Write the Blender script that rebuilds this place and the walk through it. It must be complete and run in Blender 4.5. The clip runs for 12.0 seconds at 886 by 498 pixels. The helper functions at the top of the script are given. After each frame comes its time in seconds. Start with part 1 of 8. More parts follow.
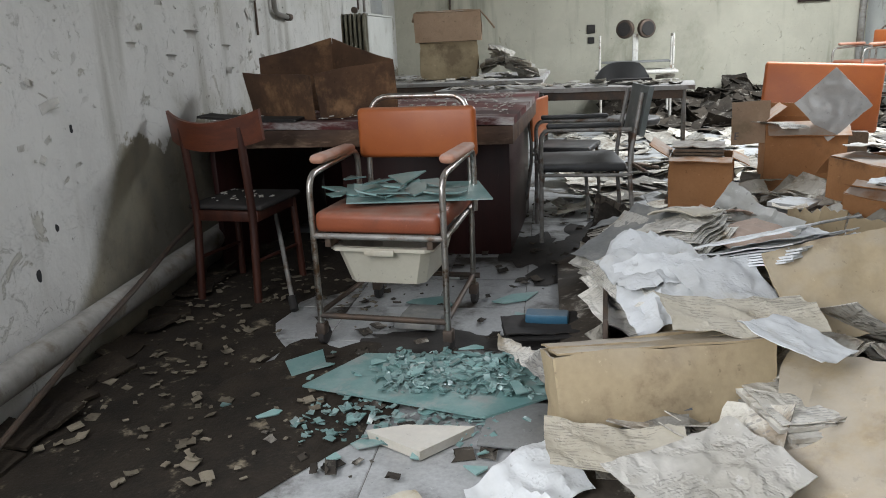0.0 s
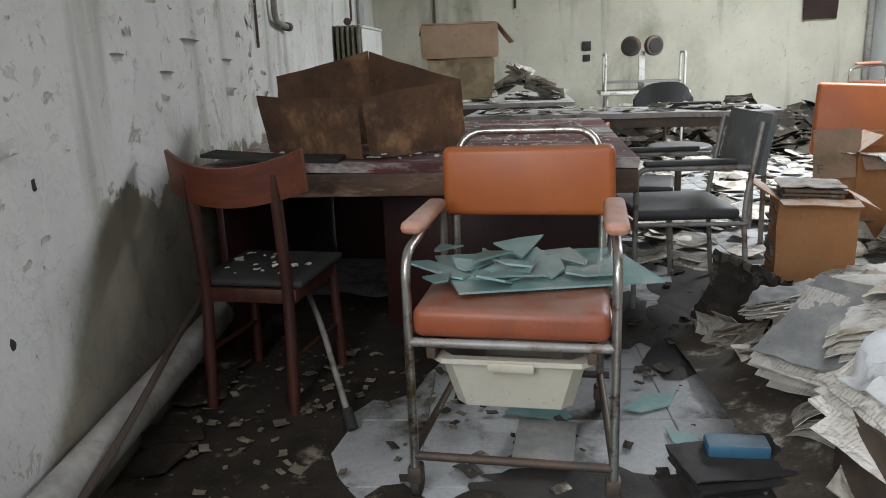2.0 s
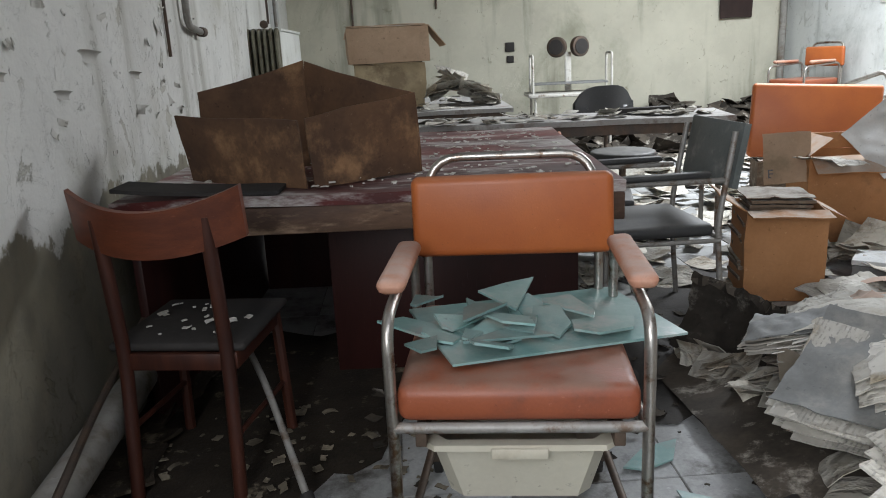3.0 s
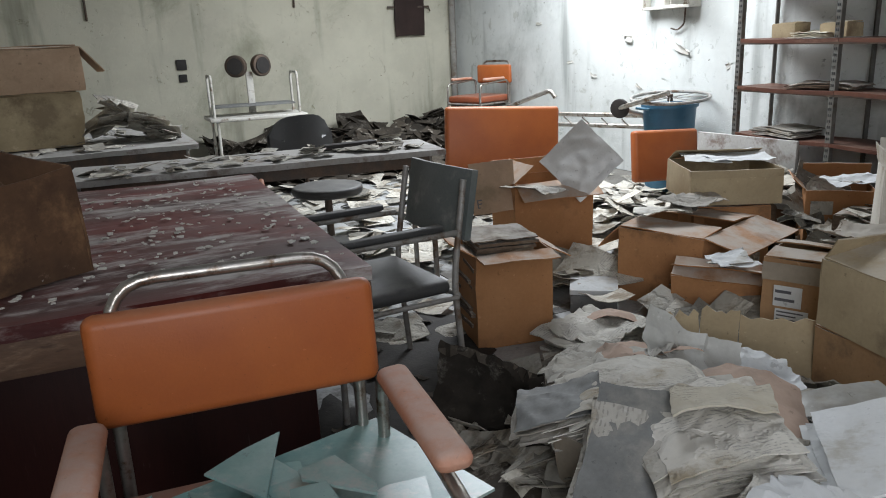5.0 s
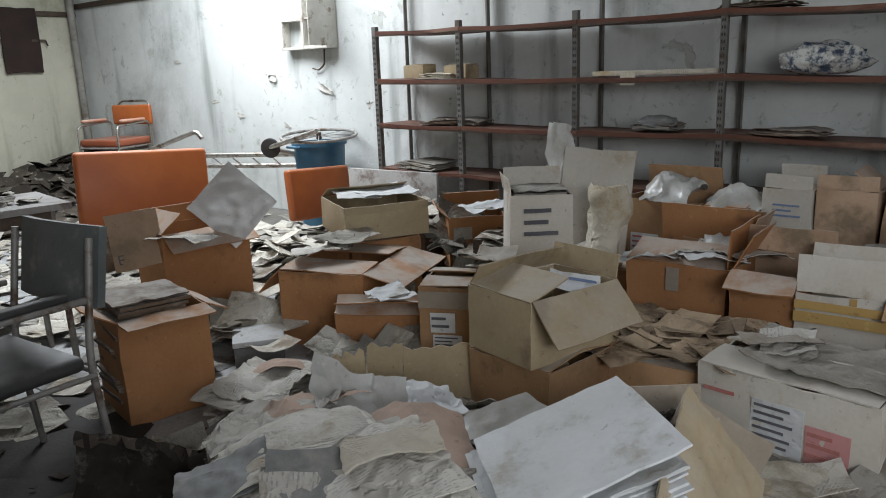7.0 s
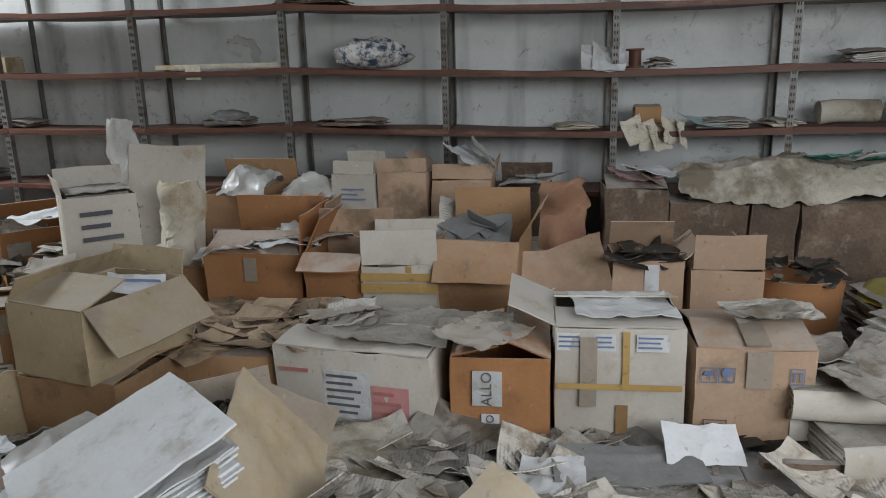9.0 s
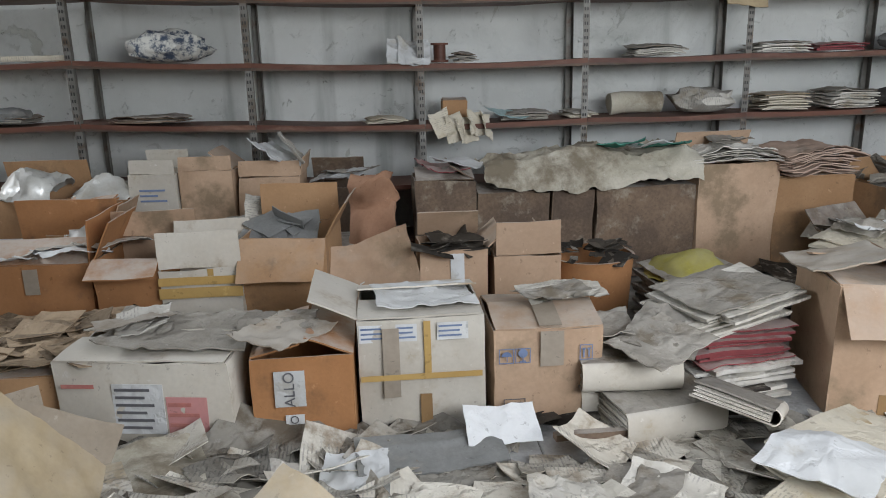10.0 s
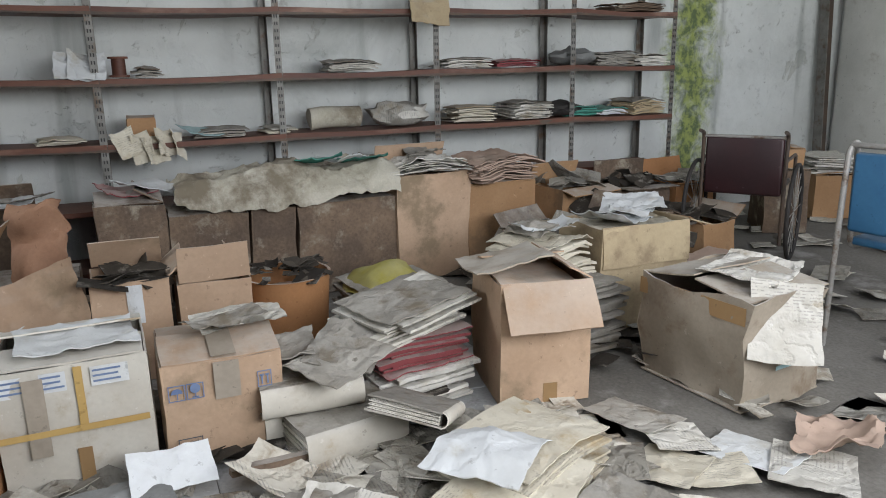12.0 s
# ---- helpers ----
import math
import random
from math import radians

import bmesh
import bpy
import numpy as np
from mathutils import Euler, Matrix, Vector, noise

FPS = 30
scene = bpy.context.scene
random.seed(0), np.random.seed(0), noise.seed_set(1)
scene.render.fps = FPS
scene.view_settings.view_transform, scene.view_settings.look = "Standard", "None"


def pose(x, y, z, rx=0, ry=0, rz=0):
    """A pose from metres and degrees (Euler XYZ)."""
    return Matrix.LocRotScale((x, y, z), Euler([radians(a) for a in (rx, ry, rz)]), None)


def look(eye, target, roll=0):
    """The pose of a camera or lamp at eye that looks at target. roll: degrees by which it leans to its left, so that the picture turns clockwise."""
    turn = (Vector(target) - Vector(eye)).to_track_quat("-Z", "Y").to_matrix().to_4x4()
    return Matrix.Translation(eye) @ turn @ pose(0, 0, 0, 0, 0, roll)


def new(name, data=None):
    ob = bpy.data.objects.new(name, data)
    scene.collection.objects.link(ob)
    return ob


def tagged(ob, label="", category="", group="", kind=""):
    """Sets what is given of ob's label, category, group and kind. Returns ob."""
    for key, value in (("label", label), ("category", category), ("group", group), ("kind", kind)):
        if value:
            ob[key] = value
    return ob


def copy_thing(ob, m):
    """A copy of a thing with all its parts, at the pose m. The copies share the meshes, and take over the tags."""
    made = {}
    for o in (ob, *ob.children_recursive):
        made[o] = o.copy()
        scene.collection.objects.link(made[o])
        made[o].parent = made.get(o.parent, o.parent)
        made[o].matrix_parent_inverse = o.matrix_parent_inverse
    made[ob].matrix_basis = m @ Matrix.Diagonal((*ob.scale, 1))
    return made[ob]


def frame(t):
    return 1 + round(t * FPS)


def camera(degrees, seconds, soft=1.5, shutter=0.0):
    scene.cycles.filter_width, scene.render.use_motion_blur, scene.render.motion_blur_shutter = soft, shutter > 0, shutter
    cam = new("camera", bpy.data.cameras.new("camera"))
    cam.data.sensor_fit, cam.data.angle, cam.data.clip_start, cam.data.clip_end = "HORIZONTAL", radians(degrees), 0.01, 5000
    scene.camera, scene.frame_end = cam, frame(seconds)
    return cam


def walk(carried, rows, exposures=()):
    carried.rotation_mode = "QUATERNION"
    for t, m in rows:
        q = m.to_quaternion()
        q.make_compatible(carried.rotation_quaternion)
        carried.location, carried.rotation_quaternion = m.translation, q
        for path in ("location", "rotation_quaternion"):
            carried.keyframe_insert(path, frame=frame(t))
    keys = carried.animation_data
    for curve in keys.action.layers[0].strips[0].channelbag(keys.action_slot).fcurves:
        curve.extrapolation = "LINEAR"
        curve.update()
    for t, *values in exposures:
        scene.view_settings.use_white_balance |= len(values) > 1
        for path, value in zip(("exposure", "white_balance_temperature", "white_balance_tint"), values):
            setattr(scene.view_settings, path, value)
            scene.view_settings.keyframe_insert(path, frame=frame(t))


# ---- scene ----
cam = camera(61.4, 12.0, soft=1.0)
PATH = [
    (0, (0.41, 0.251, 1.16), (0.128, 2.157, 0.623), -2.6),
    (0.5, (0.195, 0.471, 1.145), (-0.038, 2.384, 0.612), -2.4),
    (1, (-0.014, 0.677, 1.147), (-0.228, 2.594, 0.617), -2.4),
    (1.5, (-0.159, 0.916, 1.152), (-0.361, 2.838, 0.635), -2.3),
    (2, (-0.267, 1.147, 1.169), (-0.404, 3.079, 0.669), -2.2),
    (2.5, (-0.386, 1.359, 1.184), (-0.427, 3.297, 0.69), -2.4),
    (2.7, (-0.433, 1.43, 1.195), (-0.428, 3.367, 0.695), -2.6),
    (4.5, (-0.433, 1.976, 1.291), (0.221, 3.784, 0.741), -2.7),
    (5, (-0.402, 2.093, 1.332), (0.464, 3.816, 0.803), -2.6),
    (5.5, (-0.371, 2.162, 1.352), (0.674, 3.79, 0.845), -2.3),
    (6, (-0.325, 2.193, 1.349), (0.917, 3.684, 0.865), -2.2),
    (6.5, (-0.295, 2.189, 1.343), (1.106, 3.536, 0.87), -2.1),
    (8.3, (-0.189, 2.107, 1.291), (1.648, 2.735, 0.812), -1.9),
    (8.5, (-0.184, 2.086, 1.286), (1.683, 2.615, 0.803), -1.8),
    (9, (-0.158, 2.012, 1.26), (1.762, 2.282, 0.772), -1.6),
    (9.5, (-0.14, 1.94, 1.251), (1.797, 1.998, 0.755), -1.4),
    (10, (-0.128, 1.871, 1.238), (1.801, 1.717, 0.732), -1.4),
    (10.5, (-0.12, 1.811, 1.23), (1.788, 1.498, 0.718), -1.3),
    (11, (-0.121, 1.743, 1.228), (1.751, 1.26, 0.715), -1.2),
    (11.5, (-0.119, 1.658, 1.232), (1.714, 1.035, 0.73), -1.1),
    (12, (-0.128, 1.572, 1.237), (1.651, 0.797, 0.752), -1.1),
]
walk(cam, [(t, look(eye, target, roll)) for t, eye, target, roll in PATH],
     [(0.0, 0.5, 6450, 14), (2.5, 0.6, 6450, 14), (4.5, 0.2, 6450, 14), (5.5, 0.0, 6450, 14), (6.5, -0.1, 6450, 14), (8.3, -0.2, 6450, 14), (9.0, 0.15, 6450, 14), (10.0, 0.52, 6450, 14), (11.0, 0.66, 6450, 14), (12.0, 0.6, 6450, 14)])

# ---- light ----
world = bpy.data.worlds.new("world")
scene.world = world
world.use_nodes = True
wn = world.node_tree.nodes
sky = wn.new("ShaderNodeTexSky")
sky.sky_type, sky.sun_disc, sky.sun_elevation, sky.sun_rotation = "NISHITA", False, radians(42), radians(60)
world.node_tree.links.new(sky.outputs[0], wn["Background"].inputs[0])
wn["Background"].inputs[1].default_value = 0.12


def area(name, eye, target, sx, sy, power, color):
    lamp = bpy.data.lights.new(name, "AREA")
    lamp.shape, lamp.size, lamp.size_y, lamp.energy, lamp.color = "RECTANGLE", sx, sy, power, color
    ob = new(name, lamp)
    ob.matrix_basis = look(eye, target)
    return ob


area("skylight_lamp", (3.3, 7.7, 3.14), (3.3, 7.7, 0), 1.7, 2.3, 255, (0.90, 0.97, 1.0))
area("south_skylight_lamp", (0.5, 0.8, 3.14), (0.5, 0.8, 0), 1.6, 2.2, 23, (0.95, 0.98, 1.0))
# Two weak fill lamps added at the unseen south wall; no source is known there.
area("south_fill_lamp_a", (0.4, -4.36, 1.95), (0.6, 3, 0.9), 1.7, 1.4, 5, (0.93, 0.98, 1.0))
area("south_fill_lamp_b", (2.6, -4.36, 1.95), (2.4, 3, 0.9), 1.7, 1.4, 5, (0.93, 0.98, 1.0))
area("west_window_lamp_a", (-1.15, 0.2, 1.95), (4, 0.9, 0.6), 1.9, 1.25, 64, (0.95, 0.99, 1.0))
area("west_window_lamp_b", (-1.04, -2.0, 1.95), (4, -0.9, 0.6), 1.9, 1.25, 52, (0.95, 0.99, 1.0))


# ---- materials ----
def surf(name, c1, c2, rough=0.8, metal=0.0, scale=3.0, fine=45.0, grain=0.25, bump=0.15, stain=None, amount=0.45,
         stain_scale=2.0, dust=0.0, dust_color=(0.50, 0.48, 0.44), vary=0.12, stretch=(1, 1, 1), spec=0.35, crease=0.0, lines=0.0):
    m = bpy.data.materials.new(name)
    m.use_nodes = True
    n, l = m.node_tree.nodes, m.node_tree.links
    bsdf = n["Principled BSDF"]
    bsdf.inputs["Metallic"].default_value = metal
    bsdf.inputs["Specular IOR Level"].default_value = spec
    tc, info = n.new("ShaderNodeTexCoord"), n.new("ShaderNodeObjectInfo")
    off = n.new("ShaderNodeVectorMath")
    off.operation = "MULTIPLY_ADD"
    off.inputs[1].default_value = stretch
    l.new(tc.outputs["Object"], off.inputs[0])
    sc = n.new("ShaderNodeMath")
    sc.operation = "MULTIPLY"
    sc.inputs[1].default_value = 37.0
    l.new(info.outputs["Random"], sc.inputs[0])
    l.new(sc.outputs[0], off.inputs[2])

    def noise_tex(s, detail=5.0, r=0.6):
        t = n.new("ShaderNodeTexNoise")
        t.inputs["Scale"].default_value, t.inputs["Detail"].default_value, t.inputs["Roughness"].default_value = s, detail, r
        l.new(off.outputs[0], t.inputs["Vector"])
        return t.outputs["Fac"]

    def ramp(src, a, b):
        t = n.new("ShaderNodeMapRange")
        t.inputs["From Min"].default_value, t.inputs["From Max"].default_value = a, b
        t.interpolation_type = "SMOOTHSTEP"
        l.new(src, t.inputs["Value"])
        return t.outputs["Result"]

    def mix(fac, a, b, mode="MIX"):
        t = n.new("ShaderNodeMix")
        t.data_type, t.blend_type = "RGBA", mode
        for sock, v in ((t.inputs["Factor"], fac), (t.inputs["A"], a), (t.inputs["B"], b)):
            if isinstance(v, (float, int)):
                sock.default_value = v
            elif isinstance(v, tuple):
                sock.default_value = (*v, 1)
            else:
                l.new(v, sock)
        return t.outputs["Result"]

    def times(a, k):
        t = n.new("ShaderNodeMath")
        t.operation = "MULTIPLY"
        l.new(a, t.inputs[0])
        if isinstance(k, (float, int)):
            t.inputs[1].default_value = k
        else:
            l.new(k, t.inputs[1])
        return t.outputs[0]

    big, small = noise_tex(scale), noise_tex(fine, 3.0)
    col = mix(ramp(big, 0.3, 0.7), c1, c2)
    shade = n.new("ShaderNodeMapRange")
    shade.inputs["To Min"].default_value, shade.inputs["To Max"].default_value = 1 - grain, 1 + grain * 0.6
    l.new(small, shade.inputs["Value"])
    col = mix(1.0, col, shade.outputs["Result"], "MULTIPLY")
    if vary:
        rnd = n.new("ShaderNodeMapRange")
        rnd.inputs["To Min"].default_value, rnd.inputs["To Max"].default_value = 1 - vary, 1 + vary
        l.new(info.outputs["Random"], rnd.inputs["Value"])
        col = mix(1.0, col, rnd.outputs["Result"], "MULTIPLY")
    specks = times(ramp(noise_tex(fine * 0.5, 4.0, 0.7), 0.62, 0.70), 0.55 if grain else 0.0)
    col = mix(specks, col, tuple(c * 0.45 for c in c2))
    pale = times(ramp(noise_tex(fine * 0.33, 5.0, 0.7), 0.64, 0.70), 0.3 if grain > 0.09 and not metal else 0.0)
    col = mix(pale, col, tuple(min(0.8, c * 1.5 + 0.08) for c in c1))
    if stain:
        mask = ramp(noise_tex(stain_scale, 8.0, 0.68), 0.62 - 0.25 * amount, 0.78 - 0.25 * amount)
        col = mix(mask, col, stain)
    if dust:
        geo, sep = n.new("ShaderNodeNewGeometry"), n.new("ShaderNodeSeparateXYZ")
        l.new(geo.outputs["Normal"], sep.inputs[0])
        up = times(ramp(sep.outputs["Z"], 0.35, 0.95), ramp(noise_tex(scale * 2.2, 7.0, 0.65), 0.25, 0.62))
        col = mix(times(up, dust), col, dust_color)
        r = n.new("ShaderNodeMapRange")
        r.inputs["To Min"].default_value, r.inputs["To Max"].default_value = rough, 0.95
        l.new(times(up, dust), r.inputs["Value"])
        l.new(r.outputs["Result"], bsdf.inputs["Roughness"])
    else:
        bsdf.inputs["Roughness"].default_value = rough
    l.new(col, bsdf.inputs["Base Color"])
    if bump:
        b = n.new("ShaderNodeBump")
        b.inputs["Strength"].default_value, b.inputs["Distance"].default_value = bump, 0.01
        l.new(mix(0.5, big, small), b.inputs["Height"])
        if crease:
            vor = n.new("ShaderNodeTexVoronoi")
            vor.feature = "DISTANCE_TO_EDGE"
            vor.inputs["Scale"].default_value = 9.0
            wob = n.new("ShaderNodeVectorMath")
            wob.operation = "MULTIPLY_ADD"
            l.new(noise_tex(4.0), wob.inputs[0])
            wob.inputs[1].default_value = (0.25, 0.25, 0.25)
            l.new(off.outputs[0], wob.inputs[2])
            l.new(wob.outputs[0], vor.inputs["Vector"])
            b2 = n.new("ShaderNodeBump")
            b2.inputs["Strength"].default_value, b2.inputs["Distance"].default_value = crease, 0.012
            l.new(ramp(vor.outputs["Distance"], 0.0, 0.22), b2.inputs["Height"])
            l.new(b2.outputs[0], b.inputs["Normal"])
        l.new(b.outputs[0], bsdf.inputs["Normal"])
    if lines:
        wave = n.new("ShaderNodeTexWave")
        wave.bands_direction = "Y"
        wave.inputs["Scale"].default_value, wave.inputs["Distortion"].default_value = 26.0, 0.6
        l.new(tc.outputs["Object"], wave.inputs["Vector"])
        words = ramp(noise_tex(60.0, 2.0), 0.46, 0.54)
        block = ramp(noise_tex(2.6, 2.0), 0.50, 0.56)
        ink = times(times(ramp(wave.outputs["Fac"], 0.55, 0.8), words), times(block, lines))
        l.new(mix(ink, col, (0.12, 0.12, 0.12)), bsdf.inputs["Base Color"])
    return m


def plaster(name, paint, under, dirt, peel=0.5, mould=0.4, moss=None, bare=False):
    """Old wall paint: flaked patches that show the coat below, damp blotches, small dark holes; moss: (y, z, width) of
    a green run; bare: peeled lower wall with a slanting shadow painted in.
    """
    m = bpy.data.materials.new(name)
    m.use_nodes = True
    n, l = m.node_tree.nodes, m.node_tree.links
    bsdf = n["Principled BSDF"]
    bsdf.inputs["Roughness"].default_value = 0.85
    bsdf.inputs["Specular IOR Level"].default_value = 0.25
    tc = n.new("ShaderNodeTexCoord")

    def tex(s, detail=6.0, r=0.6, dist=0.0):
        t = n.new("ShaderNodeTexNoise")
        t.inputs["Scale"].default_value, t.inputs["Detail"].default_value = s, detail
        t.inputs["Roughness"].default_value, t.inputs["Distortion"].default_value = r, dist
        l.new(tc.outputs["Object"], t.inputs["Vector"])
        return t.outputs["Fac"]

    def ramp(src, a, b):
        t = n.new("ShaderNodeMapRange")
        t.interpolation_type = "SMOOTHSTEP"
        t.inputs["From Min"].default_value, t.inputs["From Max"].default_value = a, b
        l.new(src, t.inputs["Value"])
        return t.outputs["Result"]

    def mix(fac, a, b):
        t = n.new("ShaderNodeMix")
        t.data_type = "RGBA"
        for sock, v in ((t.inputs["Factor"], fac), (t.inputs["A"], a), (t.inputs["B"], b)):
            if isinstance(v, (float, int)):
                sock.default_value = v
            elif isinstance(v, tuple):
                sock.default_value = (*v, 1)
            else:
                l.new(v, sock)
        return t.outputs["Result"]

    def op(kind, a, b):
        t = n.new("ShaderNodeMath")
        t.operation = kind
        for i, v in enumerate((a, b)):
            if isinstance(v, (float, int)):
                t.inputs[i].default_value = v
            else:
                l.new(v, t.inputs[i])
        return t.outputs[0]

    p2 = tuple(c * 0.86 for c in paint)
    col = mix(ramp(tex(1.3, 8, 0.62), 0.35, 0.68), paint, p2)
    flake = ramp(tex(3.1, 9, 0.66, 0.6), 0.70 - 0.14 * peel, 0.715 - 0.14 * peel)
    col = mix(op("MULTIPLY", flake, 0.75), col, under)
    chips = op("MULTIPLY", ramp(tex(11, 7, 0.7, 0.8), 0.64 - 0.08 * peel, 0.655 - 0.08 * peel), ramp(tex(1.7, 4), 0.42, 0.56))
    col = mix(op("MULTIPLY", chips, 0.45), col, tuple(c * 0.7 for c in under))
    rims = op("MULTIPLY", ramp(tex(6.5, 8, 0.68, 0.7), 0.60 - 0.1 * peel, 0.61 - 0.1 * peel), 0.12)
    col = mix(rims, col, tuple(min(0.8, c * 1.12) for c in paint))
    blot = ramp(tex(0.9, 7, 0.7, 0.4), 0.66 - 0.2 * mould, 0.86 - 0.12 * mould)
    col = mix(op("MULTIPLY", blot, 0.8), col, dirt)
    drip = n.new("ShaderNodeMapping")
    drip.inputs["Scale"].default_value = (4.0, 4.0, 0.45)
    l.new(tc.outputs["Object"], drip.inputs["Vector"])
    run = n.new("ShaderNodeTexNoise")
    run.inputs["Scale"].default_value, run.inputs["Detail"].default_value = 1.0, 7.0
    l.new(drip.outputs[0], run.inputs["Vector"])
    col = mix(op("MULTIPLY", ramp(run.outputs["Fac"], 0.55, 0.72), 0.4 + 0.3 * mould), col, tuple(c * 0.75 for c in dirt))
    pits = ramp(tex(17, 4, 0.6), 0.69, 0.74)
    col = mix(op("MULTIPLY", pits, 0.7), col, tuple(c * 0.3 for c in under))
    if moss:
        sep = n.new("ShaderNodeSeparateXYZ")
        l.new(tc.outputs["Object"], sep.inputs[0])
        d = op("ABSOLUTE", op("SUBTRACT", sep.outputs["Y"], moss[0]), 0)
        edge = op("SUBTRACT", op("ADD", op("MULTIPLY", tex(5, 8, 0.7, 0.5), moss[2] * 2.2), 0.0), d)
        mask = ramp(edge, 0.2 * moss[2], 1.0 * moss[2])
        green = mix(ramp(tex(14, 6, 0.7), 0.4, 0.6), (0.25, 0.30, 0.05), (0.05, 0.085, 0.012))
        col = mix(op("MULTIPLY", mask, 0.9), col, green)
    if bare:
        # Peeled lower wall plus a cast shadow, its slanted edge painted into the colour.
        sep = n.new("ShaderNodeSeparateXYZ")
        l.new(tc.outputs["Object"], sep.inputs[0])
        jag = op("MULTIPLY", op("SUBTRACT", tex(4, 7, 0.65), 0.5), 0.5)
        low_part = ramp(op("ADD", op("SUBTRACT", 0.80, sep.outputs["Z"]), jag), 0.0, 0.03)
        slant_shadow = ramp(op("ADD", op("SUBTRACT", op("ADD", sep.outputs["Y"], 0.50), op("MULTIPLY", sep.outputs["Z"], 0.85)), op("MULTIPLY", jag, 0.35)), 0.0, 0.14)
        col = mix(op("MULTIPLY", op("MULTIPLY", low_part, slant_shadow), 0.88), col, mix(ramp(tex(2.4, 6), 0.4, 0.6), (0.20, 0.175, 0.115), (0.13, 0.115, 0.08)))
    l.new(col, bsdf.inputs["Base Color"])
    b = n.new("ShaderNodeBump")
    b.inputs["Strength"].default_value, b.inputs["Distance"].default_value = 0.8, 0.015
    l.new(op("SUBTRACT", op("ADD", op("MULTIPLY", tex(9, 6, 0.6), 0.5), op("MULTIPLY", tex(55, 3), 0.12)), op("ADD", op("MULTIPLY", flake, 0.35), op("SUBTRACT", op("MULTIPLY", chips, 0.25), op("MULTIPLY", rims, 0.6)))), b.inputs["Height"])
    l.new(b.outputs[0], bsdf.inputs["Normal"])
    return m


def pane_material(name, tint):
    m = bpy.data.materials.new(name)
    m.use_nodes = True
    bsdf = m.node_tree.nodes["Principled BSDF"]
    bsdf.inputs["Base Color"].default_value = (*tint, 1)
    bsdf.inputs["Transmission Weight"].default_value = 0.65
    bsdf.inputs["Roughness"].default_value = 0.16
    bsdf.inputs["IOR"].default_value = 1.48
    return m


# West paint carries the desk shadow in its bare lower part.
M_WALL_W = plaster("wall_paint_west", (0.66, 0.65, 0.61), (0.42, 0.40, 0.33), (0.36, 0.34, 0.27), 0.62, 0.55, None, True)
M_WALL_N = plaster("wall_paint_north", (0.55, 0.53, 0.43), (0.40, 0.37, 0.27), (0.25, 0.25, 0.18), 0.25, 0.8)
M_WALL_E = plaster("wall_paint_east", (0.62, 0.64, 0.62), (0.44, 0.45, 0.41), (0.29, 0.31, 0.29), 0.45, 0.8, (-2.74, 0, 0.36))
M_WALL_S = plaster("wall_paint_south", (0.70, 0.70, 0.67), (0.5, 0.48, 0.42), (0.42, 0.42, 0.36), 0.2, 0.3)
M_WALL_CHIP = surf("paint_chip", (0.62, 0.61, 0.57), (0.5, 0.48, 0.43), 0.8, scale=9, grain=0.2, bump=0.1, vary=0)
# Unseen ceiling, coloured dark to cut the bounced fill light.
M_CEIL = plaster("dimmed_ceiling_paint", (0.24, 0.235, 0.22), (0.16, 0.15, 0.13), (0.12, 0.115, 0.10), 0.4, 0.6)
M_TILE = surf("floor_tile", (0.43, 0.44, 0.44), (0.33, 0.335, 0.33), 0.45, scale=2.2, fine=70, grain=0.35, bump=0.12, stain=(0.06, 0.052, 0.042), amount=0.52, stain_scale=2.1, vary=0.12)
M_GROUT = surf("floor_dirt", (0.20, 0.19, 0.17), (0.13, 0.12, 0.105), 0.9, scale=2, fine=60, grain=0.5, bump=0.5, stain=(0.30, 0.29, 0.27), amount=0.4, vary=0)
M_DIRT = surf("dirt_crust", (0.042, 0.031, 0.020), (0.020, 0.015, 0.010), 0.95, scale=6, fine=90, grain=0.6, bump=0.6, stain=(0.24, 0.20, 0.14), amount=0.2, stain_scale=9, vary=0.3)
M_RUBBLE = surf("plaster_flake", (0.22, 0.19, 0.14), (0.085, 0.07, 0.05), 0.9, scale=9, fine=80, bump=0.3, vary=0.35)
M_CARD = surf("cardboard", (0.40, 0.245, 0.13), (0.33, 0.19, 0.095), 0.85, scale=2.5, fine=70, grain=0.18, bump=0.08, stain=(0.22, 0.14, 0.08), amount=0.4, stain_scale=3, dust=0.75)
M_CARD_OR = surf("cardboard_orange", (0.43, 0.215, 0.095), (0.36, 0.17, 0.07), 0.85, scale=2.5, fine=70, grain=0.16, bump=0.08, stain=(0.23, 0.12, 0.06), amount=0.35, stain_scale=3, dust=0.75)
M_CARD_PALE = surf("cardboard_pale", (0.50, 0.355, 0.245), (0.41, 0.28, 0.185), 0.85, scale=2.5, fine=60, grain=0.16, bump=0.08, stain=(0.27, 0.20, 0.13), amount=0.4, stain_scale=3, dust=0.55)
M_CARD_TAN = surf("cardboard_tan", (0.46, 0.37, 0.235), (0.37, 0.29, 0.18), 0.85, scale=2.5, fine=60, grain=0.16, bump=0.1, stain=(0.25, 0.19, 0.12), amount=0.45, stain_scale=3, dust=0.5)
M_CARD_DARK = surf("cardboard_rotten", (0.20, 0.14, 0.095), (0.11, 0.08, 0.06), 0.92, scale=4, fine=60, grain=0.5, bump=0.35, stain=(0.31, 0.27, 0.21), amount=0.4, stain_scale=7, dust=0.6)
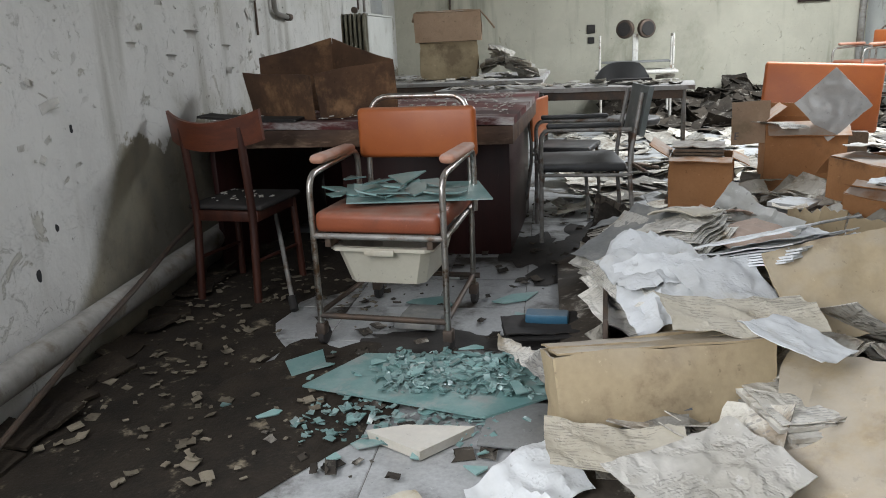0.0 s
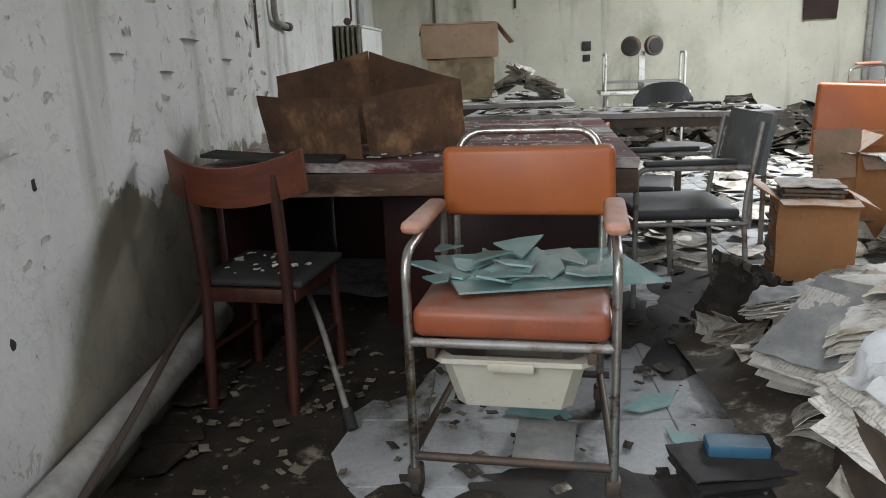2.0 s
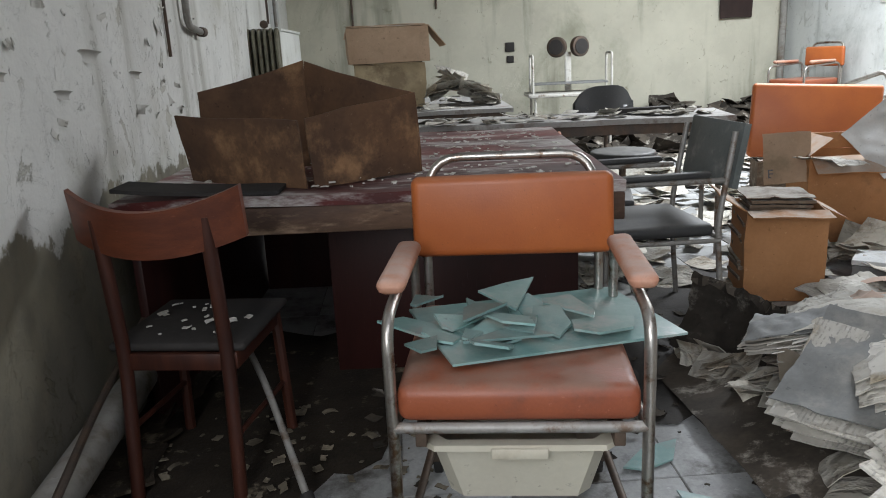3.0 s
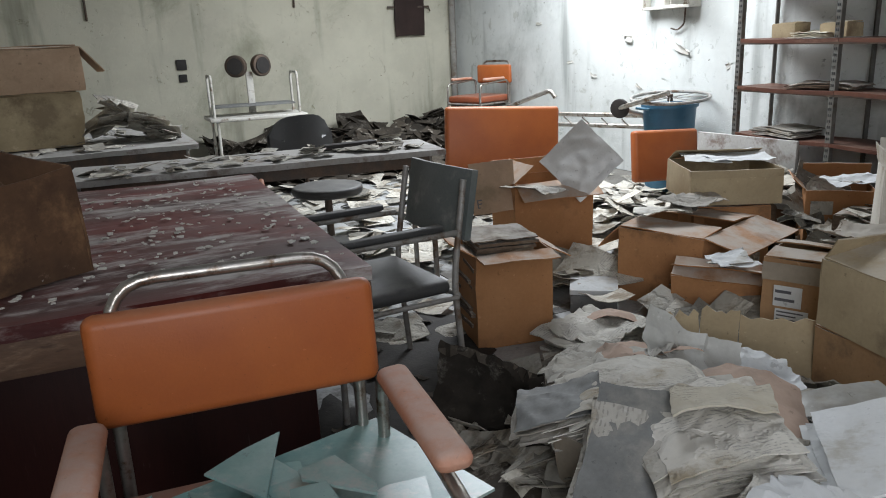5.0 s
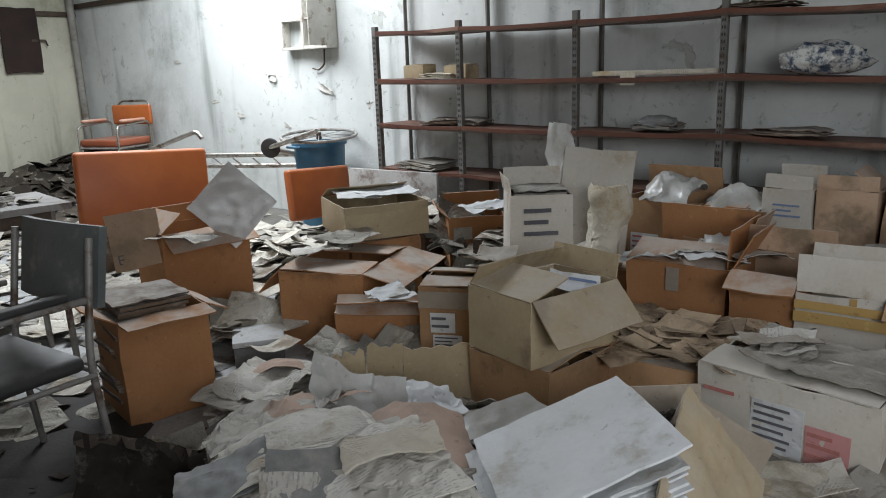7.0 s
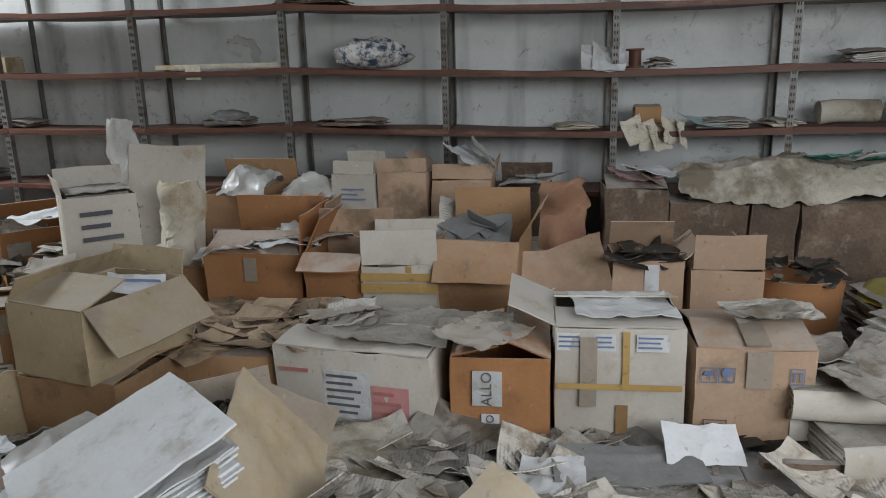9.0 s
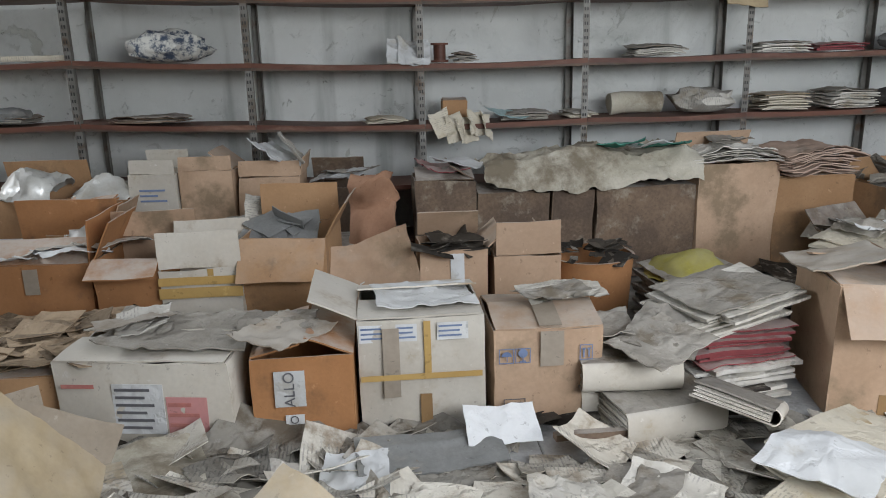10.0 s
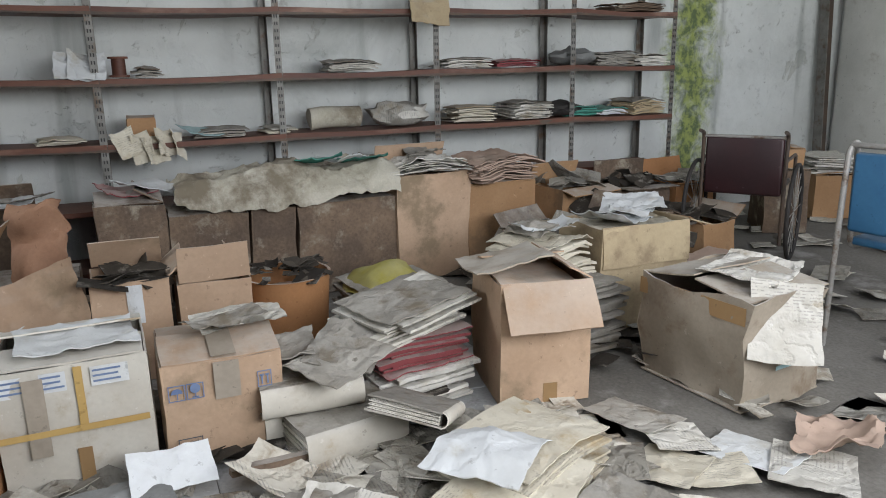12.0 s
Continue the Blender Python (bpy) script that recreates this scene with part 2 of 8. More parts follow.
M_CARD_WHITE = surf("carton_white", (0.62, 0.59, 0.52), (0.53, 0.49, 0.42), 0.8, scale=2.5, fine=60, grain=0.12, bump=0.06, stain=(0.36, 0.29, 0.2), amount=0.35, stain_scale=3.5, dust=0.5)
M_CARD_BURN = surf("cardboard_scorched", (0.15, 0.08, 0.042), (0.075, 0.042, 0.026), 0.85, scale=3, fine=60, grain=0.25, bump=0.1, stain=(0.30, 0.17, 0.085), amount=0.4, stain_scale=2.5, vary=0.05)
M_PAPER = surf("paper", (0.62, 0.60, 0.55), (0.48, 0.455, 0.395), 0.85, scale=3, fine=50, grain=0.12, bump=0.06, crease=0.5, lines=0.4, stain=(0.33, 0.28, 0.2), amount=0.3, stain_scale=4, vary=0.16)
M_PAPER_WHITE = surf("paper_white", (0.66, 0.68, 0.69), (0.56, 0.57, 0.56), 0.8, scale=2, fine=50, grain=0.08, bump=0.04, crease=0.22, stain=(0.42, 0.40, 0.35), amount=0.3, stain_scale=4, vary=0.08)
M_PAPER_GREY = surf("paper_dusty", (0.38, 0.36, 0.32), (0.26, 0.24, 0.205), 0.9, crease=0.4, scale=4, fine=60, grain=0.25, bump=0.12, stain=(0.18, 0.15, 0.11), amount=0.4, stain_scale=5, vary=0.22)
M_PAPER_CREAM = surf("paper_cream", (0.60, 0.56, 0.465), (0.50, 0.455, 0.36), 0.85, scale=3, fine=50, grain=0.1, bump=0.05, crease=0.3, lines=0.4, stain=(0.36, 0.27, 0.15), amount=0.35, vary=0.1)
M_PAPER_PINK = surf("paper_pinkish", (0.46, 0.34, 0.27), (0.38, 0.28, 0.22), 0.85, scale=3, fine=50, grain=0.12, bump=0.06, stain=(0.25, 0.2, 0.16), amount=0.3, vary=0.08)
M_INK = surf("printed_ink", (0.10, 0.10, 0.11), (0.16, 0.16, 0.17), 0.8, grain=0.3, bump=0, vary=0)
M_INK_BLUE = surf("printed_blue", (0.12, 0.17, 0.30), (0.18, 0.24, 0.38), 0.8, grain=0.3, bump=0, vary=0)
M_INK_RED = surf("printed_red", (0.48, 0.17, 0.15), (0.55, 0.25, 0.21), 0.8, grain=0.3, bump=0, vary=0)
M_INK_PINK = surf("pink_sticker", (0.62, 0.30, 0.29), (0.55, 0.26, 0.26), 0.7, grain=0.15, bump=0, vary=0)
M_INK_TEAL = surf("printed_teal", (0.32, 0.50, 0.52), (0.40, 0.54, 0.54), 0.8, grain=0.3, bump=0, vary=0)
M_CARD_GREY = surf("cardboard_grey_dusty", (0.36, 0.31, 0.245), (0.28, 0.235, 0.18), 0.9, scale=3, fine=60, grain=0.2, bump=0.12, stain=(0.20, 0.15, 0.105), amount=0.4, stain_scale=4, dust=0.6)
M_TAPE = surf("brown_packing_tape", (0.33, 0.21, 0.10), (0.27, 0.165, 0.08), 0.4, grain=0.1, bump=0.05, dust=0.5, vary=0.1)
M_TAPE_Y = surf("yellow_packing_tape", (0.52, 0.35, 0.13), (0.45, 0.29, 0.10), 0.4, grain=0.1, bump=0.05, vary=0.1)
M_TAPE_GREY = surf("dusty_tape", (0.36, 0.31, 0.25), (0.28, 0.24, 0.19), 0.6, grain=0.2, bump=0.1, vary=0.1)
M_ORANGE = surf("orange_vinyl", (0.42, 0.115, 0.026), (0.34, 0.085, 0.022), 0.42, scale=3, fine=160, grain=0.1, bump=0.06, stain=(0.30, 0.10, 0.04), amount=0.2, dust=0.35, dust_color=(0.40, 0.27, 0.19), vary=0.04, spec=0.5)
M_SEAT = surf("worn_red_orange_vinyl", (0.30, 0.082, 0.035), (0.24, 0.062, 0.028), 0.45, scale=4, fine=140, grain=0.2, bump=0.1, stain=(0.16, 0.06, 0.035), amount=0.35, dust=0.6, dust_color=(0.26, 0.19, 0.15), vary=0.04, spec=0.5)
# Soot black that also paints shade on the floor by desk and chairs.
M_SOOT_SHADE = surf("black_soot", (0.022, 0.02, 0.018), (0.045, 0.04, 0.035), 0.75, scale=6, fine=80, grain=0.4, bump=0.3, vary=0)
M_PAD = surf("dusty_orange_vinyl", (0.46, 0.20, 0.12), (0.50, 0.30, 0.22), 0.6, scale=9, fine=120, grain=0.15, bump=0.1, dust=0.75, dust_color=(0.47, 0.35, 0.30), vary=0.04)
M_BLACK = surf("black_vinyl", (0.035, 0.036, 0.037), (0.05, 0.05, 0.05), 0.45, scale=5, fine=120, grain=0.2, bump=0.1, dust=0.5, dust_color=(0.22, 0.215, 0.20), vary=0.05, spec=0.5)
M_GREYV = surf("grey_green_vinyl", (0.10, 0.115, 0.11), (0.14, 0.155, 0.15), 0.5, scale=5, fine=120, grain=0.2, bump=0.1, stain=(0.27, 0.27, 0.25), amount=0.3, stain_scale=4, dust=0.5, vary=0.05)
M_MAROON = surf("maroon_vinyl", (0.035, 0.01, 0.012), (0.022, 0.008, 0.01), 0.45, grain=0.2, bump=0.1, dust=0.15, vary=0, spec=0.5)
M_CHROME = surf("tarnished_chrome", (0.50, 0.48, 0.45), (0.40, 0.37, 0.33), 0.3, metal=0.9, scale=14, fine=120, grain=0.2, bump=0.08, stain=(0.16, 0.10, 0.06), amount=0.5, stain_scale=16, dust=0.4, vary=0.05)
M_STEEL = surf("dull_painted_steel", (0.34, 0.33, 0.31), (0.26, 0.25, 0.23), 0.5, metal=0.35, scale=10, fine=90, grain=0.2, bump=0.08, stain=(0.14, 0.09, 0.06), amount=0.5, stain_scale=12, dust=0.3, vary=0.05)
M_DARKSTEEL = surf("rusty_dark_steel", (0.085, 0.07, 0.06), (0.13, 0.09, 0.065), 0.6, metal=0.4, scale=12, fine=90, grain=0.3, bump=0.15, vary=0.08)
M_ALU = surf("brushed_aluminium", (0.55, 0.55, 0.54), (0.45, 0.45, 0.44), 0.5, metal=0.55, scale=4, fine=80, grain=0.12, bump=0.03, vary=0.03)
M_WHITEMETAL = surf("chipped_white_enamel", (0.62, 0.61, 0.56), (0.52, 0.50, 0.45), 0.45, scale=7, fine=70, grain=0.15, bump=0.08, stain=(0.20, 0.14, 0.09), amount=0.4, stain_scale=11, dust=0.3, vary=0.05)
M_POST = surf("galvanised_angle", (0.22, 0.215, 0.20), (0.15, 0.145, 0.13), 0.55, metal=0.4, scale=9, fine=80, grain=0.25, bump=0.1, stain=(0.12, 0.085, 0.06), amount=0.45, stain_scale=10, vary=0.1)
M_HOLE = surf("dark_slot", (0.03, 0.03, 0.03), (0.04, 0.04, 0.04), 0.9, grain=0, bump=0, vary=0)
M_SHELF = surf("stained_shelf_board", (0.155, 0.062, 0.038), (0.095, 0.038, 0.026), 0.55, scale=3, fine=60, grain=0.35, bump=0.12, stain=(0.24, 0.14, 0.10), amount=0.35, stain_scale=5, dust=0.3, dust_color=(0.20, 0.16, 0.13), stretch=(1, 0.25, 1), vary=0.08)
M_DESK = surf("worn_red_veneer", (0.17, 0.022, 0.018), (0.05, 0.011, 0.010), 0.5, scale=3.5, fine=60, grain=0.3, bump=0.15, stain=(0.46, 0.43, 0.41), amount=0.62, stain_scale=6, dust=0.25, dust_color=(0.30, 0.26, 0.24), stretch=(0.35, 1, 1), vary=0)
M_DESKEDGE = surf("rotten_desk_edge", (0.15, 0.085, 0.05), (0.07, 0.042, 0.03), 0.7, scale=6, fine=60, grain=0.4, bump=0.4, stain=(0.30, 0.21, 0.14), amount=0.3, stain_scale=9, stretch=(0.3, 1, 1), vary=0)
M_DARKRED = surf("dark_red_laminate", (0.042, 0.012, 0.010), (0.026, 0.008, 0.007), 0.45, scale=2, fine=50, grain=0.3, bump=0.06, stretch=(4, 4, 0.4), vary=0)
M_TABLE = surf("dusty_grey_tabletop", (0.44, 0.43, 0.41), (0.33, 0.32, 0.30), 0.7, scale=3, fine=60, grain=0.25, bump=0.15, stain=(0.16, 0.12, 0.10), amount=0.5, stain_scale=5, dust=0.4, dust_color=(0.50, 0.49, 0.47), vary=0.05)
# Chair wood with its shadow put into the colour: legs darker than the backrest.
M_WOOD_SHADED = surf("shaded_red_brown_wood", (0.075, 0.023, 0.013), (0.04, 0.013, 0.009), 0.45, scale=4, fine=50, grain=0.3, bump=0.08, stretch=(6, 6, 0.8), vary=0.05, spec=0.45)
M_WOODRED = surf("orange_brown_wood", (0.155, 0.043, 0.019), (0.095, 0.027, 0.014), 0.42, scale=4, fine=50, grain=0.25, bump=0.06, stretch=(0.8, 6, 6), vary=0.05, spec=0.45)
M_PLASTIC = surf("yellowed_white_plastic", (0.55, 0.52, 0.43), (0.49, 0.45, 0.36), 0.45, scale=3, fine=60, grain=0.1, bump=0.04, stain=(0.35, 0.3, 0.22), amount=0.25, vary=0)
M_RUBBER = surf("black_rubber", (0.025, 0.024, 0.023), (0.045, 0.04, 0.037), 0.8, grain=0.3, bump=0.1, vary=0)
M_GLASS = pane_material("green_glass", (0.55, 0.80, 0.76))
M_GLASSDUST = surf("dusty_green_glass", (0.17, 0.33, 0.315), (0.32, 0.46, 0.44), 0.28, scale=7, fine=90, grain=0.15, bump=0.03, stain=(0.40, 0.42, 0.40), amount=0.35, stain_scale=6, vary=0.3, spec=0.6)
M_BLUE = surf("blue_plastic", (0.03, 0.10, 0.17), (0.045, 0.14, 0.22), 0.4, grain=0.15, bump=0.03, dust=0.3, vary=0)
M_BLUEV = surf("blue_vinyl", (0.03, 0.12, 0.24), (0.045, 0.16, 0.30), 0.45, grain=0.15, bump=0.05, dust=0.3, vary=0)
M_YELLOW = surf("yellow_plastic_sheet", (0.46, 0.41, 0.07), (0.34, 0.30, 0.05), 0.45, scale=5, grain=0.2, bump=0.1, dust=0.25, vary=0)
M_CLOTH = surf("dusty_canvas", (0.54, 0.51, 0.43), (0.42, 0.39, 0.31), 0.95, scale=3, fine=90, grain=0.25, bump=0.15, stain=(0.19, 0.16, 0.115), amount=0.5, vary=0.05)
M_BROWNPAPER = surf("crumpled_brown_paper", (0.37, 0.21, 0.13), (0.28, 0.15, 0.09), 0.8, scale=5, fine=60, grain=0.2, bump=0.15, vary=0.05)
M_FOIL = surf("cloudy_plastic_film", (0.55, 0.55, 0.52), (0.42, 0.42, 0.39), 0.35, scale=6, fine=60, grain=0.15, bump=0.1, stain=(0.33, 0.3, 0.25), amount=0.3, vary=0.05, spec=0.6)
M_RED = surf("red_folder", (0.30, 0.065, 0.07), (0.23, 0.05, 0.055), 0.7, grain=0.15, bump=0.05, dust=0.65, vary=0.15)
M_GREEN = surf("green_folder", (0.05, 0.22, 0.17), (0.07, 0.28, 0.22), 0.7, grain=0.15, bump=0.05, dust=0.3, vary=0.15)
M_DARKCLOTH = surf("dark_brown_cloth", (0.045, 0.028, 0.024), (0.03, 0.02, 0.018), 0.95, scale=4, fine=90, grain=0.4, bump=0.2, vary=0.05)
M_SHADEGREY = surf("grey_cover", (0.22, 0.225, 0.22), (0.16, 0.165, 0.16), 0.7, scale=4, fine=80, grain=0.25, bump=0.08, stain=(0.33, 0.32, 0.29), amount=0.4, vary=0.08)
M_LEAFBAG = surf("leaf_patterned_paper", (0.62, 0.62, 0.58), (0.52, 0.52, 0.48), 0.8, scale=4, grain=0.1, bump=0.1, crease=0.4, stain=(0.05, 0.07, 0.11), amount=0.75, stain_scale=20, vary=0)
M_DOOR = surf("old_white_paint", (0.66, 0.66, 0.62), (0.56, 0.56, 0.52), 0.6, scale=2.5, fine=60, grain=0.1, bump=0.06, stain=(0.40, 0.38, 0.33), amount=0.25, stain_scale=3, vary=0)
M_RADIATOR = surf("old_radiator_paint", (0.22, 0.21, 0.16), (0.15, 0.14, 0.10), 0.6, metal=0.1, scale=8, grain=0.25, bump=0.1, stain=(0.10, 0.07, 0.04), amount=0.4, stain_scale=9, vary=0)
M_PIPE = surf("grey_pipe_paint", (0.30, 0.29, 0.265), (0.20, 0.19, 0.17), 0.6, scale=5, grain=0.25, bump=0.1, stain=(0.14, 0.11, 0.08), amount=0.5, stain_scale=7, dust=0.4, vary=0)


# ---- builders ----
def part(name, bm, material, parent=None, label="", smooth=True):
    me = bpy.data.meshes.new(name)
    bmesh.ops.recalc_face_normals(bm, faces=bm.faces)
    for f in bm.faces:
        f.smooth = smooth
    bm.to_mesh(me)
    bm.free()
    for mt in (material if isinstance(material, (list, tuple)) else (material,)):
        me.materials.append(mt)
    if smooth:
        me.set_sharp_from_angle(angle=radians(38))
    ob = new(name, me)
    if parent:
        ob.parent = parent
    if label:
        ob["label"] = label
    return ob


def thing(name, label, category, m=None, group="", kind=""):
    ob = new(name)
    ob.empty_display_size = 0.1
    if m is not None:
        ob.matrix_basis = m
    return tagged(ob, label, category, group, kind)


def at(x, y, z=0.0, rz=0.0, rx=0.0, ry=0.0):
    return pose(x, y, z, rx, ry, rz)


def add_box(bm, x0, x1, y0, y1, z0, z1, bevel=0.0, m=None, seg=2):
    vs = [bm.verts.new((x, y, z)) for x in (x0, x1) for y in (y0, y1) for z in (z0, z1)]
    fs = [bm.faces.new([vs[i] for i in q]) for q in ((0, 1, 3, 2), (4, 6, 7, 5), (0, 4, 5, 1), (2, 3, 7, 6), (0, 2, 6, 4), (1, 5, 7, 3))]
    if bevel:
        es = list({e for f in fs for e in f.edges})
        r = bmesh.ops.bevel(bm, geom=es, offset=bevel, segments=seg, affect="EDGES", profile=0.5)
        vs = list({v for f in r["faces"] for v in f.verts} | {v for v in vs if v.is_valid})
    if m is not None:
        bmesh.ops.transform(bm, matrix=m, verts=[v for v in vs if v.is_valid])
    return vs


def box_bm(*a, **k):
    bm = bmesh.new()
    add_box(bm, *a, **k)
    return bm


def rounded(points, fillet, steps=5):
    pts = [Vector(p) for p in points]
    out = [pts[0]]
    for a, b, c in zip(pts, pts[1:], pts[2:]):
        u, v = (a - b), (c - b)
        r = min(fillet, u.length * 0.49, v.length * 0.49)
        p, q = b + u.normalized() * r, b + v.normalized() * r
        for i in range(steps + 1):
            t = i / steps
            out.append((1 - t) ** 2 * p + 2 * t * (1 - t) * b + t * t * q)
    return out + [pts[-1]]


def add_tube(bm, points, r, fillet=0.0, sides=10):
    pts = rounded(points, fillet) if fillet else [Vector(p) for p in points]
    rings, side = [], None
    for i, p in enumerate(pts):
        d = (pts[min(i + 1, len(pts) - 1)] - pts[max(i - 1, 0)]).normalized()
        if side is None:
            side = d.cross(Vector((0, 0, 1)) if abs(d.z) < 0.9 else Vector((1, 0, 0))).normalized()
        side = (side - d * side.dot(d)).normalized()
        up = d.cross(side)
        rings.append([bm.verts.new(p + (side * math.cos(a) + up * math.sin(a)) * r) for a in (2 * math.pi * k / sides for k in range(sides))])
    for a, b in zip(rings, rings[1:]):
        for k in range(sides):
            bm.faces.new((a[k], a[(k + 1) % sides], b[(k + 1) % sides], b[k]))
    bm.faces.new(rings[0][::-1])
    bm.faces.new(rings[-1])


def tube_bm(points, r, fillet=0.0, sides=10):
    bm = bmesh.new()
    add_tube(bm, points, r, fillet, sides)
    return bm


def add_disc(bm, c, axis, r, h, sides=20, bevel=0.0):
    """A cylinder centred at c along axis."""
    turn = Vector(axis).to_track_quat("Z", "Y").to_matrix().to_4x4()
    g = bmesh.ops.create_cone(bm, cap_ends=True, segments=sides, radius1=r, radius2=r, depth=h, matrix=Matrix.Translation(c) @ turn)
    if bevel:
        es = [e for e in {e for v in g["verts"] for e in v.link_edges} if any(len(f.verts) > 4 for f in e.link_faces)]
        bmesh.ops.bevel(bm, geom=es, offset=bevel, segments=3, affect="EDGES", profile=0.5)


def disc_bm(*a, **k):
    bm = bmesh.new()
    add_disc(bm, *a, **k)
    return bm


def crumple(bm, amp, scale, seed, amp2=0.0):
    s = Vector((seed * 7.31, seed * 3.17, seed * 1.93))
    for v in bm.verts:
        p = v.co * scale + s
        v.co += noise.noise_vector(p) * amp + (noise.noise_vector(p * 4.3) * amp2 if amp2 else Vector((0, 0, 0)))


def creases(bm, amp, scale, seed):
    """Sharp folds as in handled paper, laid over the sheet along z."""
    s = Vector((seed * 2.37, seed * 5.11, seed * 0.71))
    for v in bm.verts:
        p = Vector((v.co.x, v.co.y, 0.0))
        a = 1 - abs(noise.noise(p * scale + s)) * 2.2
        b = 1 - abs(noise.noise(p * scale * 2.3 + s * 1.7)) * 2.2
        v.co.z += amp * (max(0.0, a) ** 3 + 0.45 * max(0.0, b) ** 3)


def add_panel(bm, w, h, th, m, nu=4, nv=4, shape=None, ragged=0.0, rng=None):
    """A thick sheet of w x h in its local xy plane, from (0, 0); shape(u, v) gives its height. ragged: torn far edge."""
    top, bot = [], []
    for j in range(nv + 1):
        for i in range(nu + 1):
            u, v = i / nu, j / nv
            y = v * h
            if ragged and j == nv:
                y -= rng.random() * ragged
            z = shape(u, v) if shape else 0.0
            top.append(bm.verts.new(m @ Vector((u * w, y, z + th / 2))))
            bot.append(bm.verts.new(m @ Vector((u * w, y, z - th / 2))))
    k = nu + 1
    for j in range(nv):
        for i in range(nu):
            a, b, c, d = j * k + i, j * k + i + 1, (j + 1) * k + i + 1, (j + 1) * k + i
            bm.faces.new((top[a], top[b], top[c], top[d]))
            bm.faces.new((bot[d], bot[c], bot[b], bot[a]))
    rim = [i for i in range(k)] + [j * k + nu for j in range(1, nv + 1)] + [nv * k + i for i in range(nu - 1, -1, -1)] + [j * k for j in range(nv - 1, 0, -1)]
    for a, b in zip(rim, rim[1:] + rim[:1]):
        bm.faces.new((top[b], top[a], bot[a], bot[b]))


SIDES = {"s": 0, "e": 90, "n": 180, "w": 270}


def carton(label, cx, cy, z0, w, d, h, rz, material, flaps=None, closed=False, seed=1, rough=0.006, lean=0.0, tilt=(0, 0), group="cartons", th=0.006, category="box", name="cardboard_box"):
    """An open or closed carton; local -y is its face. flaps: side -> (angle from closed, length); returns the thing."""
    box = thing(name, label, category, pose(cx, cy, z0, tilt[0], tilt[1], rz), group)
    half = {"s": (w, d), "n": (w, d), "e": (d, w), "w": (d, w)}
    for s, a in SIDES.items():
        span, off = half[s]
        m = Matrix.Rotation(radians(a), 4, "Z") @ Matrix.Translation((-span / 2, -off / 2 + th / 2, 0.002)) @ Matrix.Rotation(radians(90), 4, "X")
        k = 0.018 * span
        bm = bmesh.new()
        add_panel(bm, span, h, th, m, 8, 6, lambda u, v: k * math.sin(math.pi * u) * math.sin(math.pi * min(1, v * 1.05)))
        crumple(bm, rough * 1.6, 4.0, seed, rough * 0.4)
        for v in bm.verts:
            v.co.z = max(v.co.z, 0.0)
        part("side_wall", bm, material, box)
    bm = bmesh.new()
    add_panel(bm, w - th, d - th, th, Matrix.Translation((-w / 2 + th / 2, -d / 2 + th / 2, 0.004)), 2, 2)
    part("base", bm, material, box)
    rng = random.Random(seed)
    if closed:
        for i, s in enumerate(("s", "n")):
            flap(box, s, 3 + rng.random() * 5, d * 0.495, w, d, h, material, seed + i, th)
    for s, (ang, ln) in (flaps or {}).items():
        flap(box, s, ang, ln, w, d, h, material, seed + ord(s), th)
    return box


def flap(box, s, ang, ln, w, d, h, material, seed, th=0.006):
    span, off = (w, d) if s in "sn" else (d, w)
    m = Matrix.Rotation(radians(SIDES[s]), 4, "Z") @ Matrix.Translation((-span / 2 + 0.004, -off / 2 + th * 0.3, h + th * 0.8)) @ Matrix.Rotation(radians(ang), 4, "X")
    bm = bmesh.new()
    curl = (random.Random(seed).random() - 0.4) * 0.16
    add_panel(bm, span - 0.008, ln, th, m, 6, 5, lambda u, v: curl * ln * v * v)
    crumple(bm, 0.007, 5, seed + 3.3, 0.002)
    return part("flap", bm, material, box)


def sticker(box, face, u0, u1, v0, v1, w, d, h, material, name="label", text="", lift=0.006, ink=None, bars=0, label="", size=None, turn=0):
    """A flat label on a carton's side, in metres from that face's lower left corner, with bars of print or built-in lettering."""
    span, off = (w, d) if face in "sn" else (d, w)
    bulge = 0.018 * span * math.sin(math.pi * min(max((u0 + u1) / 2 / span, 0), 1)) * math.sin(math.pi * min(max((v0 + v1) / 2 / h, 0.05), 0.95))
    base = Matrix.Rotation(radians(SIDES[face]), 4, "Z") @ Matrix.Translation((-span / 2, -off / 2 - lift - bulge, 0)) @ Matrix.Rotation(radians(90), 4, "X")
    if material:
        bm = bmesh.new()
        add_panel(bm, u1 - u0, v1 - v0, 0.0015, base @ Matrix.Translation((u0, v0, 0)), 3, 3)
        crumple(bm, 0.0015, 9, u0 + v0)
        lab = part(name, bm, material, box, label)
    else:
        lab = box
    if bars:
        rng = random.Random(int(u0 * 1000 + v0 * 77))
        bm = bmesh.new()
        pitch = (v1 - v0) / (bars + 0.6)
        for i in range(bars):
            ln = (u1 - u0) * (0.55 + 0.35 * rng.random())
            y = v1 - pitch * (i + 0.9)
            add_panel(bm, ln, pitch * 0.36, 0.001, base @ Matrix.Translation((u0 + (u1 - u0) * 0.06, y, 0.003)), 6, 1)
        part("print", bm, ink or M_INK, lab)
    if text:
        write_on(text, base @ Matrix.Translation(((u0 + u1) / 2, (v0 + v1) / 2, 0.0035)) @ Matrix.Rotation(radians(turn), 4, "Z"), size or (v1 - v0) * 0.5, ink or M_INK, lab)
    return lab


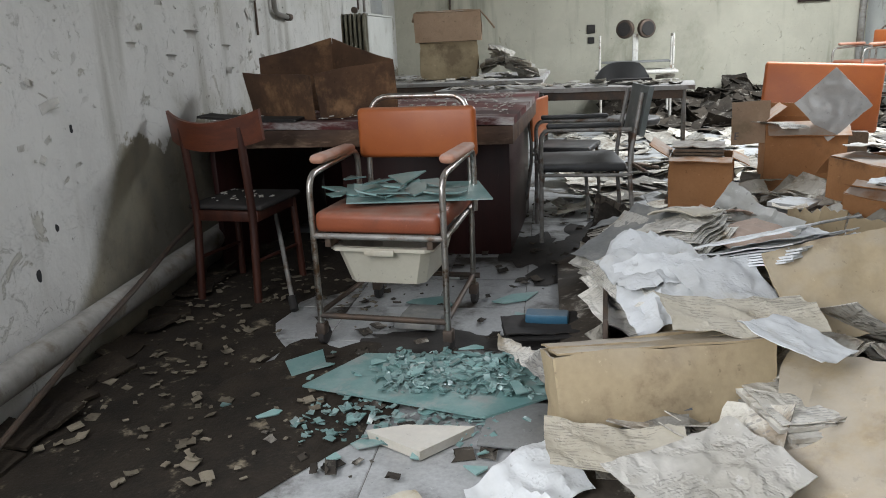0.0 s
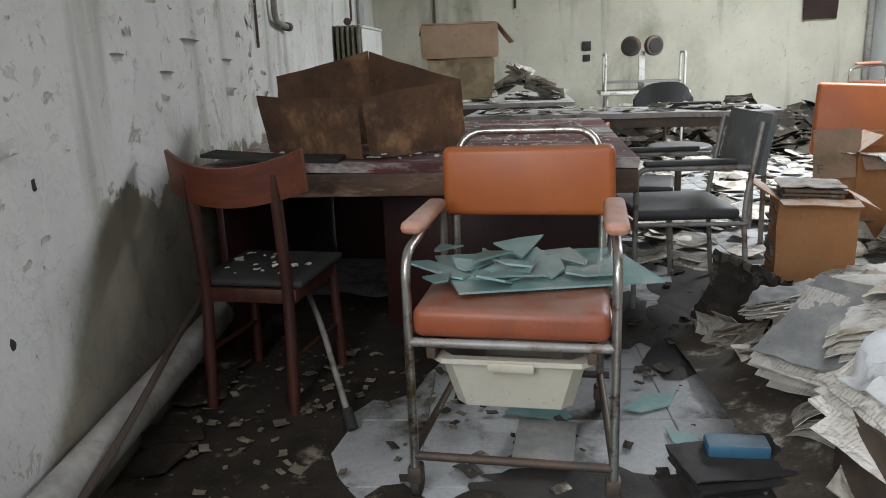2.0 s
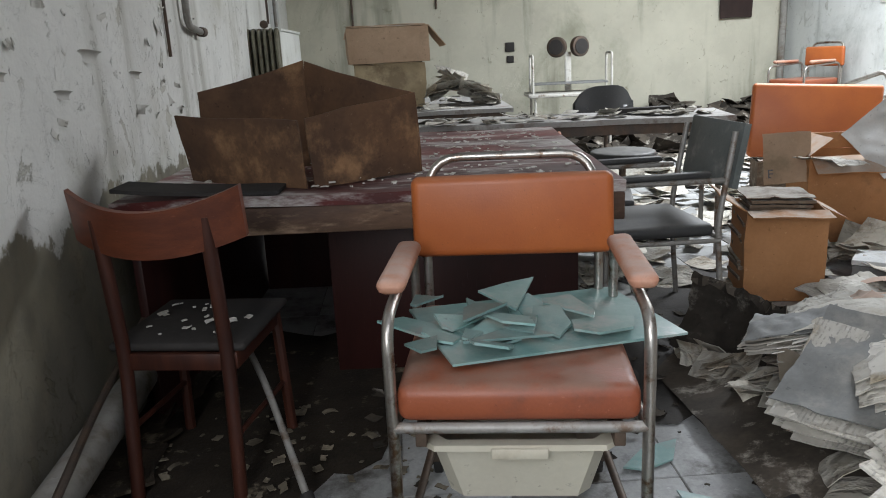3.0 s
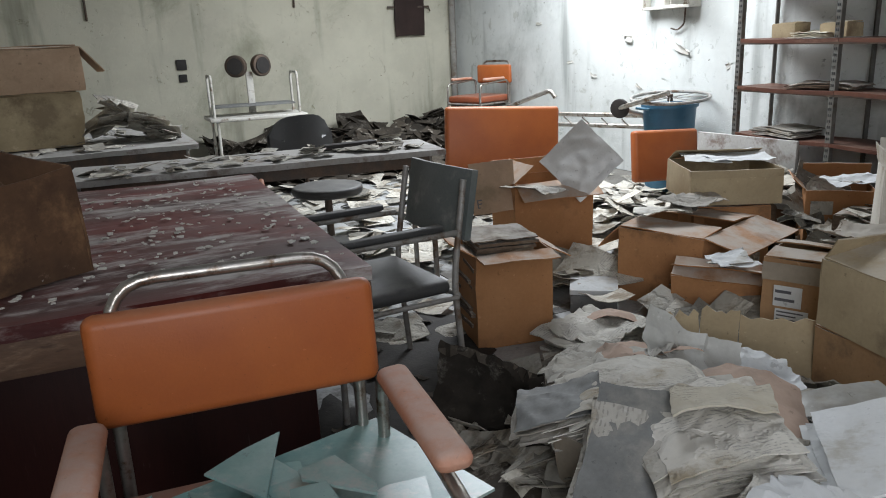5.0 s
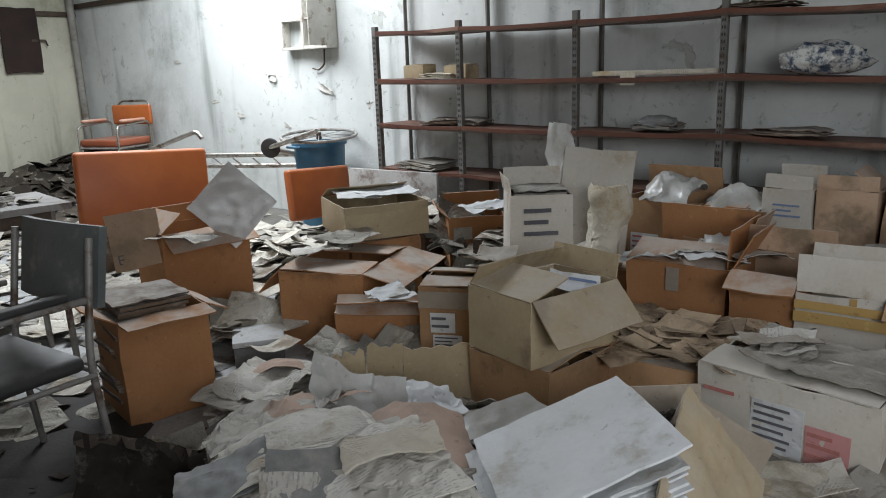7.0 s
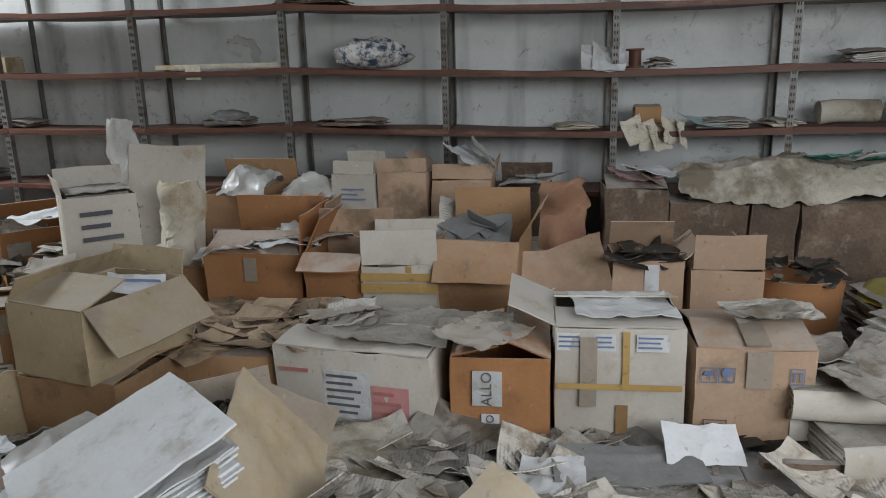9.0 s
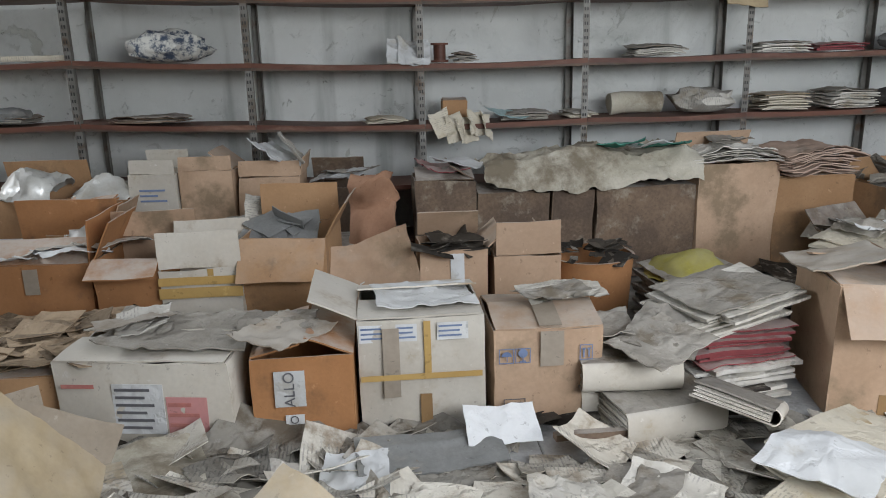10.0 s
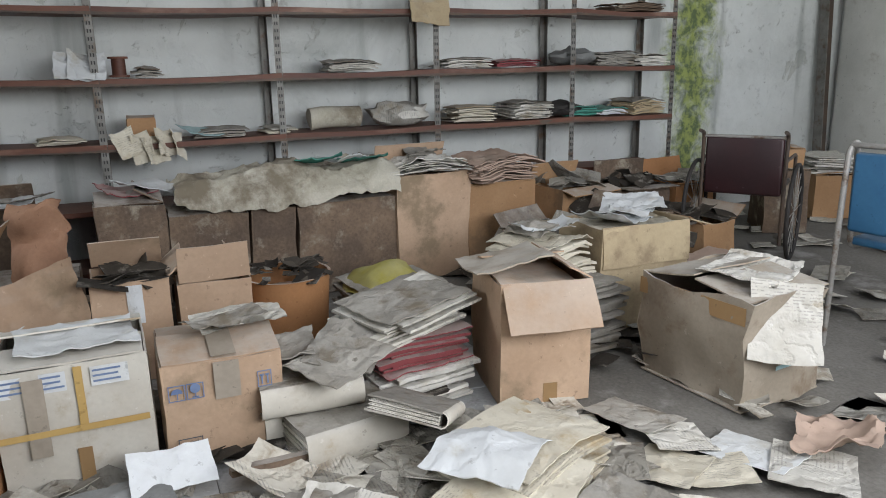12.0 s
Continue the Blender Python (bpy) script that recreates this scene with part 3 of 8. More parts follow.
def write_on(text, m, size, material, parent):
    cu = bpy.data.curves.new("lettering", "FONT")
    cu.body, cu.size, cu.align_x, cu.align_y, cu.extrude = text, size, "CENTER", "CENTER", 0.0005
    tmp = bpy.data.objects.new("lettering", cu)
    scene.collection.objects.link(tmp)
    me = bpy.data.meshes.new_from_object(tmp.evaluated_get(bpy.context.evaluated_depsgraph_get()))
    bpy.data.objects.remove(tmp)
    me.materials.clear()
    me.materials.append(material)
    me.transform(m)
    ob = new("lettering", me)
    ob.parent = parent
    return ob


def sheet(label, x, y, z, w, h, material, rz=0, rx=0, ry=0, bend=0.0, wave=0.01, seed=1, th=0.0025, name="paper_sheet", category="paper", group="loose papers", nu=20, nv=20, fold=None, ragged=0.0):
    bm = bmesh.new()
    rng = random.Random(seed)

    def shape(u, v):
        z = bend * (u - 0.5) ** 2 * 4 * w + 0.5 * bend * v * v * h
        if fold:
            z += max(0, abs(v - 0.5) - 0.02) * fold * h
        return z

    add_panel(bm, w, h, th, Matrix.Translation((-w / 2, -h / 2, 0)), nu, nv, shape, ragged, rng)
    crumple(bm, wave * 1.3, 5.5, seed, wave * 0.4)
    creases(bm, wave * 0.9, 6.5, seed)
    ob = part(name, bm, material)
    ob.matrix_basis = pose(x, y, z, rx, ry, rz)
    return tagged(ob, label, category, group)


def stack(label, x, y, z, w, d, h, rz, seed=1, page=None, cover=None, n=None, jitter=0.02, bend=0.0, tilt=(0, 0), name="paper_stack", group="paper stacks", category="papers", rough=0.007):
    """A tied or loose pile of files: pages in one mesh, uneven at the edges, and a cover sheet of its own."""
    st = thing(name, label, category, pose(x, y, z, tilt[0], tilt[1], rz), group)
    rng = random.Random(seed)
    n = n or max(3, int(h / 0.012))
    t = h / n
    bm = bmesh.new()
    for i in range(n):
        m = pose((rng.random() - 0.5) * jitter * 2, (rng.random() - 0.5) * jitter * 2, t * (i + 0.5), 0, 0, (rng.random() - 0.5) * 150 * jitter) @ Matrix.Translation((-w / 2, -d / 2, 0))
        k = bend * (0.4 + 0.6 * i / n)
        c1, c2 = rng.gauss(0, 0.035), rng.gauss(0, 0.035)
        add_panel(bm, w * (0.93 + 0.07 * rng.random()), d * (0.93 + 0.07 * rng.random()), t * (0.55 + 0.35 * rng.random()), m, 7, 5, lambda u, v: k * w * (2 * u - 1) ** 2 + (c1 * u * u * v * v + c2 * (1 - u) ** 2 * v * v) * w)
    crumple(bm, rough, 6, seed, rough * 0.35)
    for v in bm.verts:
        v.co.z = max(v.co.z, 0.0)
    tagged(part("page_block", bm, page or M_PAPER, st), kind="stuff")
    bm = bmesh.new()
    add_panel(bm, w * 1.03, d * 1.03, 0.004, Matrix.Translation((-w * 0.515, -d * 0.515, h + 0.006)), 20, 16, lambda u, v: bend * w * (2 * u - 1) ** 2)
    crumple(bm, max(0.008, rough), 6, seed, max(0.003, rough * 0.35))
    creases(bm, max(0.006, rough * 0.5), 7, seed)
    part("cover", bm, cover or M_PAPER_GREY, st)
    return st


def heap(name, label, category, x0, x1, y0, y1, height, n, sizes, material, seed, flat=0.35):
    """Uncountable litter: n thin sheets that lie on the ground z = height(x, y), in one mesh."""
    rng = random.Random(seed)
    bm = bmesh.new()
    for i in range(n):
        x, y = x0 + (x1 - x0) * rng.random(), y0 + (y1 - y0) * rng.random()
        w = sizes[0] + (sizes[1] - sizes[0]) * rng.random() ** 1.5
        h = w * (0.55 + 0.6 * rng.random())
        z = height(x, y)
        if z is None:
            continue
        a = rng.random() * 360
        g = 0.06
        zx, zy = height(x + g, y), height(x, y + g)
        tx = math.degrees(math.atan2((zy if zy is not None else z) - z, g)) * 0.6
        ty = -math.degrees(math.atan2((zx if zx is not None else z) - z, g)) * 0.6
        m = pose(x, y, z + 0.004 + 0.012 * rng.random(), max(-40, min(40, tx)) + rng.gauss(0, 1) * 14 * flat, max(-40, min(40, ty)) + rng.gauss(0, 1) * 14 * flat, 0) @ pose(0, 0, 0, 0, 0, a) @ Matrix.Translation((-w / 2, -h / 2, 0))
        c1, c2 = rng.gauss(0, 0.14), rng.gauss(0, 0.10)
        add_panel(bm, w, h, 0.003, m, 4, 4, lambda u, v: c1 * w * (2 * u - 1) ** 2 * 0.5 + c2 * h * v * v, 0.6 * h if sizes[1] < 0.08 else 0.0, rng)
    crumple(bm, min(0.012, sizes[1] * 0.08), 8, seed, 0.002)
    for v in bm.verts:
        v.co.z = max(v.co.z, 0.002)
    ob = part(name, bm, material)
    return tagged(ob, label, category, "", "stuff")


def island_vary(m, amount=0.35):
    """Give each sheet of a heap its own shade."""
    n, l = m.node_tree.nodes, m.node_tree.links
    bsdf = n["Principled BSDF"]
    src = bsdf.inputs["Base Color"].links[0].from_socket
    geo, r, mx = n.new("ShaderNodeNewGeometry"), n.new("ShaderNodeMapRange"), n.new("ShaderNodeMix")
    r.inputs["To Min"].default_value, r.inputs["To Max"].default_value = 1 - amount, 1 + amount * 0.6
    mx.data_type, mx.blend_type = "RGBA", "MULTIPLY"
    mx.inputs["Factor"].default_value = 1.0
    l.new(geo.outputs["Random Per Island"], r.inputs["Value"])
    l.new(src, mx.inputs["A"])
    l.new(r.outputs["Result"], mx.inputs["B"])
    l.new(mx.outputs["Result"], bsdf.inputs["Base Color"])
    return m


M_LITTER = island_vary(surf("paper_litter", (0.54, 0.52, 0.46), (0.42, 0.39, 0.33), 0.88, scale=3, fine=60, grain=0.18, bump=0.1, crease=0.6, lines=0.5, stain=(0.24, 0.2, 0.15), amount=0.5, stain_scale=6, vary=0.05), 0.6)
M_LITTER_TAN = island_vary(surf("tan_litter", (0.38, 0.29, 0.195), (0.27, 0.20, 0.13), 0.88, scale=3, fine=60, grain=0.2, bump=0.12, crease=0.5, stain=(0.17, 0.12, 0.075), amount=0.5, stain_scale=6, vary=0.05), 0.5)
# Rotten litter, its colour darkened to paint the deep shade between cartons.
M_LITTER_DARK = island_vary(surf("rotten_litter_shade", (0.085, 0.07, 0.054), (0.042, 0.035, 0.027), 0.92, scale=5, fine=60, grain=0.4, bump=0.2, stain=(0.38, 0.35, 0.3), amount=0.35, stain_scale=8, vary=0.05), 0.6)
for mt in (M_PAPER, M_RUBBLE, M_GLASSDUST):
    island_vary(mt, 0.3)


# ---- structure ----
def west(y):
    return -1.40 - 0.05 * (y - 3.0)


def wall_piece(name, bm, material):
    return tagged(part(name, bm, material, smooth=False), kind="structure")


FAR, SOUTH, EAST, TOP = 11.6, -4.4, 4.72, 3.2
W_TILT = math.degrees(math.atan(0.05))
# west wall, with one window opening south of the desk and one past the radiator
ww = Matrix.Translation((-1.40, 3.0, 0)) @ Matrix.Rotation(radians(W_TILT), 4, "Z")
bm = bmesh.new()
for y0, y1, z0, z1 in ((-7.6, -6.0, 0, TOP), (-3.8, -1.8, 0, 1.3), (-3.8, -1.8, 2.6, TOP), (-6.0, -4.0, 0, 1.3), (-6.0, -4.0, 2.6, TOP), (-4.0, -3.8, 0, TOP), (-1.8, 6.6, 0, TOP), (6.6, 7.5, 0, 0.9), (6.6, 7.5, 2.6, TOP), (7.5, 8.8, 0, TOP)):
    add_box(bm, -0.3, 0, y0, y1, z0, z1)
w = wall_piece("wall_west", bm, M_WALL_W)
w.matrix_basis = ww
bm = bmesh.new()
add_box(bm, -2.6, EAST + 0.3, FAR, FAR + 0.3, 0, TOP)
wall_piece("wall_north", bm, M_WALL_N)
bm = bmesh.new()
add_box(bm, EAST, EAST + 0.3, SOUTH - 0.3, FAR, 0, TOP)
wall_piece("wall_east", bm, M_WALL_E)
bm = bmesh.new()
for x0, x1, z0, z1 in ((-1.4, -0.5, 0, TOP), (-0.5, 1.3, 0, 1.2), (-0.5, 1.3, 2.65, TOP), (1.3, 1.7, 0, TOP), (1.7, 3.5, 0, 1.2), (1.7, 3.5, 2.65, TOP), (3.5, EAST, 0, TOP)):
    add_box(bm, x0, x1, SOUTH - 0.3, SOUTH, z0, z1)
wall_piece("wall_south", bm, M_WALL_S)
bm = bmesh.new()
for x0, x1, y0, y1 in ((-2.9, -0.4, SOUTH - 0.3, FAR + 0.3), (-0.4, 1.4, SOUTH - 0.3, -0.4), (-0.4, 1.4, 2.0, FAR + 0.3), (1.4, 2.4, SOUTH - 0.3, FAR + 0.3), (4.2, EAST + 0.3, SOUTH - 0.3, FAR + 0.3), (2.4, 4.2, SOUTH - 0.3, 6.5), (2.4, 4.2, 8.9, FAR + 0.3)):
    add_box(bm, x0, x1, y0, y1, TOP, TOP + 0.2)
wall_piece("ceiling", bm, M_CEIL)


def window_unit(name, m, width, height):
    win = tagged(new(name), "steel-framed window with dusty panes in the wall", "window", kind="structure")
    win.matrix_basis = m
    for z0, z1 in ((0, 0.05), (height - 0.05, height)):
        part("window_frame", box_bm(-width / 2, width / 2, -0.03, 0.03, z0, z1), M_WHITEMETAL, win)
    for x in (-width / 2 + 0.025, 0, width / 2 - 0.025):
        part("window_frame", box_bm(x - 0.025, x + 0.025, -0.03, 0.03, 0.05, height - 0.05), M_WHITEMETAL, win)
    return win


# The two south windows are invented, unseen openings for the fill lamps.
window_unit("window_1", at(0.4, SOUTH - 0.2, 1.2), 1.8, 1.45)
window_unit("window_2", at(2.6, SOUTH - 0.2, 1.2), 1.8, 1.45)
window_unit("window_3", ww @ at(-0.2, -2.8, 1.3, 90), 2.0, 1.3)
window_unit("window_5", ww @ at(-0.2, -5.0, 1.3, 90), 2.0, 1.3)
window_unit("window_4", ww @ at(-0.2, 7.05, 0.9, 90), 0.9, 1.7)

# floor slab, under separate tiles near the walk
wall_piece("floor", box_bm(-2.9, EAST + 0.3, SOUTH - 0.3, FAR + 0.3, -0.2, -0.005), M_GROUT)

# wall trim: picture rail on the far wall, corner pipe, thick pipe and cable along the west wall
tagged(part("trim", box_bm(-2.4, EAST, FAR - 0.035, FAR - 0.001, 2.11, 2.17, bevel=0.006), M_DARKSTEEL), "dark rusted rail along the far wall", "trim", kind="structure")
tagged(part("trim", box_bm(EAST - 0.03, EAST - 0.001, 7.6, FAR - 0.04, 2.2, 2.26, bevel=0.006), M_DARKSTEEL), "dark rail high on the pale wall", "trim", kind="structure")
tagged(part("corner_pipe", tube_bm([(EAST - 0.09, FAR - 0.09, 0), (EAST - 0.09, FAR - 0.09, TOP)], 0.045, sides=12), M_PIPE), "grey painted pipe upright in the room corner", "pipe")
for x, z in ((-1.0, 1.1), (0.08, 1.75), (2.45, 1.85), (2.75, 2.0)):
    tagged(part("wall_conduit", tube_bm([(x, FAR - 0.02, z), (x, FAR - 0.02, TOP)], 0.013, sides=8), M_DARKSTEEL), "thin dark conduit down the far wall", "conduit", group="conduits")


def along(y, off, z):
    return Vector((west(y) + off, y, z))


tagged(part("wall_pipe", tube_bm([along(-4.3, 0.07, 0.17), along(3.4, 0.07, 0.19), along(6.4, 0.07, 0.2)], 0.055, sides=14), M_PIPE), "thick grey heating pipe along the foot of the wall", "pipe")
bm = tube_bm([along(1.0, 0.15, 0.03), along(1.9, 0.17, 0.06), along(2.5, 0.13, 0.16), along(2.9, 0.14, 0.24), along(3.4, 0.12, 0.33), along(4.2, 0.1, 0.42)], 0.011, 0.1, 8)
tagged(part("loose_cable", bm, M_DARKSTEEL), "dark loose cable leaning on the wall pipe", "cable")
bm = tube_bm([along(5.55, 0.035, TOP), along(5.55, 0.035, 1.40), along(5.85, 0.035, 1.38)], 0.018, 0.07, 10)
pipe = tagged(part("elbow_pipe", bm, M_PIPE), "old pipe with an elbow down the peeling wall", "pipe")
part("valve", disc_bm(along(5.88, 0.035, 1.38), (0, 1, 0), 0.027, 0.07, 12, 0.005), M_DARKSTEEL, pipe)
tagged(part("wall_conduit", tube_bm([along(5.2, 0.012, TOP), along(5.2, 0.012, 1.25)], 0.008, sides=6), M_DARKSTEEL), "thin dark conduit down the peeling wall", "conduit", group="conduits")

# curled paint chips that peel from the west wall
rng = random.Random(15)
bm = bmesh.new()
for i in range(80):
    y, z = 2.0 + 4.2 * rng.random() ** 1.2, 0.75 + 0.95 * rng.random()
    s = 0.009 + 0.032 * rng.random() ** 2
    m = Matrix.Translation(along(y, 0.002, z)) @ Matrix.Rotation(radians(W_TILT), 4, "Z") @ Matrix.Rotation(radians(90), 4, "Y") @ pose(0, 0, 0, rng.gauss(4, 7), rng.gauss(8, 7), rng.gauss(0, 40))
    c = rng.random() * 0.9
    add_panel(bm, s, s * (0.8 + 1.6 * rng.random()), 0.0015, m, 5, 4, lambda u, v: c * s * v * v, 1.1 * s, rng)
crumple(bm, 0.004, 40, 3)
tagged(part("paint_chips", bm, M_WALL_CHIP), "curled white paint chips peeling off the wall", "paint chips", kind="stuff")
for y, z, s in ((4.04, 1.28, 0.09), (4.55, 1.2, 0.06), (3.42, 1.22, 0.05), (3.8, 1.16, 0.06)):
    bm = bmesh.new()
    m = Matrix.Translation(along(y, 0.004, z)) @ Matrix.Rotation(radians(W_TILT), 4, "Z") @ Matrix.Rotation(radians(90), 4, "Y")
    add_panel(bm, s * 0.5, s, 0.002, m @ pose(0, 0, 0, 10, 30, 8), 5, 6, lambda u, v: 0.5 * s * (u - 0.5) ** 2 + 0.3 * s * v * v)
    tagged(part("paint_curl", bm, M_WALL_CHIP), "large curl of paint hanging from the wall", "paint curl", "paint curls")
for y, z, s in ((2.33, 1.02, 0.02), (2.7, 0.56, 0.012), (2.55, 0.42, 0.016), (2.9, 0.9, 0.012)):
    bm = bmesh.new()
    bmesh.ops.create_icosphere(bm, subdivisions=2, radius=s)
    crumple(bm, s * 0.6, 60, y)
    ob = part("wall_hole", bm, M_HOLE)
    ob.matrix_basis = Matrix.Translation(along(y, 0.0, z)) @ Matrix.Diagonal((0.25, 1, 1.5, 1))
    tagged(ob, "small dark hole knocked in the plaster", "hole", "wall holes")

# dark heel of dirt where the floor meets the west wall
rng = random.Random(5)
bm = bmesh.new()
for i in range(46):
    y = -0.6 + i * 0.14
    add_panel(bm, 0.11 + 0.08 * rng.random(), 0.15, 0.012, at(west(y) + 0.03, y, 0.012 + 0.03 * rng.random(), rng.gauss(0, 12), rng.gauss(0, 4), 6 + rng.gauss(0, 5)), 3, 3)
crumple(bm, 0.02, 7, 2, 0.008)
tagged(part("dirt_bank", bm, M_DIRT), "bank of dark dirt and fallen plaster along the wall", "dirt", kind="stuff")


# ---- shelving along the east wall ----
POST_Y = (6.25, 5.44, 4.5, 3.55, 2.58, 1.605, 0.64, -0.345, -1.35, -2.2)
POST_Z = (1.285, 1.272, 1.26, 1.262, 1.225, 1.2, 1.208, 1.212, 1.218, 1.2)
LEVELS = (-1.04, -0.70, -0.345, 0.0, 0.365)
SX0, SX1 = 4.28, 4.68


def shelf_z(y, level):
    return float(np.interp(-y, [-v for v in POST_Y], POST_Z)) + LEVELS[level]


shelving = thing("metal_shelving", "long slotted-angle shelving with stained wooden boards along the wall", "shelving")


def angle_post(y, x, flip):
    bm = bmesh.new()
    t = 0.0025
    add_box(bm, x, x + flip * 0.038, y - t, y, 0, 2.0 - 0.33 * (x < 4.5))
    add_box(bm, x - t * flip, x, y - t, y + 0.036, 0, 2.0 - 0.33 * (x < 4.5))
    p = part("post", bm, M_POST, shelving, smooth=False)
    bm = bmesh.new()
    z = 0.42
    while z < 1.62:
        for dy in (0.011, 0.025):
            add_box(bm, x - 0.0045 * flip - 0.001, x - 0.0045 * flip + 0.001, y + dy - 0.0035, y + dy + 0.0035, z, z + 0.018)
        z += 0.04
    tagged(part("slot_row", bm, M_HOLE, p, "dark punched slots", smooth=False), kind="stuff")


for y in POST_Y:
    angle_post(y, SX0, 1)
    angle_post(y, SX1, -1)
rng = random.Random(8)
for a, b in zip(POST_Y, POST_Y[1:]):
    for lv in range(5):
        bm = bmesh.new()
        za, zb = shelf_z(a, lv), shelf_z(b, lv)
        m = Matrix(((1, 0, 0, SX0 - 0.008), (0, (a - b - 0.004) / 1.0, 0, b + 0.002), (0, za - zb, 1, zb - 0.03), (0, 0, 0, 1)))
        add_panel(bm, SX1 - SX0 - 0.004, 1.0, 0.026, m, 3, 8, lambda u, v: -0.010 * math.sin(math.pi * v) + 0.004 * (1 - u))
        crumple(bm, 0.004, 3, lv + a)
        part("shelf_board", bm, M_SHELF, shelving)
        if lv in (2, 3, 4):
            bm = bmesh.new()
            add_box(bm, SX0 - 0.006, SX0 - 0.002, b, a, 0, 0.03)
            for v in bm.verts:
                v.co.z += za * (v.co.y - b) / (a - b) + zb * (a - v.co.y) / (a - b) - 0.055
            part("edge_angle", bm, M_DARKSTEEL, shelving, smooth=False)

# ---- far corner: radiator, window strip, hanging cloth, meter boxes ----
rad = thing("radiator", "old ribbed cast-iron radiator at the end of a white enclosure", "radiator", at(-1.53, 8.0, 0.72))
for i in range(6):
    bm = bmesh.new()
    x = -0.115 + i * 0.046
    add_tube(bm, [(x, -0.04, 0.03), (x, -0.04, 0.73), (x, -0.13, 0.73), (x, -0.13, 0.03), (x, -0.04, 0.03)], 0.016, 0.045, 8)
    add_box(bm, x - 0.006, x + 0.006, -0.13, -0.04, 0.05, 0.71)
    part("rib", bm, M_RADIATOR, rad)
part("radiator_foot", box_bm(-0.1, 0.1, -0.11, -0.05, -0.72, 0.02, bevel=0.004), M_RADIATOR, rad)
part("valve", disc_bm((0.02, -0.085, 0.775), (0, 1, 0), 0.032, 0.05, 14, 0.006), M_DARKSTEEL, rad)
bx = thing("radiator_enclosure", "white sheet-metal enclosure behind the old radiator", "panel", at(-1.53, 8.0, 0.0))
part("side_sheet", box_bm(-0.13, 0.13, 0.0, 1.22, 0, 1.44, bevel=0.006), M_DOOR, bx)
part("cap", box_bm(-0.14, 0.14, -0.01, 1.23, 1.443, 1.465, bevel=0.004), M_DOOR, bx)
tagged(part("wall_conduit", tube_bm([(-1.42, 7.96, 1.47), (-1.42, 7.96, TOP)], 0.014, sides=8), M_PIPE), "thin grey pipe rising beside the radiator", "conduit", group="conduits")
tagged(part("wall_conduit", tube_bm([(-1.48, 7.95, 1.5), (-1.48, 7.95, TOP)], 0.010, sides=8), M_DARKSTEEL), "thin dark pipe rising beside the radiator", "conduit", group="conduits")

cloth = bmesh.new()
add_panel(cloth, 0.42, 0.74, 0.02, Matrix.Translation((3.80, FAR - 0.05, 2.20)) @ Matrix.Rotation(radians(-90), 4, "X"), 6, 10, lambda u, v: 0.015 * math.sin(9 * u) * v)
crumple(cloth, 0.02, 4, 3, 0.006)
part_cloth = tagged(part("hanging_cloth", cloth, M_DARKCLOTH), "dark brown cloth hanging from the wall rail", "cloth")
br = thing("wall_bracket", "broken dark metal bracket behind the hanging cloth", "bracket", at(4.0, FAR - 0.03, 1.83))
part("arm", box_bm(-0.3, 0.3, -0.02, 0.0, -0.012, 0.012), M_DARKSTEEL, br)
part("hook", tube_bm([(0.3, -0.01, 0), (0.3, -0.05, -0.06)], 0.01, sides=6), M_DARKSTEEL, br)
patch = thing("burnt_socket", "blackened wall socket with scorched plaster", "socket", at(1.02, FAR - 0.003, 1.22))
part("plate", box_bm(-0.06, 0.06, -0.02, 0, -0.05, 0.07, bevel=0.008), M_RUBBER, patch)
part("lower_plate", box_bm(-0.045, 0.05, -0.016, 0, -0.19, -0.1, bevel=0.008), M_RUBBER, patch)

meter = thing("meter_cabinet", "stripped grey electricity meter cabinet with open frames", "cabinet", at(EAST, 7.455, 1.55, -90))
bm = bmesh.new()
for x0, x1, z0, z1 in ((-0.28, -0.26, 0, 0.28), (0.02, 0.04, 0, 0.28), (-0.26, 0.02, 0, 0.025), (-0.26, 0.02, 0.255, 0.28)):
    add_box(bm, x0, x1, -0.1, 0, z0, z1, bevel=0.002)
part("open_frame", bm, M_WHITEMETAL, meter)
bm = bmesh.new()
for x0, x1, y0, y1, z0, z1 in ((0.04, 0.07, -0.14, 0, 0, 0.95), (0.33, 0.36, -0.14, 0, 0, 0.95), (0.07, 0.33, -0.02, 0, 0, 0.95), (0.07, 0.33, -0.14, 0, 0, 0.03), (0.07, 0.33, -0.12, 0, 0.26, 0.275), (0.07, 0.33, -0.12, 0, 0.5, 0.515), (0.19, 0.2, -0.12, 0, 0.275, 0.5)):
    add_box(bm, x0, x1, y0, y1, z0, z1, bevel=0.002)
part("cabinet_shell", bm, M_WHITEMETAL, meter)
part("breaker", box_bm(0.1, 0.16, -0.09, -0.02, 0.08, 0.2, bevel=0.004), M_RUBBER, meter)
part("door_leaf", box_bm(0.365, 0.375, -0.36, -0.02, 0.02, 0.93, bevel=0.002), M_WHITEMETAL, meter)
part("torn_wire", tube_bm([(0.2, -0.02, 0), (0.2, -0.03, -0.14), (0.12, -0.03, -0.19), (0.05, -0.04, -0.17)], 0.008, 0.03, 6), M_DARKSTEEL, meter)

rng = random.Random(19)
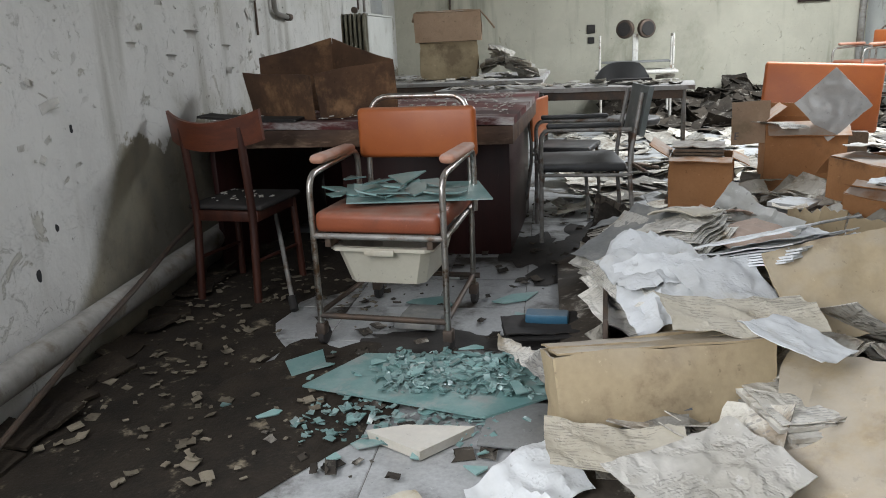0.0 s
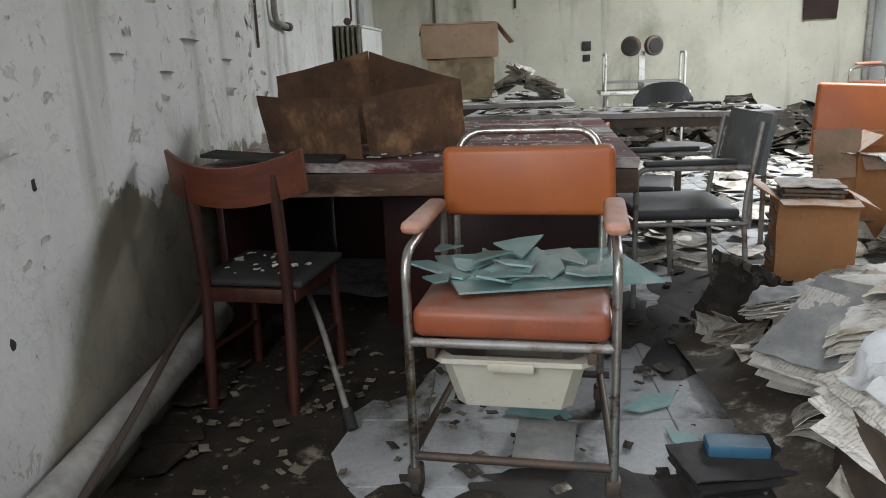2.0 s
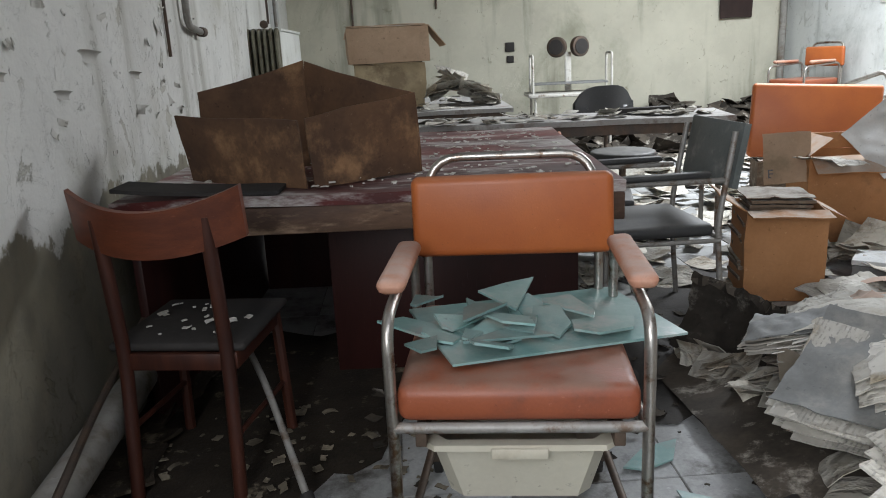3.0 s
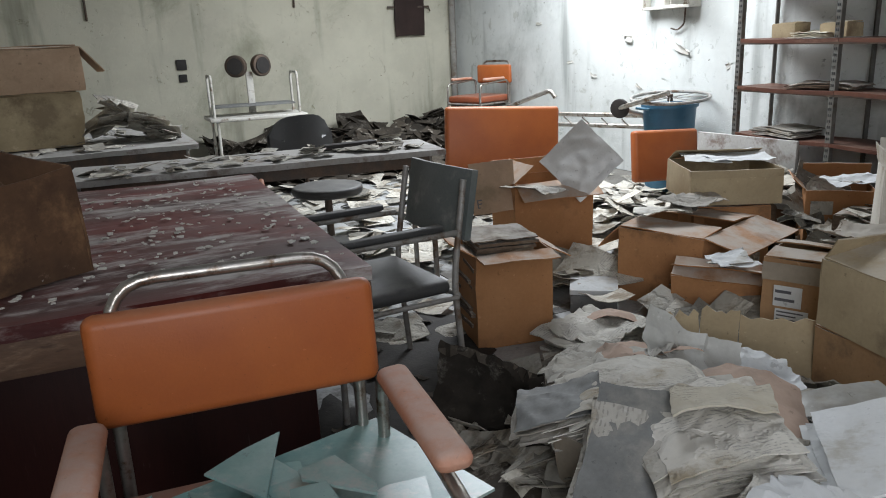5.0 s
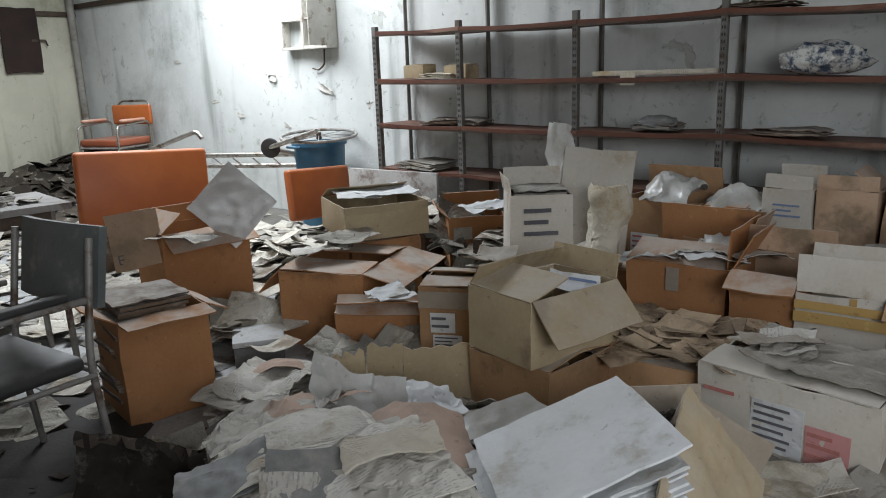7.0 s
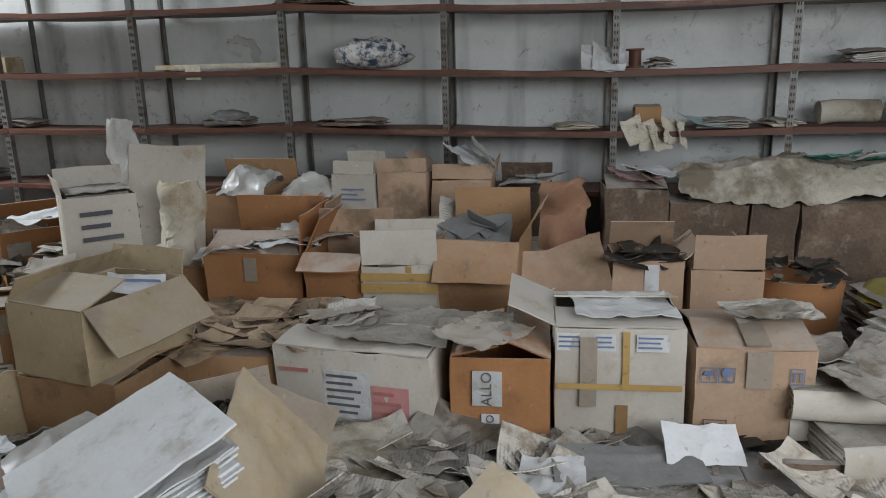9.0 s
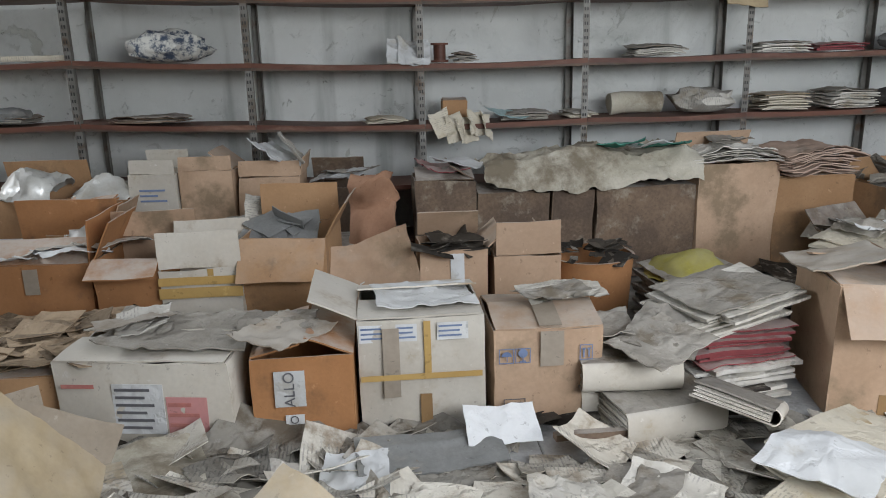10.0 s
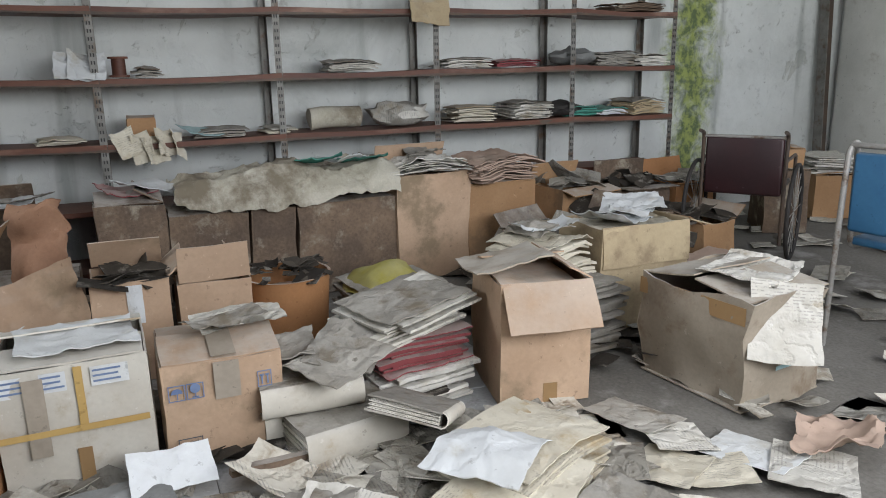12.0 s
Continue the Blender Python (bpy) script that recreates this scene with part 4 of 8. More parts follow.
for y, z, s in ((8.15, 1.3, 0.2), (7.38, 1.2, 0.2), (6.78, 1.02, 0.16), (9.0, 1.05, 0.12), (8.6, 0.95, 0.1), (9.6, 1.5, 0.1), (7.9, 0.85, 0.1)):
    bm = bmesh.new()
    add_panel(bm, s, s * 0.3, 0.003, Matrix.Translation((EAST - 0.006, y, z)) @ Matrix.Rotation(radians(-90), 4, "Z") @ Matrix.Rotation(radians(76), 4, "X") @ Matrix.Rotation(radians(rng.gauss(0, 14)), 4, "Z"), 10, 4, lambda u, v: 0.12 * s * v * v, s * 0.15, rng)
    crumple(bm, 0.02, 12, y)
    tagged(part("paint_curl", bm, M_WALL_CHIP), "strip of cracked paint curling off the pale wall", "paint curl", "paint curls")

# door, and a strip added for its dark edge, past the shelving
door = tagged(new("door_1"), "white painted door standing at the end of the wall", "door", kind="structure")
door.matrix_basis = at(4.68, -4.35, 0, 0)
part("door_leaf", box_bm(-0.95, -0.05, 0, 0.04, 0.01, 2.05, bevel=0.004), M_DOOR, door)
part("door_handle", tube_bm([(-0.85, 0.04, 1.02), (-0.85, 0.09, 1.02), (-0.73, 0.09, 1.02)], 0.009, 0.02, 8), M_CHROME, door)
edge_strip = thing("leaning_steel_profile", "tall grey strip standing for the dark door edge in the corner", "profile", at(4.55, -4.08, 0, 0, 0, 3))
part("web", box_bm(-0.045, 0.045, -0.005, 0.005, 0, 2.6), M_POST, edge_strip)
part("flange", box_bm(-0.045, -0.035, -0.05, -0.006, 0, 2.6), M_DARKSTEEL, edge_strip)


# ---- the commode chair and its kind ----
def commode_chair(label, m, group, bucket=True):
    ch = thing("commode_chair", label, "chair", m, group)
    W, F, B = 0.262, -0.29, 0.27
    for s in (-1, 1):
        part("side_frame", tube_bm([(s * W, F, 0.09), (s * W, F, 0.69), (s * W, B - 0.05, 0.72), (s * W, B - 0.05, 0.45)], 0.0125, 0.07), M_CHROME, ch)
        part("rear_upright", tube_bm([(s * (W - 0.03), B, 0.09), (s * (W - 0.03), B + 0.02, 0.8)], 0.0125), M_CHROME, ch)
        bm = box_bm(s * W - 0.032, s * W + 0.032, F + 0.075, B - 0.13, 0.722, 0.758, bevel=0.019, seg=4)
        crumple(bm, 0.004, 9, 2 + s)
        part("armrest_pad", bm, M_PAD, ch, "dusty worn orange armrest pad")
        part("side_rail", tube_bm([(s * W, F, 0.14), (s * (W - 0.03), B, 0.14)], 0.011), M_DARKSTEEL, ch)
        part("seat_rail", tube_bm([(s * W, F, 0.455), (s * (W - 0.03), B, 0.455)], 0.011), M_CHROME, ch)
        for y in (F, B):
            cas = part("caster_fork", box_bm(s * (W - 0.03 * (y > 0)) - 0.02, s * (W - 0.03 * (y > 0)) + 0.02, y - 0.018, y + 0.03, 0.05, 0.1, bevel=0.008), M_DARKSTEEL, ch)
            part("caster_wheel", disc_bm((s * (W - 0.03 * (y > 0)), y + 0.02, 0.042), (1, 0, 0), 0.04, 0.026, 18, 0.006), M_RUBBER, cas, "dirty black rubber wheel")
    part("back_loop", tube_bm([(-W + 0.03, B + 0.02, 0.78), (-W + 0.05, B + 0.05, 0.935), (W - 0.05, B + 0.05, 0.935), (W - 0.03, B + 0.02, 0.78)], 0.0125, 0.08), M_CHROME, ch)
    for z, y in ((0.13, F), (0.14, B), (0.457, F)):
        part("cross_bar", tube_bm([(-W, y, z), (W, y, z)], 0.012), M_DARKSTEEL if z < 0.4 else M_STEEL, ch)
    part("rear_bar", tube_bm([(-W + 0.03, B, 0.455), (W - 0.03, B, 0.455)], 0.011), M_CHROME, ch)
    bm = box_bm(-W + 0.012, W - 0.012, F - 0.01, B - 0.03, 0.468, 0.55, bevel=0.026, seg=4)
    crumple(bm, 0.004, 6, 4)
    part("seat", bm, M_SEAT, ch, "scuffed red-orange vinyl seat cushion")
    bm = box_bm(-W - 0.006, W + 0.006, B - 0.025, B + 0.025, 0.675, 0.892, bevel=0.023, seg=4)
    crumple(bm, 0.004, 5, 7)
    part("backrest", bm, M_ORANGE, ch, "smooth orange vinyl backrest")
    if bucket:
        bm = bmesh.new()
        t, b, z0, z1 = (0.19, 0.2), (0.155, 0.165), 0.255, 0.41
        ring = lambda hx, hy, z, k=0.03: [bm.verts.new((sx * (hx - (k if i else 0)), sy * (hy - (0 if i else k)) - 0.06, z)) for sx, sy, order in ((1, 1, (0, 1)), (-1, 1, (1, 0)), (-1, -1, (0, 1)), (1, -1, (1, 0))) for i in order]
        rings = [ring(b[0] - 0.01, b[1] - 0.01, z0 + 0.012), ring(t[0] - 0.006, t[1] - 0.006, z1), ring(t[0] + 0.02, t[1] + 0.02, z1), ring(t[0] + 0.02, t[1] + 0.02, z1 - 0.014), ring(t[0], t[1], z1 - 0.014), ring(b[0], b[1], z0)]
        for p, q in zip(rings, rings[1:]):
            for k in range(8):
                bm.faces.new((p[k], p[(k + 1) % 8], q[(k + 1) % 8], q[k]))
        bm.faces.new(rings[0])
        bm.faces.new(rings[-1][::-1])
        bk = part("bucket", bm, M_PLASTIC, ch, "yellowed white plastic basin hung under the seat")
        part("bucket_lip", box_bm(-0.06, 0.06, -0.288, -0.272, 0.38, 0.405, bevel=0.004), M_PLASTIC, bk)
        for s in (-1, 1):
            part("bucket_runner", box_bm(s * 0.205 - 0.012, s * 0.205 + 0.012, F, B - 0.05, 0.412, 0.452, bevel=0.003), M_DARKSTEEL, ch)
    return ch


chair = commode_chair("orange vinyl commode chair on casters with broken glass on its seat", at(-0.195, 3.2, 0, -7.5), "commode chairs")
part("foot_plate", box_bm(-0.02, 0.16, -0.12, 0.12, 0.02, 0.045, bevel=0.004), M_SHADEGREY, chair)


def shard(label, x, y, z, r, rz, rx, ry, seed, th=0.006, material=None, group="glass shards", name="glass_shard"):
    rng = random.Random(seed)
    k = rng.choice((4, 5, 5, 6))
    bm = bmesh.new()
    angs = sorted(rng.random() * 2 * math.pi for _ in range(k))
    if max((b - a) for a, b in zip(angs, angs[1:] + [angs[0] + 2 * math.pi])) > 3.0:
        angs = [2 * math.pi * i / k for i in range(k)]
    pts = [(r * (0.5 + 0.5 * rng.random()) * math.cos(a), 0.6 * r * (0.5 + 0.5 * rng.random()) * math.sin(a)) for a in angs]
    a = [bm.verts.new((px, py, th / 2)) for px, py in pts]
    b = [bm.verts.new((px, py, -th / 2)) for px, py in pts]
    bm.faces.new(a)
    bm.faces.new(b[::-1])
    for i in range(k):
        bm.faces.new((a[i], b[i], b[(i + 1) % k], a[(i + 1) % k]))
    ob = part(name, bm, material or M_GLASSDUST, smooth=False)
    ob.matrix_basis = pose(x, y, z, rx, ry, rz)
    return tagged(ob, label, "glass", group)


rng = random.Random(21)
# one large pane that sticks out over the seat, shards heaped on it
bm = bmesh.new()
add_box(bm, -0.29, 0.28, -0.17, 0.19, 0, 0.006)
big = tagged(part("glass_sheet", bm, M_GLASSDUST, smooth=False), "dusty green glass pane lying across the chair seat", "glass", "glass shards")
big.matrix_basis = at(-0.12, 3.21, 0.566, 14, 1, 2)
for i in range(22):
    x, y = rng.gauss(-0.24, 0.11), rng.gauss(3.16, 0.09)
    shard("sharp piece of dusty green glass on the orange seat", max(-0.42, min(0.03, x)), max(2.98, min(3.36, y)), 0.578 + 0.0022 * i * (0.4 + rng.random() * 0.6), 0.06 + 0.09 * rng.random(), rng.random() * 360, rng.gauss(0, 8), rng.gauss(0, 8), 100 + i)

# ---- wooden chair ----
wch = thing("wooden_chair", "dark red-brown wooden chair with a black seat at the desk", "chair", at(-1.075, 3.70, 0, -9))
for s in (-1, 1):
    part("back_leg", tube_bm([(s * 0.155, -0.235, 0), (s * 0.15, -0.19, 0.42), (s * 0.15, -0.225, 0.83)], 0.02, 0.1, 10), M_WOOD_SHADED, wch)
    part("front_leg", tube_bm([(s * 0.18, 0.18, 0), (s * 0.165, 0.17, 0.43)], 0.018, 0, 8), M_WOOD_SHADED, wch)
    part("side_rail", box_bm(s * 0.165 - 0.011, s * 0.165 + 0.011, -0.19, 0.17, 0.385, 0.435, bevel=0.004), M_WOOD_SHADED, wch)
    part("stretcher", tube_bm([(s * 0.165, -0.2, 0.2), (s * 0.17, 0.17, 0.18)], 0.009), M_WOOD_SHADED, wch)
for y in (-0.19, 0.17):
    part("cross_rail", box_bm(-0.155, 0.155, y - 0.011, y + 0.011, 0.385, 0.435, bevel=0.004), M_WOOD_SHADED, wch)
bm = box_bm(-0.2, 0.2, -0.19, 0.21, 0.436, 0.462, bevel=0.012, seg=3)
part("seat", bm, M_RUBBER, wch, "black seat pad strewn with paint flakes")
bm = bmesh.new()
add_panel(bm, 0.48, 0.16, 0.02, Matrix.Translation((-0.24, -0.255, 0.725)) @ Matrix.Rotation(radians(97), 4, "X"), 20, 8, lambda u, v: -0.085 * (2 * u - 1) ** 2)
for v in bm.verts:
    k = (v.co.x / 0.24) ** 2
    v.co.z += (0.012 * k - 0.03 * (1 - k)) * (v.co.z - 0.725) / 0.16 + 0.03 * k * (1 - (v.co.z - 0.725) / 0.16)
part("backrest", bm, M_WOODRED, wch, "curved bent-wood backrest")
heap("seat_flakes", "paint flakes strewn on the black wooden chair seat", "paint flakes", -1.24, -0.92, 3.56, 3.86, lambda x, y: 0.462, 22, (0.008, 0.03), M_WALL_CHIP, 591, 0.3)
cr = thing("crutch", "grey metal crutch with a black rubber tip leaning at the chair", "crutch", at(-0.747, 3.335, 0.012))
part("shaft", tube_bm([(0, 0, 0.02), (-0.15, 0.32, 0.24), (-0.28, 0.62, 0.30)], 0.011, 0.1), M_STEEL, cr)
part("rubber_tip", tube_bm([(0.012, -0.022, 0.0), (-0.012, 0.022, 0.05)], 0.019, sides=12), M_RUBBER, cr)

# ---- desks and tables ----
desk = thing("desk", "large dark red desk with a flaking, dusty top", "desk", at(0.245, 3.787, 0, -3.5))
bm = bmesh.new()
add_panel(bm, 1.62, 1.72, 0.035, Matrix.Translation((-1.62, 0, 0.782)), 12, 12, lambda u, v: 0.004 * math.sin(9 * u + 4 * v))
crumple(bm, 0.004, 5, 3, 0.002)
part("tabletop", bm, M_DESK, desk, "flaking red desk top with pale dust")
bm = box_bm(-1.6, 0.0, 0.003, 0.03, 0.675, 0.763, bevel=0.006)
part("front_rail", bm, M_DESKEDGE, desk, "rotten dark front edge")
part("side_rail", box_bm(-0.03, -0.002, 0.031, 1.7, 0.675, 0.763, bevel=0.005), M_DESKEDGE, desk)
part("pedestal", box_bm(-1.02, -0.07, 0.45, 1.6, 0.0, 0.674, bevel=0.006), M_DARKRED, desk, "dark red laminate pedestal")
part("back_panel", box_bm(-1.565, -1.025, 1.60, 1.625, 0.0, 0.674, bevel=0.004), M_DARKRED, desk)
part("end_panel", box_bm(-1.6, -1.57, 0.06, 1.66, 0.0, 0.674, bevel=0.004), M_DARKRED, desk)
bm = bmesh.new()
add_panel(bm, 0.52, 0.16, 0.012, pose(-1.6, -0.02, 0.812, 0, 0, 2), 8, 5, lambda u, v: 0.03 * (1 - u) ** 2)
part("lifted_veneer", bm, M_RUBBER, desk, "black lifted edge of veneer")

rng = random.Random(4)
desk_litter = heap("desk_litter", "flakes of paint and dust on the desk", "debris", -1.3, 0.22, 3.9, 5.4, lambda x, y: 0.802, 520, (0.005, 0.026), M_WALL_CHIP, 14, 0.2)

tray = thing("cardboard_tray", "scorched brown cardboard tray without a bottom on the desk", "tray", at(-0.79, 4.22, 0.803))
CORNERS = [((-0.41, 0.02), (-0.43, -0.01), 0.235), ((0.035, -0.275), (0.02, -0.30), 0.225), ((0.055, -0.27), (0.045, -0.30), 0.23), ((0.41, -0.04), (0.40, -0.045), 0.275), ((0.0, 0.27), (-0.01, 0.28), 0.40), ((-0.36, 0.07), (-0.37, 0.075), 0.31)]
for i, j in ((0, 1), (2, 3), (3, 4), (4, 5)):
    (b0, t0, h0), (b1, t1, h1) = CORNERS[i], CORNERS[j]
    bm = bmesh.new()
    add_panel(bm, 1.0, 1.0, 0.007, Matrix.Identity(4), 14, 8, None)
    lo0, lo1, hi0, hi1 = (Vector((*p, z)) for p, z in ((b0, 0.0), (b1, 0.0), (t0, h0), (t1, h1)))
    side = Vector((0, 0, 1)).cross(lo1 - lo0).normalized()
    for v in bm.verts:
        u, q, d = v.co.x, v.co.y, v.co.z
        v.co = (lo0.lerp(lo1, u)).lerp(hi0.lerp(hi1, u), q) + side * (d + 0.012 * math.sin(math.pi * u) * q)
    crumple(bm, 0.008, 5, i + 2, 0.002)
    for v in bm.verts:
        v.co.z = max(v.co.z, 0.0)
    part("side_wall", bm, M_CARD_BURN, tray)


def metal_table(name, label, m, length, width, height, material, group="tables"):
    tb = thing(name, label, "table", m, group)
    bm = bmesh.new()
    add_panel(bm, length, width, 0.03, Matrix.Translation((-length / 2, -width / 2, height - 0.016)), 14, 6)
    crumple(bm, 0.005, 4, length, 0.002)
    part("tabletop", bm, material, tb)
    for sx in (-1, 1):
        for sy in (-1, 1):
            part("leg", tube_bm([(sx * (length / 2 - 0.06), sy * (width / 2 - 0.06), 0), (sx * (length / 2 - 0.07), sy * (width / 2 - 0.07), height - 0.03)], 0.015), M_STEEL, tb)
    for sy in (-1, 1):
        part("apron", box_bm(-length / 2 + 0.08, length / 2 - 0.08, sy * (width / 2 - 0.05) - 0.012, sy * (width / 2 - 0.05) + 0.012, height - 0.09, height - 0.033), M_DARKSTEEL, tb)
    return tb


metal_table("work_table", "long dusty grey table on thin metal legs", at(0.52, 5.98, 0, -9), 1.85, 0.52, 0.80, M_TABLE)
metal_table("side_table", "wide dusty table pushed against the wall", at(-0.47, 7.86, 0, -2), 1.74, 1.78, 0.80, M_TABLE)
heap("table_litter", "papers and splinters scattered over the dusty table", "debris", -0.3, 1.35, 5.75, 6.15, lambda x, y: 0.803 - 0.0 * x, 70, (0.02, 0.14), M_LITTER, 15, 0.2)
heap("table_litter", "plaster dust and scraps on the wide table", "debris", -1.25, 0.3, 7.05, 8.65, lambda x, y: 0.803, 110, (0.02, 0.12), M_LITTER, 16, 0.3)
bm = box_bm(-0.16, 0.16, -0.035, 0.035, 0, 0.03, bevel=0.008)
sl = tagged(part("black_case", bm, M_RUBBER), "flat black case on the long table", "case")
sl.matrix_basis = at(1.0, 5.98, 0.806, 4)
carton("tan crushed carton full of papers on the far table", -0.53, 7.56, 0.808, 0.54, 0.33, 0.33, 3, M_CARD_TAN, {}, closed=True, seed=30, rough=0.02)
tb_box = carton("dusty brown carton lid with one end flap hanging open", -0.52, 7.55, 1.15, 0.62, 0.37, 0.26, 4, M_CARD_PALE, {"e": (232, 0.2), "w": (250, 0.08), "s": (4, 0.19), "n": (4, 0.19)}, seed=31, rough=0.006)
heap("white_paper_heap", "white papers spilled beside the carton on the table", "papers", -0.12, 0.28, 7.35, 7.75, lambda x, y: 0.81 + 0.2 * max(0, 1 - abs(x - 0.0) / 0.28), 40, (0.12, 0.28), M_LITTER, 17, 1.0)


# ---- black armchairs ----
def armchair(label, m):
    ch = thing("tube_armchair", label, "chair", m, "black armchairs")
    W, F, B = 0.245, -0.25, 0.25
    for s in (-1, 1):
        part("front_frame", tube_bm([(s * W, F, 0), (s * W, F, 0.655), (s * W, B, 0.645)], 0.0125, 0.06), M_STEEL, ch)
        part("rear_upright", tube_bm([(s * (W - 0.012), B + 0.03, 0), (s * (W - 0.012), B - 0.01, 0.45), (s * (W - 0.02), B + 0.055, 0.84)], 0.0125, 0.1), M_STEEL, ch)
        part("armrest", box_bm(s * W - 0.022, s * W + 0.022, F + 0.03, B - 0.06, 0.662, 0.688, bevel=0.01, seg=3), M_BLACK, ch, "black plastic armrest")
        part("side_rail", tube_bm([(s * W, F, 0.4), (s * W, B, 0.39)], 0.01), M_STEEL, ch)
    for y in (F, B):
        part("cross_bar", tube_bm([(-W, y, 0.4), (W, y, 0.4)], 0.01), M_STEEL, ch)
    bm = box_bm(-W + 0.012, W - 0.012, F + 0.0, B - 0.02, 0.41, 0.465, bevel=0.024, seg=4)
    crumple(bm, 0.008, 6, 3)
    part("seat", bm, M_BLACK, ch, "black vinyl seat thick with dust")
    bm = bmesh.new()
    add_panel(bm, 0.47, 0.27, 0.028, Matrix.Translation((-0.235, B + 0.022, 0.61)) @ Matrix.Rotation(radians(80), 4, "X"), 10, 6, lambda u, v: -0.035 * (2 * u - 1) ** 2)
    part("backrest", bm, M_GREYV, ch, "dusty grey-black vinyl backrest")
    return ch


arm1 = armchair("black vinyl armchair with grey metal tube frame beside the desk", at(0.60, 4.73, 0, -86))

sw = thing("swivel_chair", "round black swivel chair behind the long table", "chair", at(1.1, 6.72, 0, 10))
part("seat", disc_bm((0, 0, 0.45), (0, 0, 1), 0.23, 0.06, 28, 0.02), M_BLACK, sw)
part("column", tube_bm([(0, 0, 0.08), (0, 0, 0.42)], 0.025), M_DARKSTEEL, sw)
for i in range(5):
    a = i * 2 * math.pi / 5
    part("base_arm", tube_bm([(0, 0, 0.09), (0.24 * math.cos(a), 0.24 * math.sin(a), 0.04)], 0.016), M_DARKSTEEL, sw)
    part("caster", disc_bm((0.24 * math.cos(a), 0.24 * math.sin(a), 0.025), (math.sin(a), -math.cos(a), 0), 0.025, 0.02, 12), M_RUBBER, sw)
bm = bmesh.new()
add_panel(bm, 0.46, 0.26, 0.03, Matrix.Translation((-0.23, 0.26, 0.66)) @ Matrix.Rotation(radians(84), 4, "X"), 10, 6, lambda u, v: -0.05 * (2 * u - 1) ** 2 - 0.0)
for v in bm.verts:
    v.co.z -= 0.12 * (v.co.x / 0.23) ** 4 * (1 if v.co.z > 0.78 else -0.5)
part("backrest", bm, M_BLACK, sw)
part("back_stem", tube_bm([(0, 0.1, 0.42), (0, 0.28, 0.45), (0, 0.27, 0.75)], 0.014, 0.05), M_DARKSTEEL, sw)

# ---- weighing trolley by the far wall ----
scl = thing("weighing_trolley", "white enamel weighing trolley with two dials and a tray", "scale", at(1.5, 10.2, 0, -4))
for sx in (-1, 1):
    for sy in (-1, 1):
        part("leg", tube_bm([(sx * 0.42, sy * 0.24, 0), (sx * 0.42, sy * 0.24, 0.66)], 0.016), M_WHITEMETAL, scl)
    part("end_rail", tube_bm([(sx * 0.44, -0.2, 0.7), (sx * 0.44, -0.2, 1.12), (sx * 0.44, 0.12, 1.12), (sx * 0.44, 0.12, 0.7)], 0.014, 0.05), M_WHITEMETAL, scl)
bm = box_bm(-0.5, 0.5, -0.3, 0.3, 0.66, 0.70, bevel=0.012, seg=3)
part("tray", bm, M_WHITEMETAL, scl, "chipped white enamel tray")
part("mesh_shelf", box_bm(-0.42, 0.42, -0.12, 0.22, 0.79, 0.81, bevel=0.004), M_SHADEGREY, scl)
part("column", box_bm(-0.035, 0.035, 0.1, 0.15, 0.705, 1.14, bevel=0.006), M_WHITEMETAL, scl)
for sx in (-1, 1):
    dl = part("dial_housing", disc_bm((sx * 0.13, 0.1, 1.2), (0.5 * sx, -1, 0), 0.115, 0.07, 24, 0.012), M_DARKSTEEL, scl)
    part("dial_face", disc_bm((sx * 0.13 + 0.018 * sx, 0.062, 1.2), (0.5 * sx, -1, 0), 0.085, 0.006, 24), M_RUBBER, dl)

# ---- far right: second commode chair, upturned couch parts, bin, bed frame ----
commode_far = copy_thing(chair, at(4.22, 10.1, 0.17, -72))
commode_far["label"] = "orange commode chair standing on rubble in the far corner"
for o in list(commode_far.children):
    if o.name.startswith("foot_plate"):
        bpy.data.objects.remove(o)


def cushion(name, label, m, w, h, t, notch=False):
    bm = bmesh.new()
    add_box(bm, -w / 2, w / 2, -t / 2, t / 2, 0, h, bevel=0.03, seg=4)
    crumple(bm, 0.004, 3, w)
    ob = part(name, bm, M_ORANGE)
    ob.matrix_basis = m
    return tagged(ob, label, "cushion", "couch cushions")


cushion("couch_cushion", "large orange vinyl couch cushion standing on edge", pose(2.71, 7.17, 0.27, -6, 3, -16), 0.93, 0.57, 0.09)
cushion("couch_cushion", "smaller orange vinyl cushion propped among boxes", pose(4.05, 6.75, 0.15, -8, 2, -8), 0.62, 0.42, 0.09)
sc = thing("side_chair", "steel tube chair with an orange back panel by the table", "chair", at(0.52, 5.28, 0, 76))
for sx in (-1, 1):
    part("rear_upright", tube_bm([(sx * 0.2, 0.23, 0), (sx * 0.2, 0.17, 0.45), (sx * 0.2, 0.21, 0.78)], 0.012, 0.1), M_STEEL, sc)
    part("front_leg", tube_bm([(sx * 0.2, -0.2, 0), (sx * 0.2, -0.17, 0.43)], 0.012), M_STEEL, sc)
    part("side_rail", tube_bm([(sx * 0.2, -0.17, 0.42), (sx * 0.2, 0.17, 0.42)], 0.01), M_STEEL, sc)
part("seat", box_bm(-0.2, 0.2, -0.2, 0.17, 0.43, 0.47, bevel=0.015, seg=3), M_BLACK, sc, "dusty black seat pad")
part("backrest", box_bm(-0.21, 0.21, 0.165, 0.19, 0.5, 0.77, bevel=0.01, seg=3), M_ORANGE, sc, "orange back panel")

bs = carton("crushed carton that props up the couch cushion", 2.73, 7.22, 0, 0.8, 0.3, 0.26, -16, M_CARD_DARK, closed=True, seed=44)
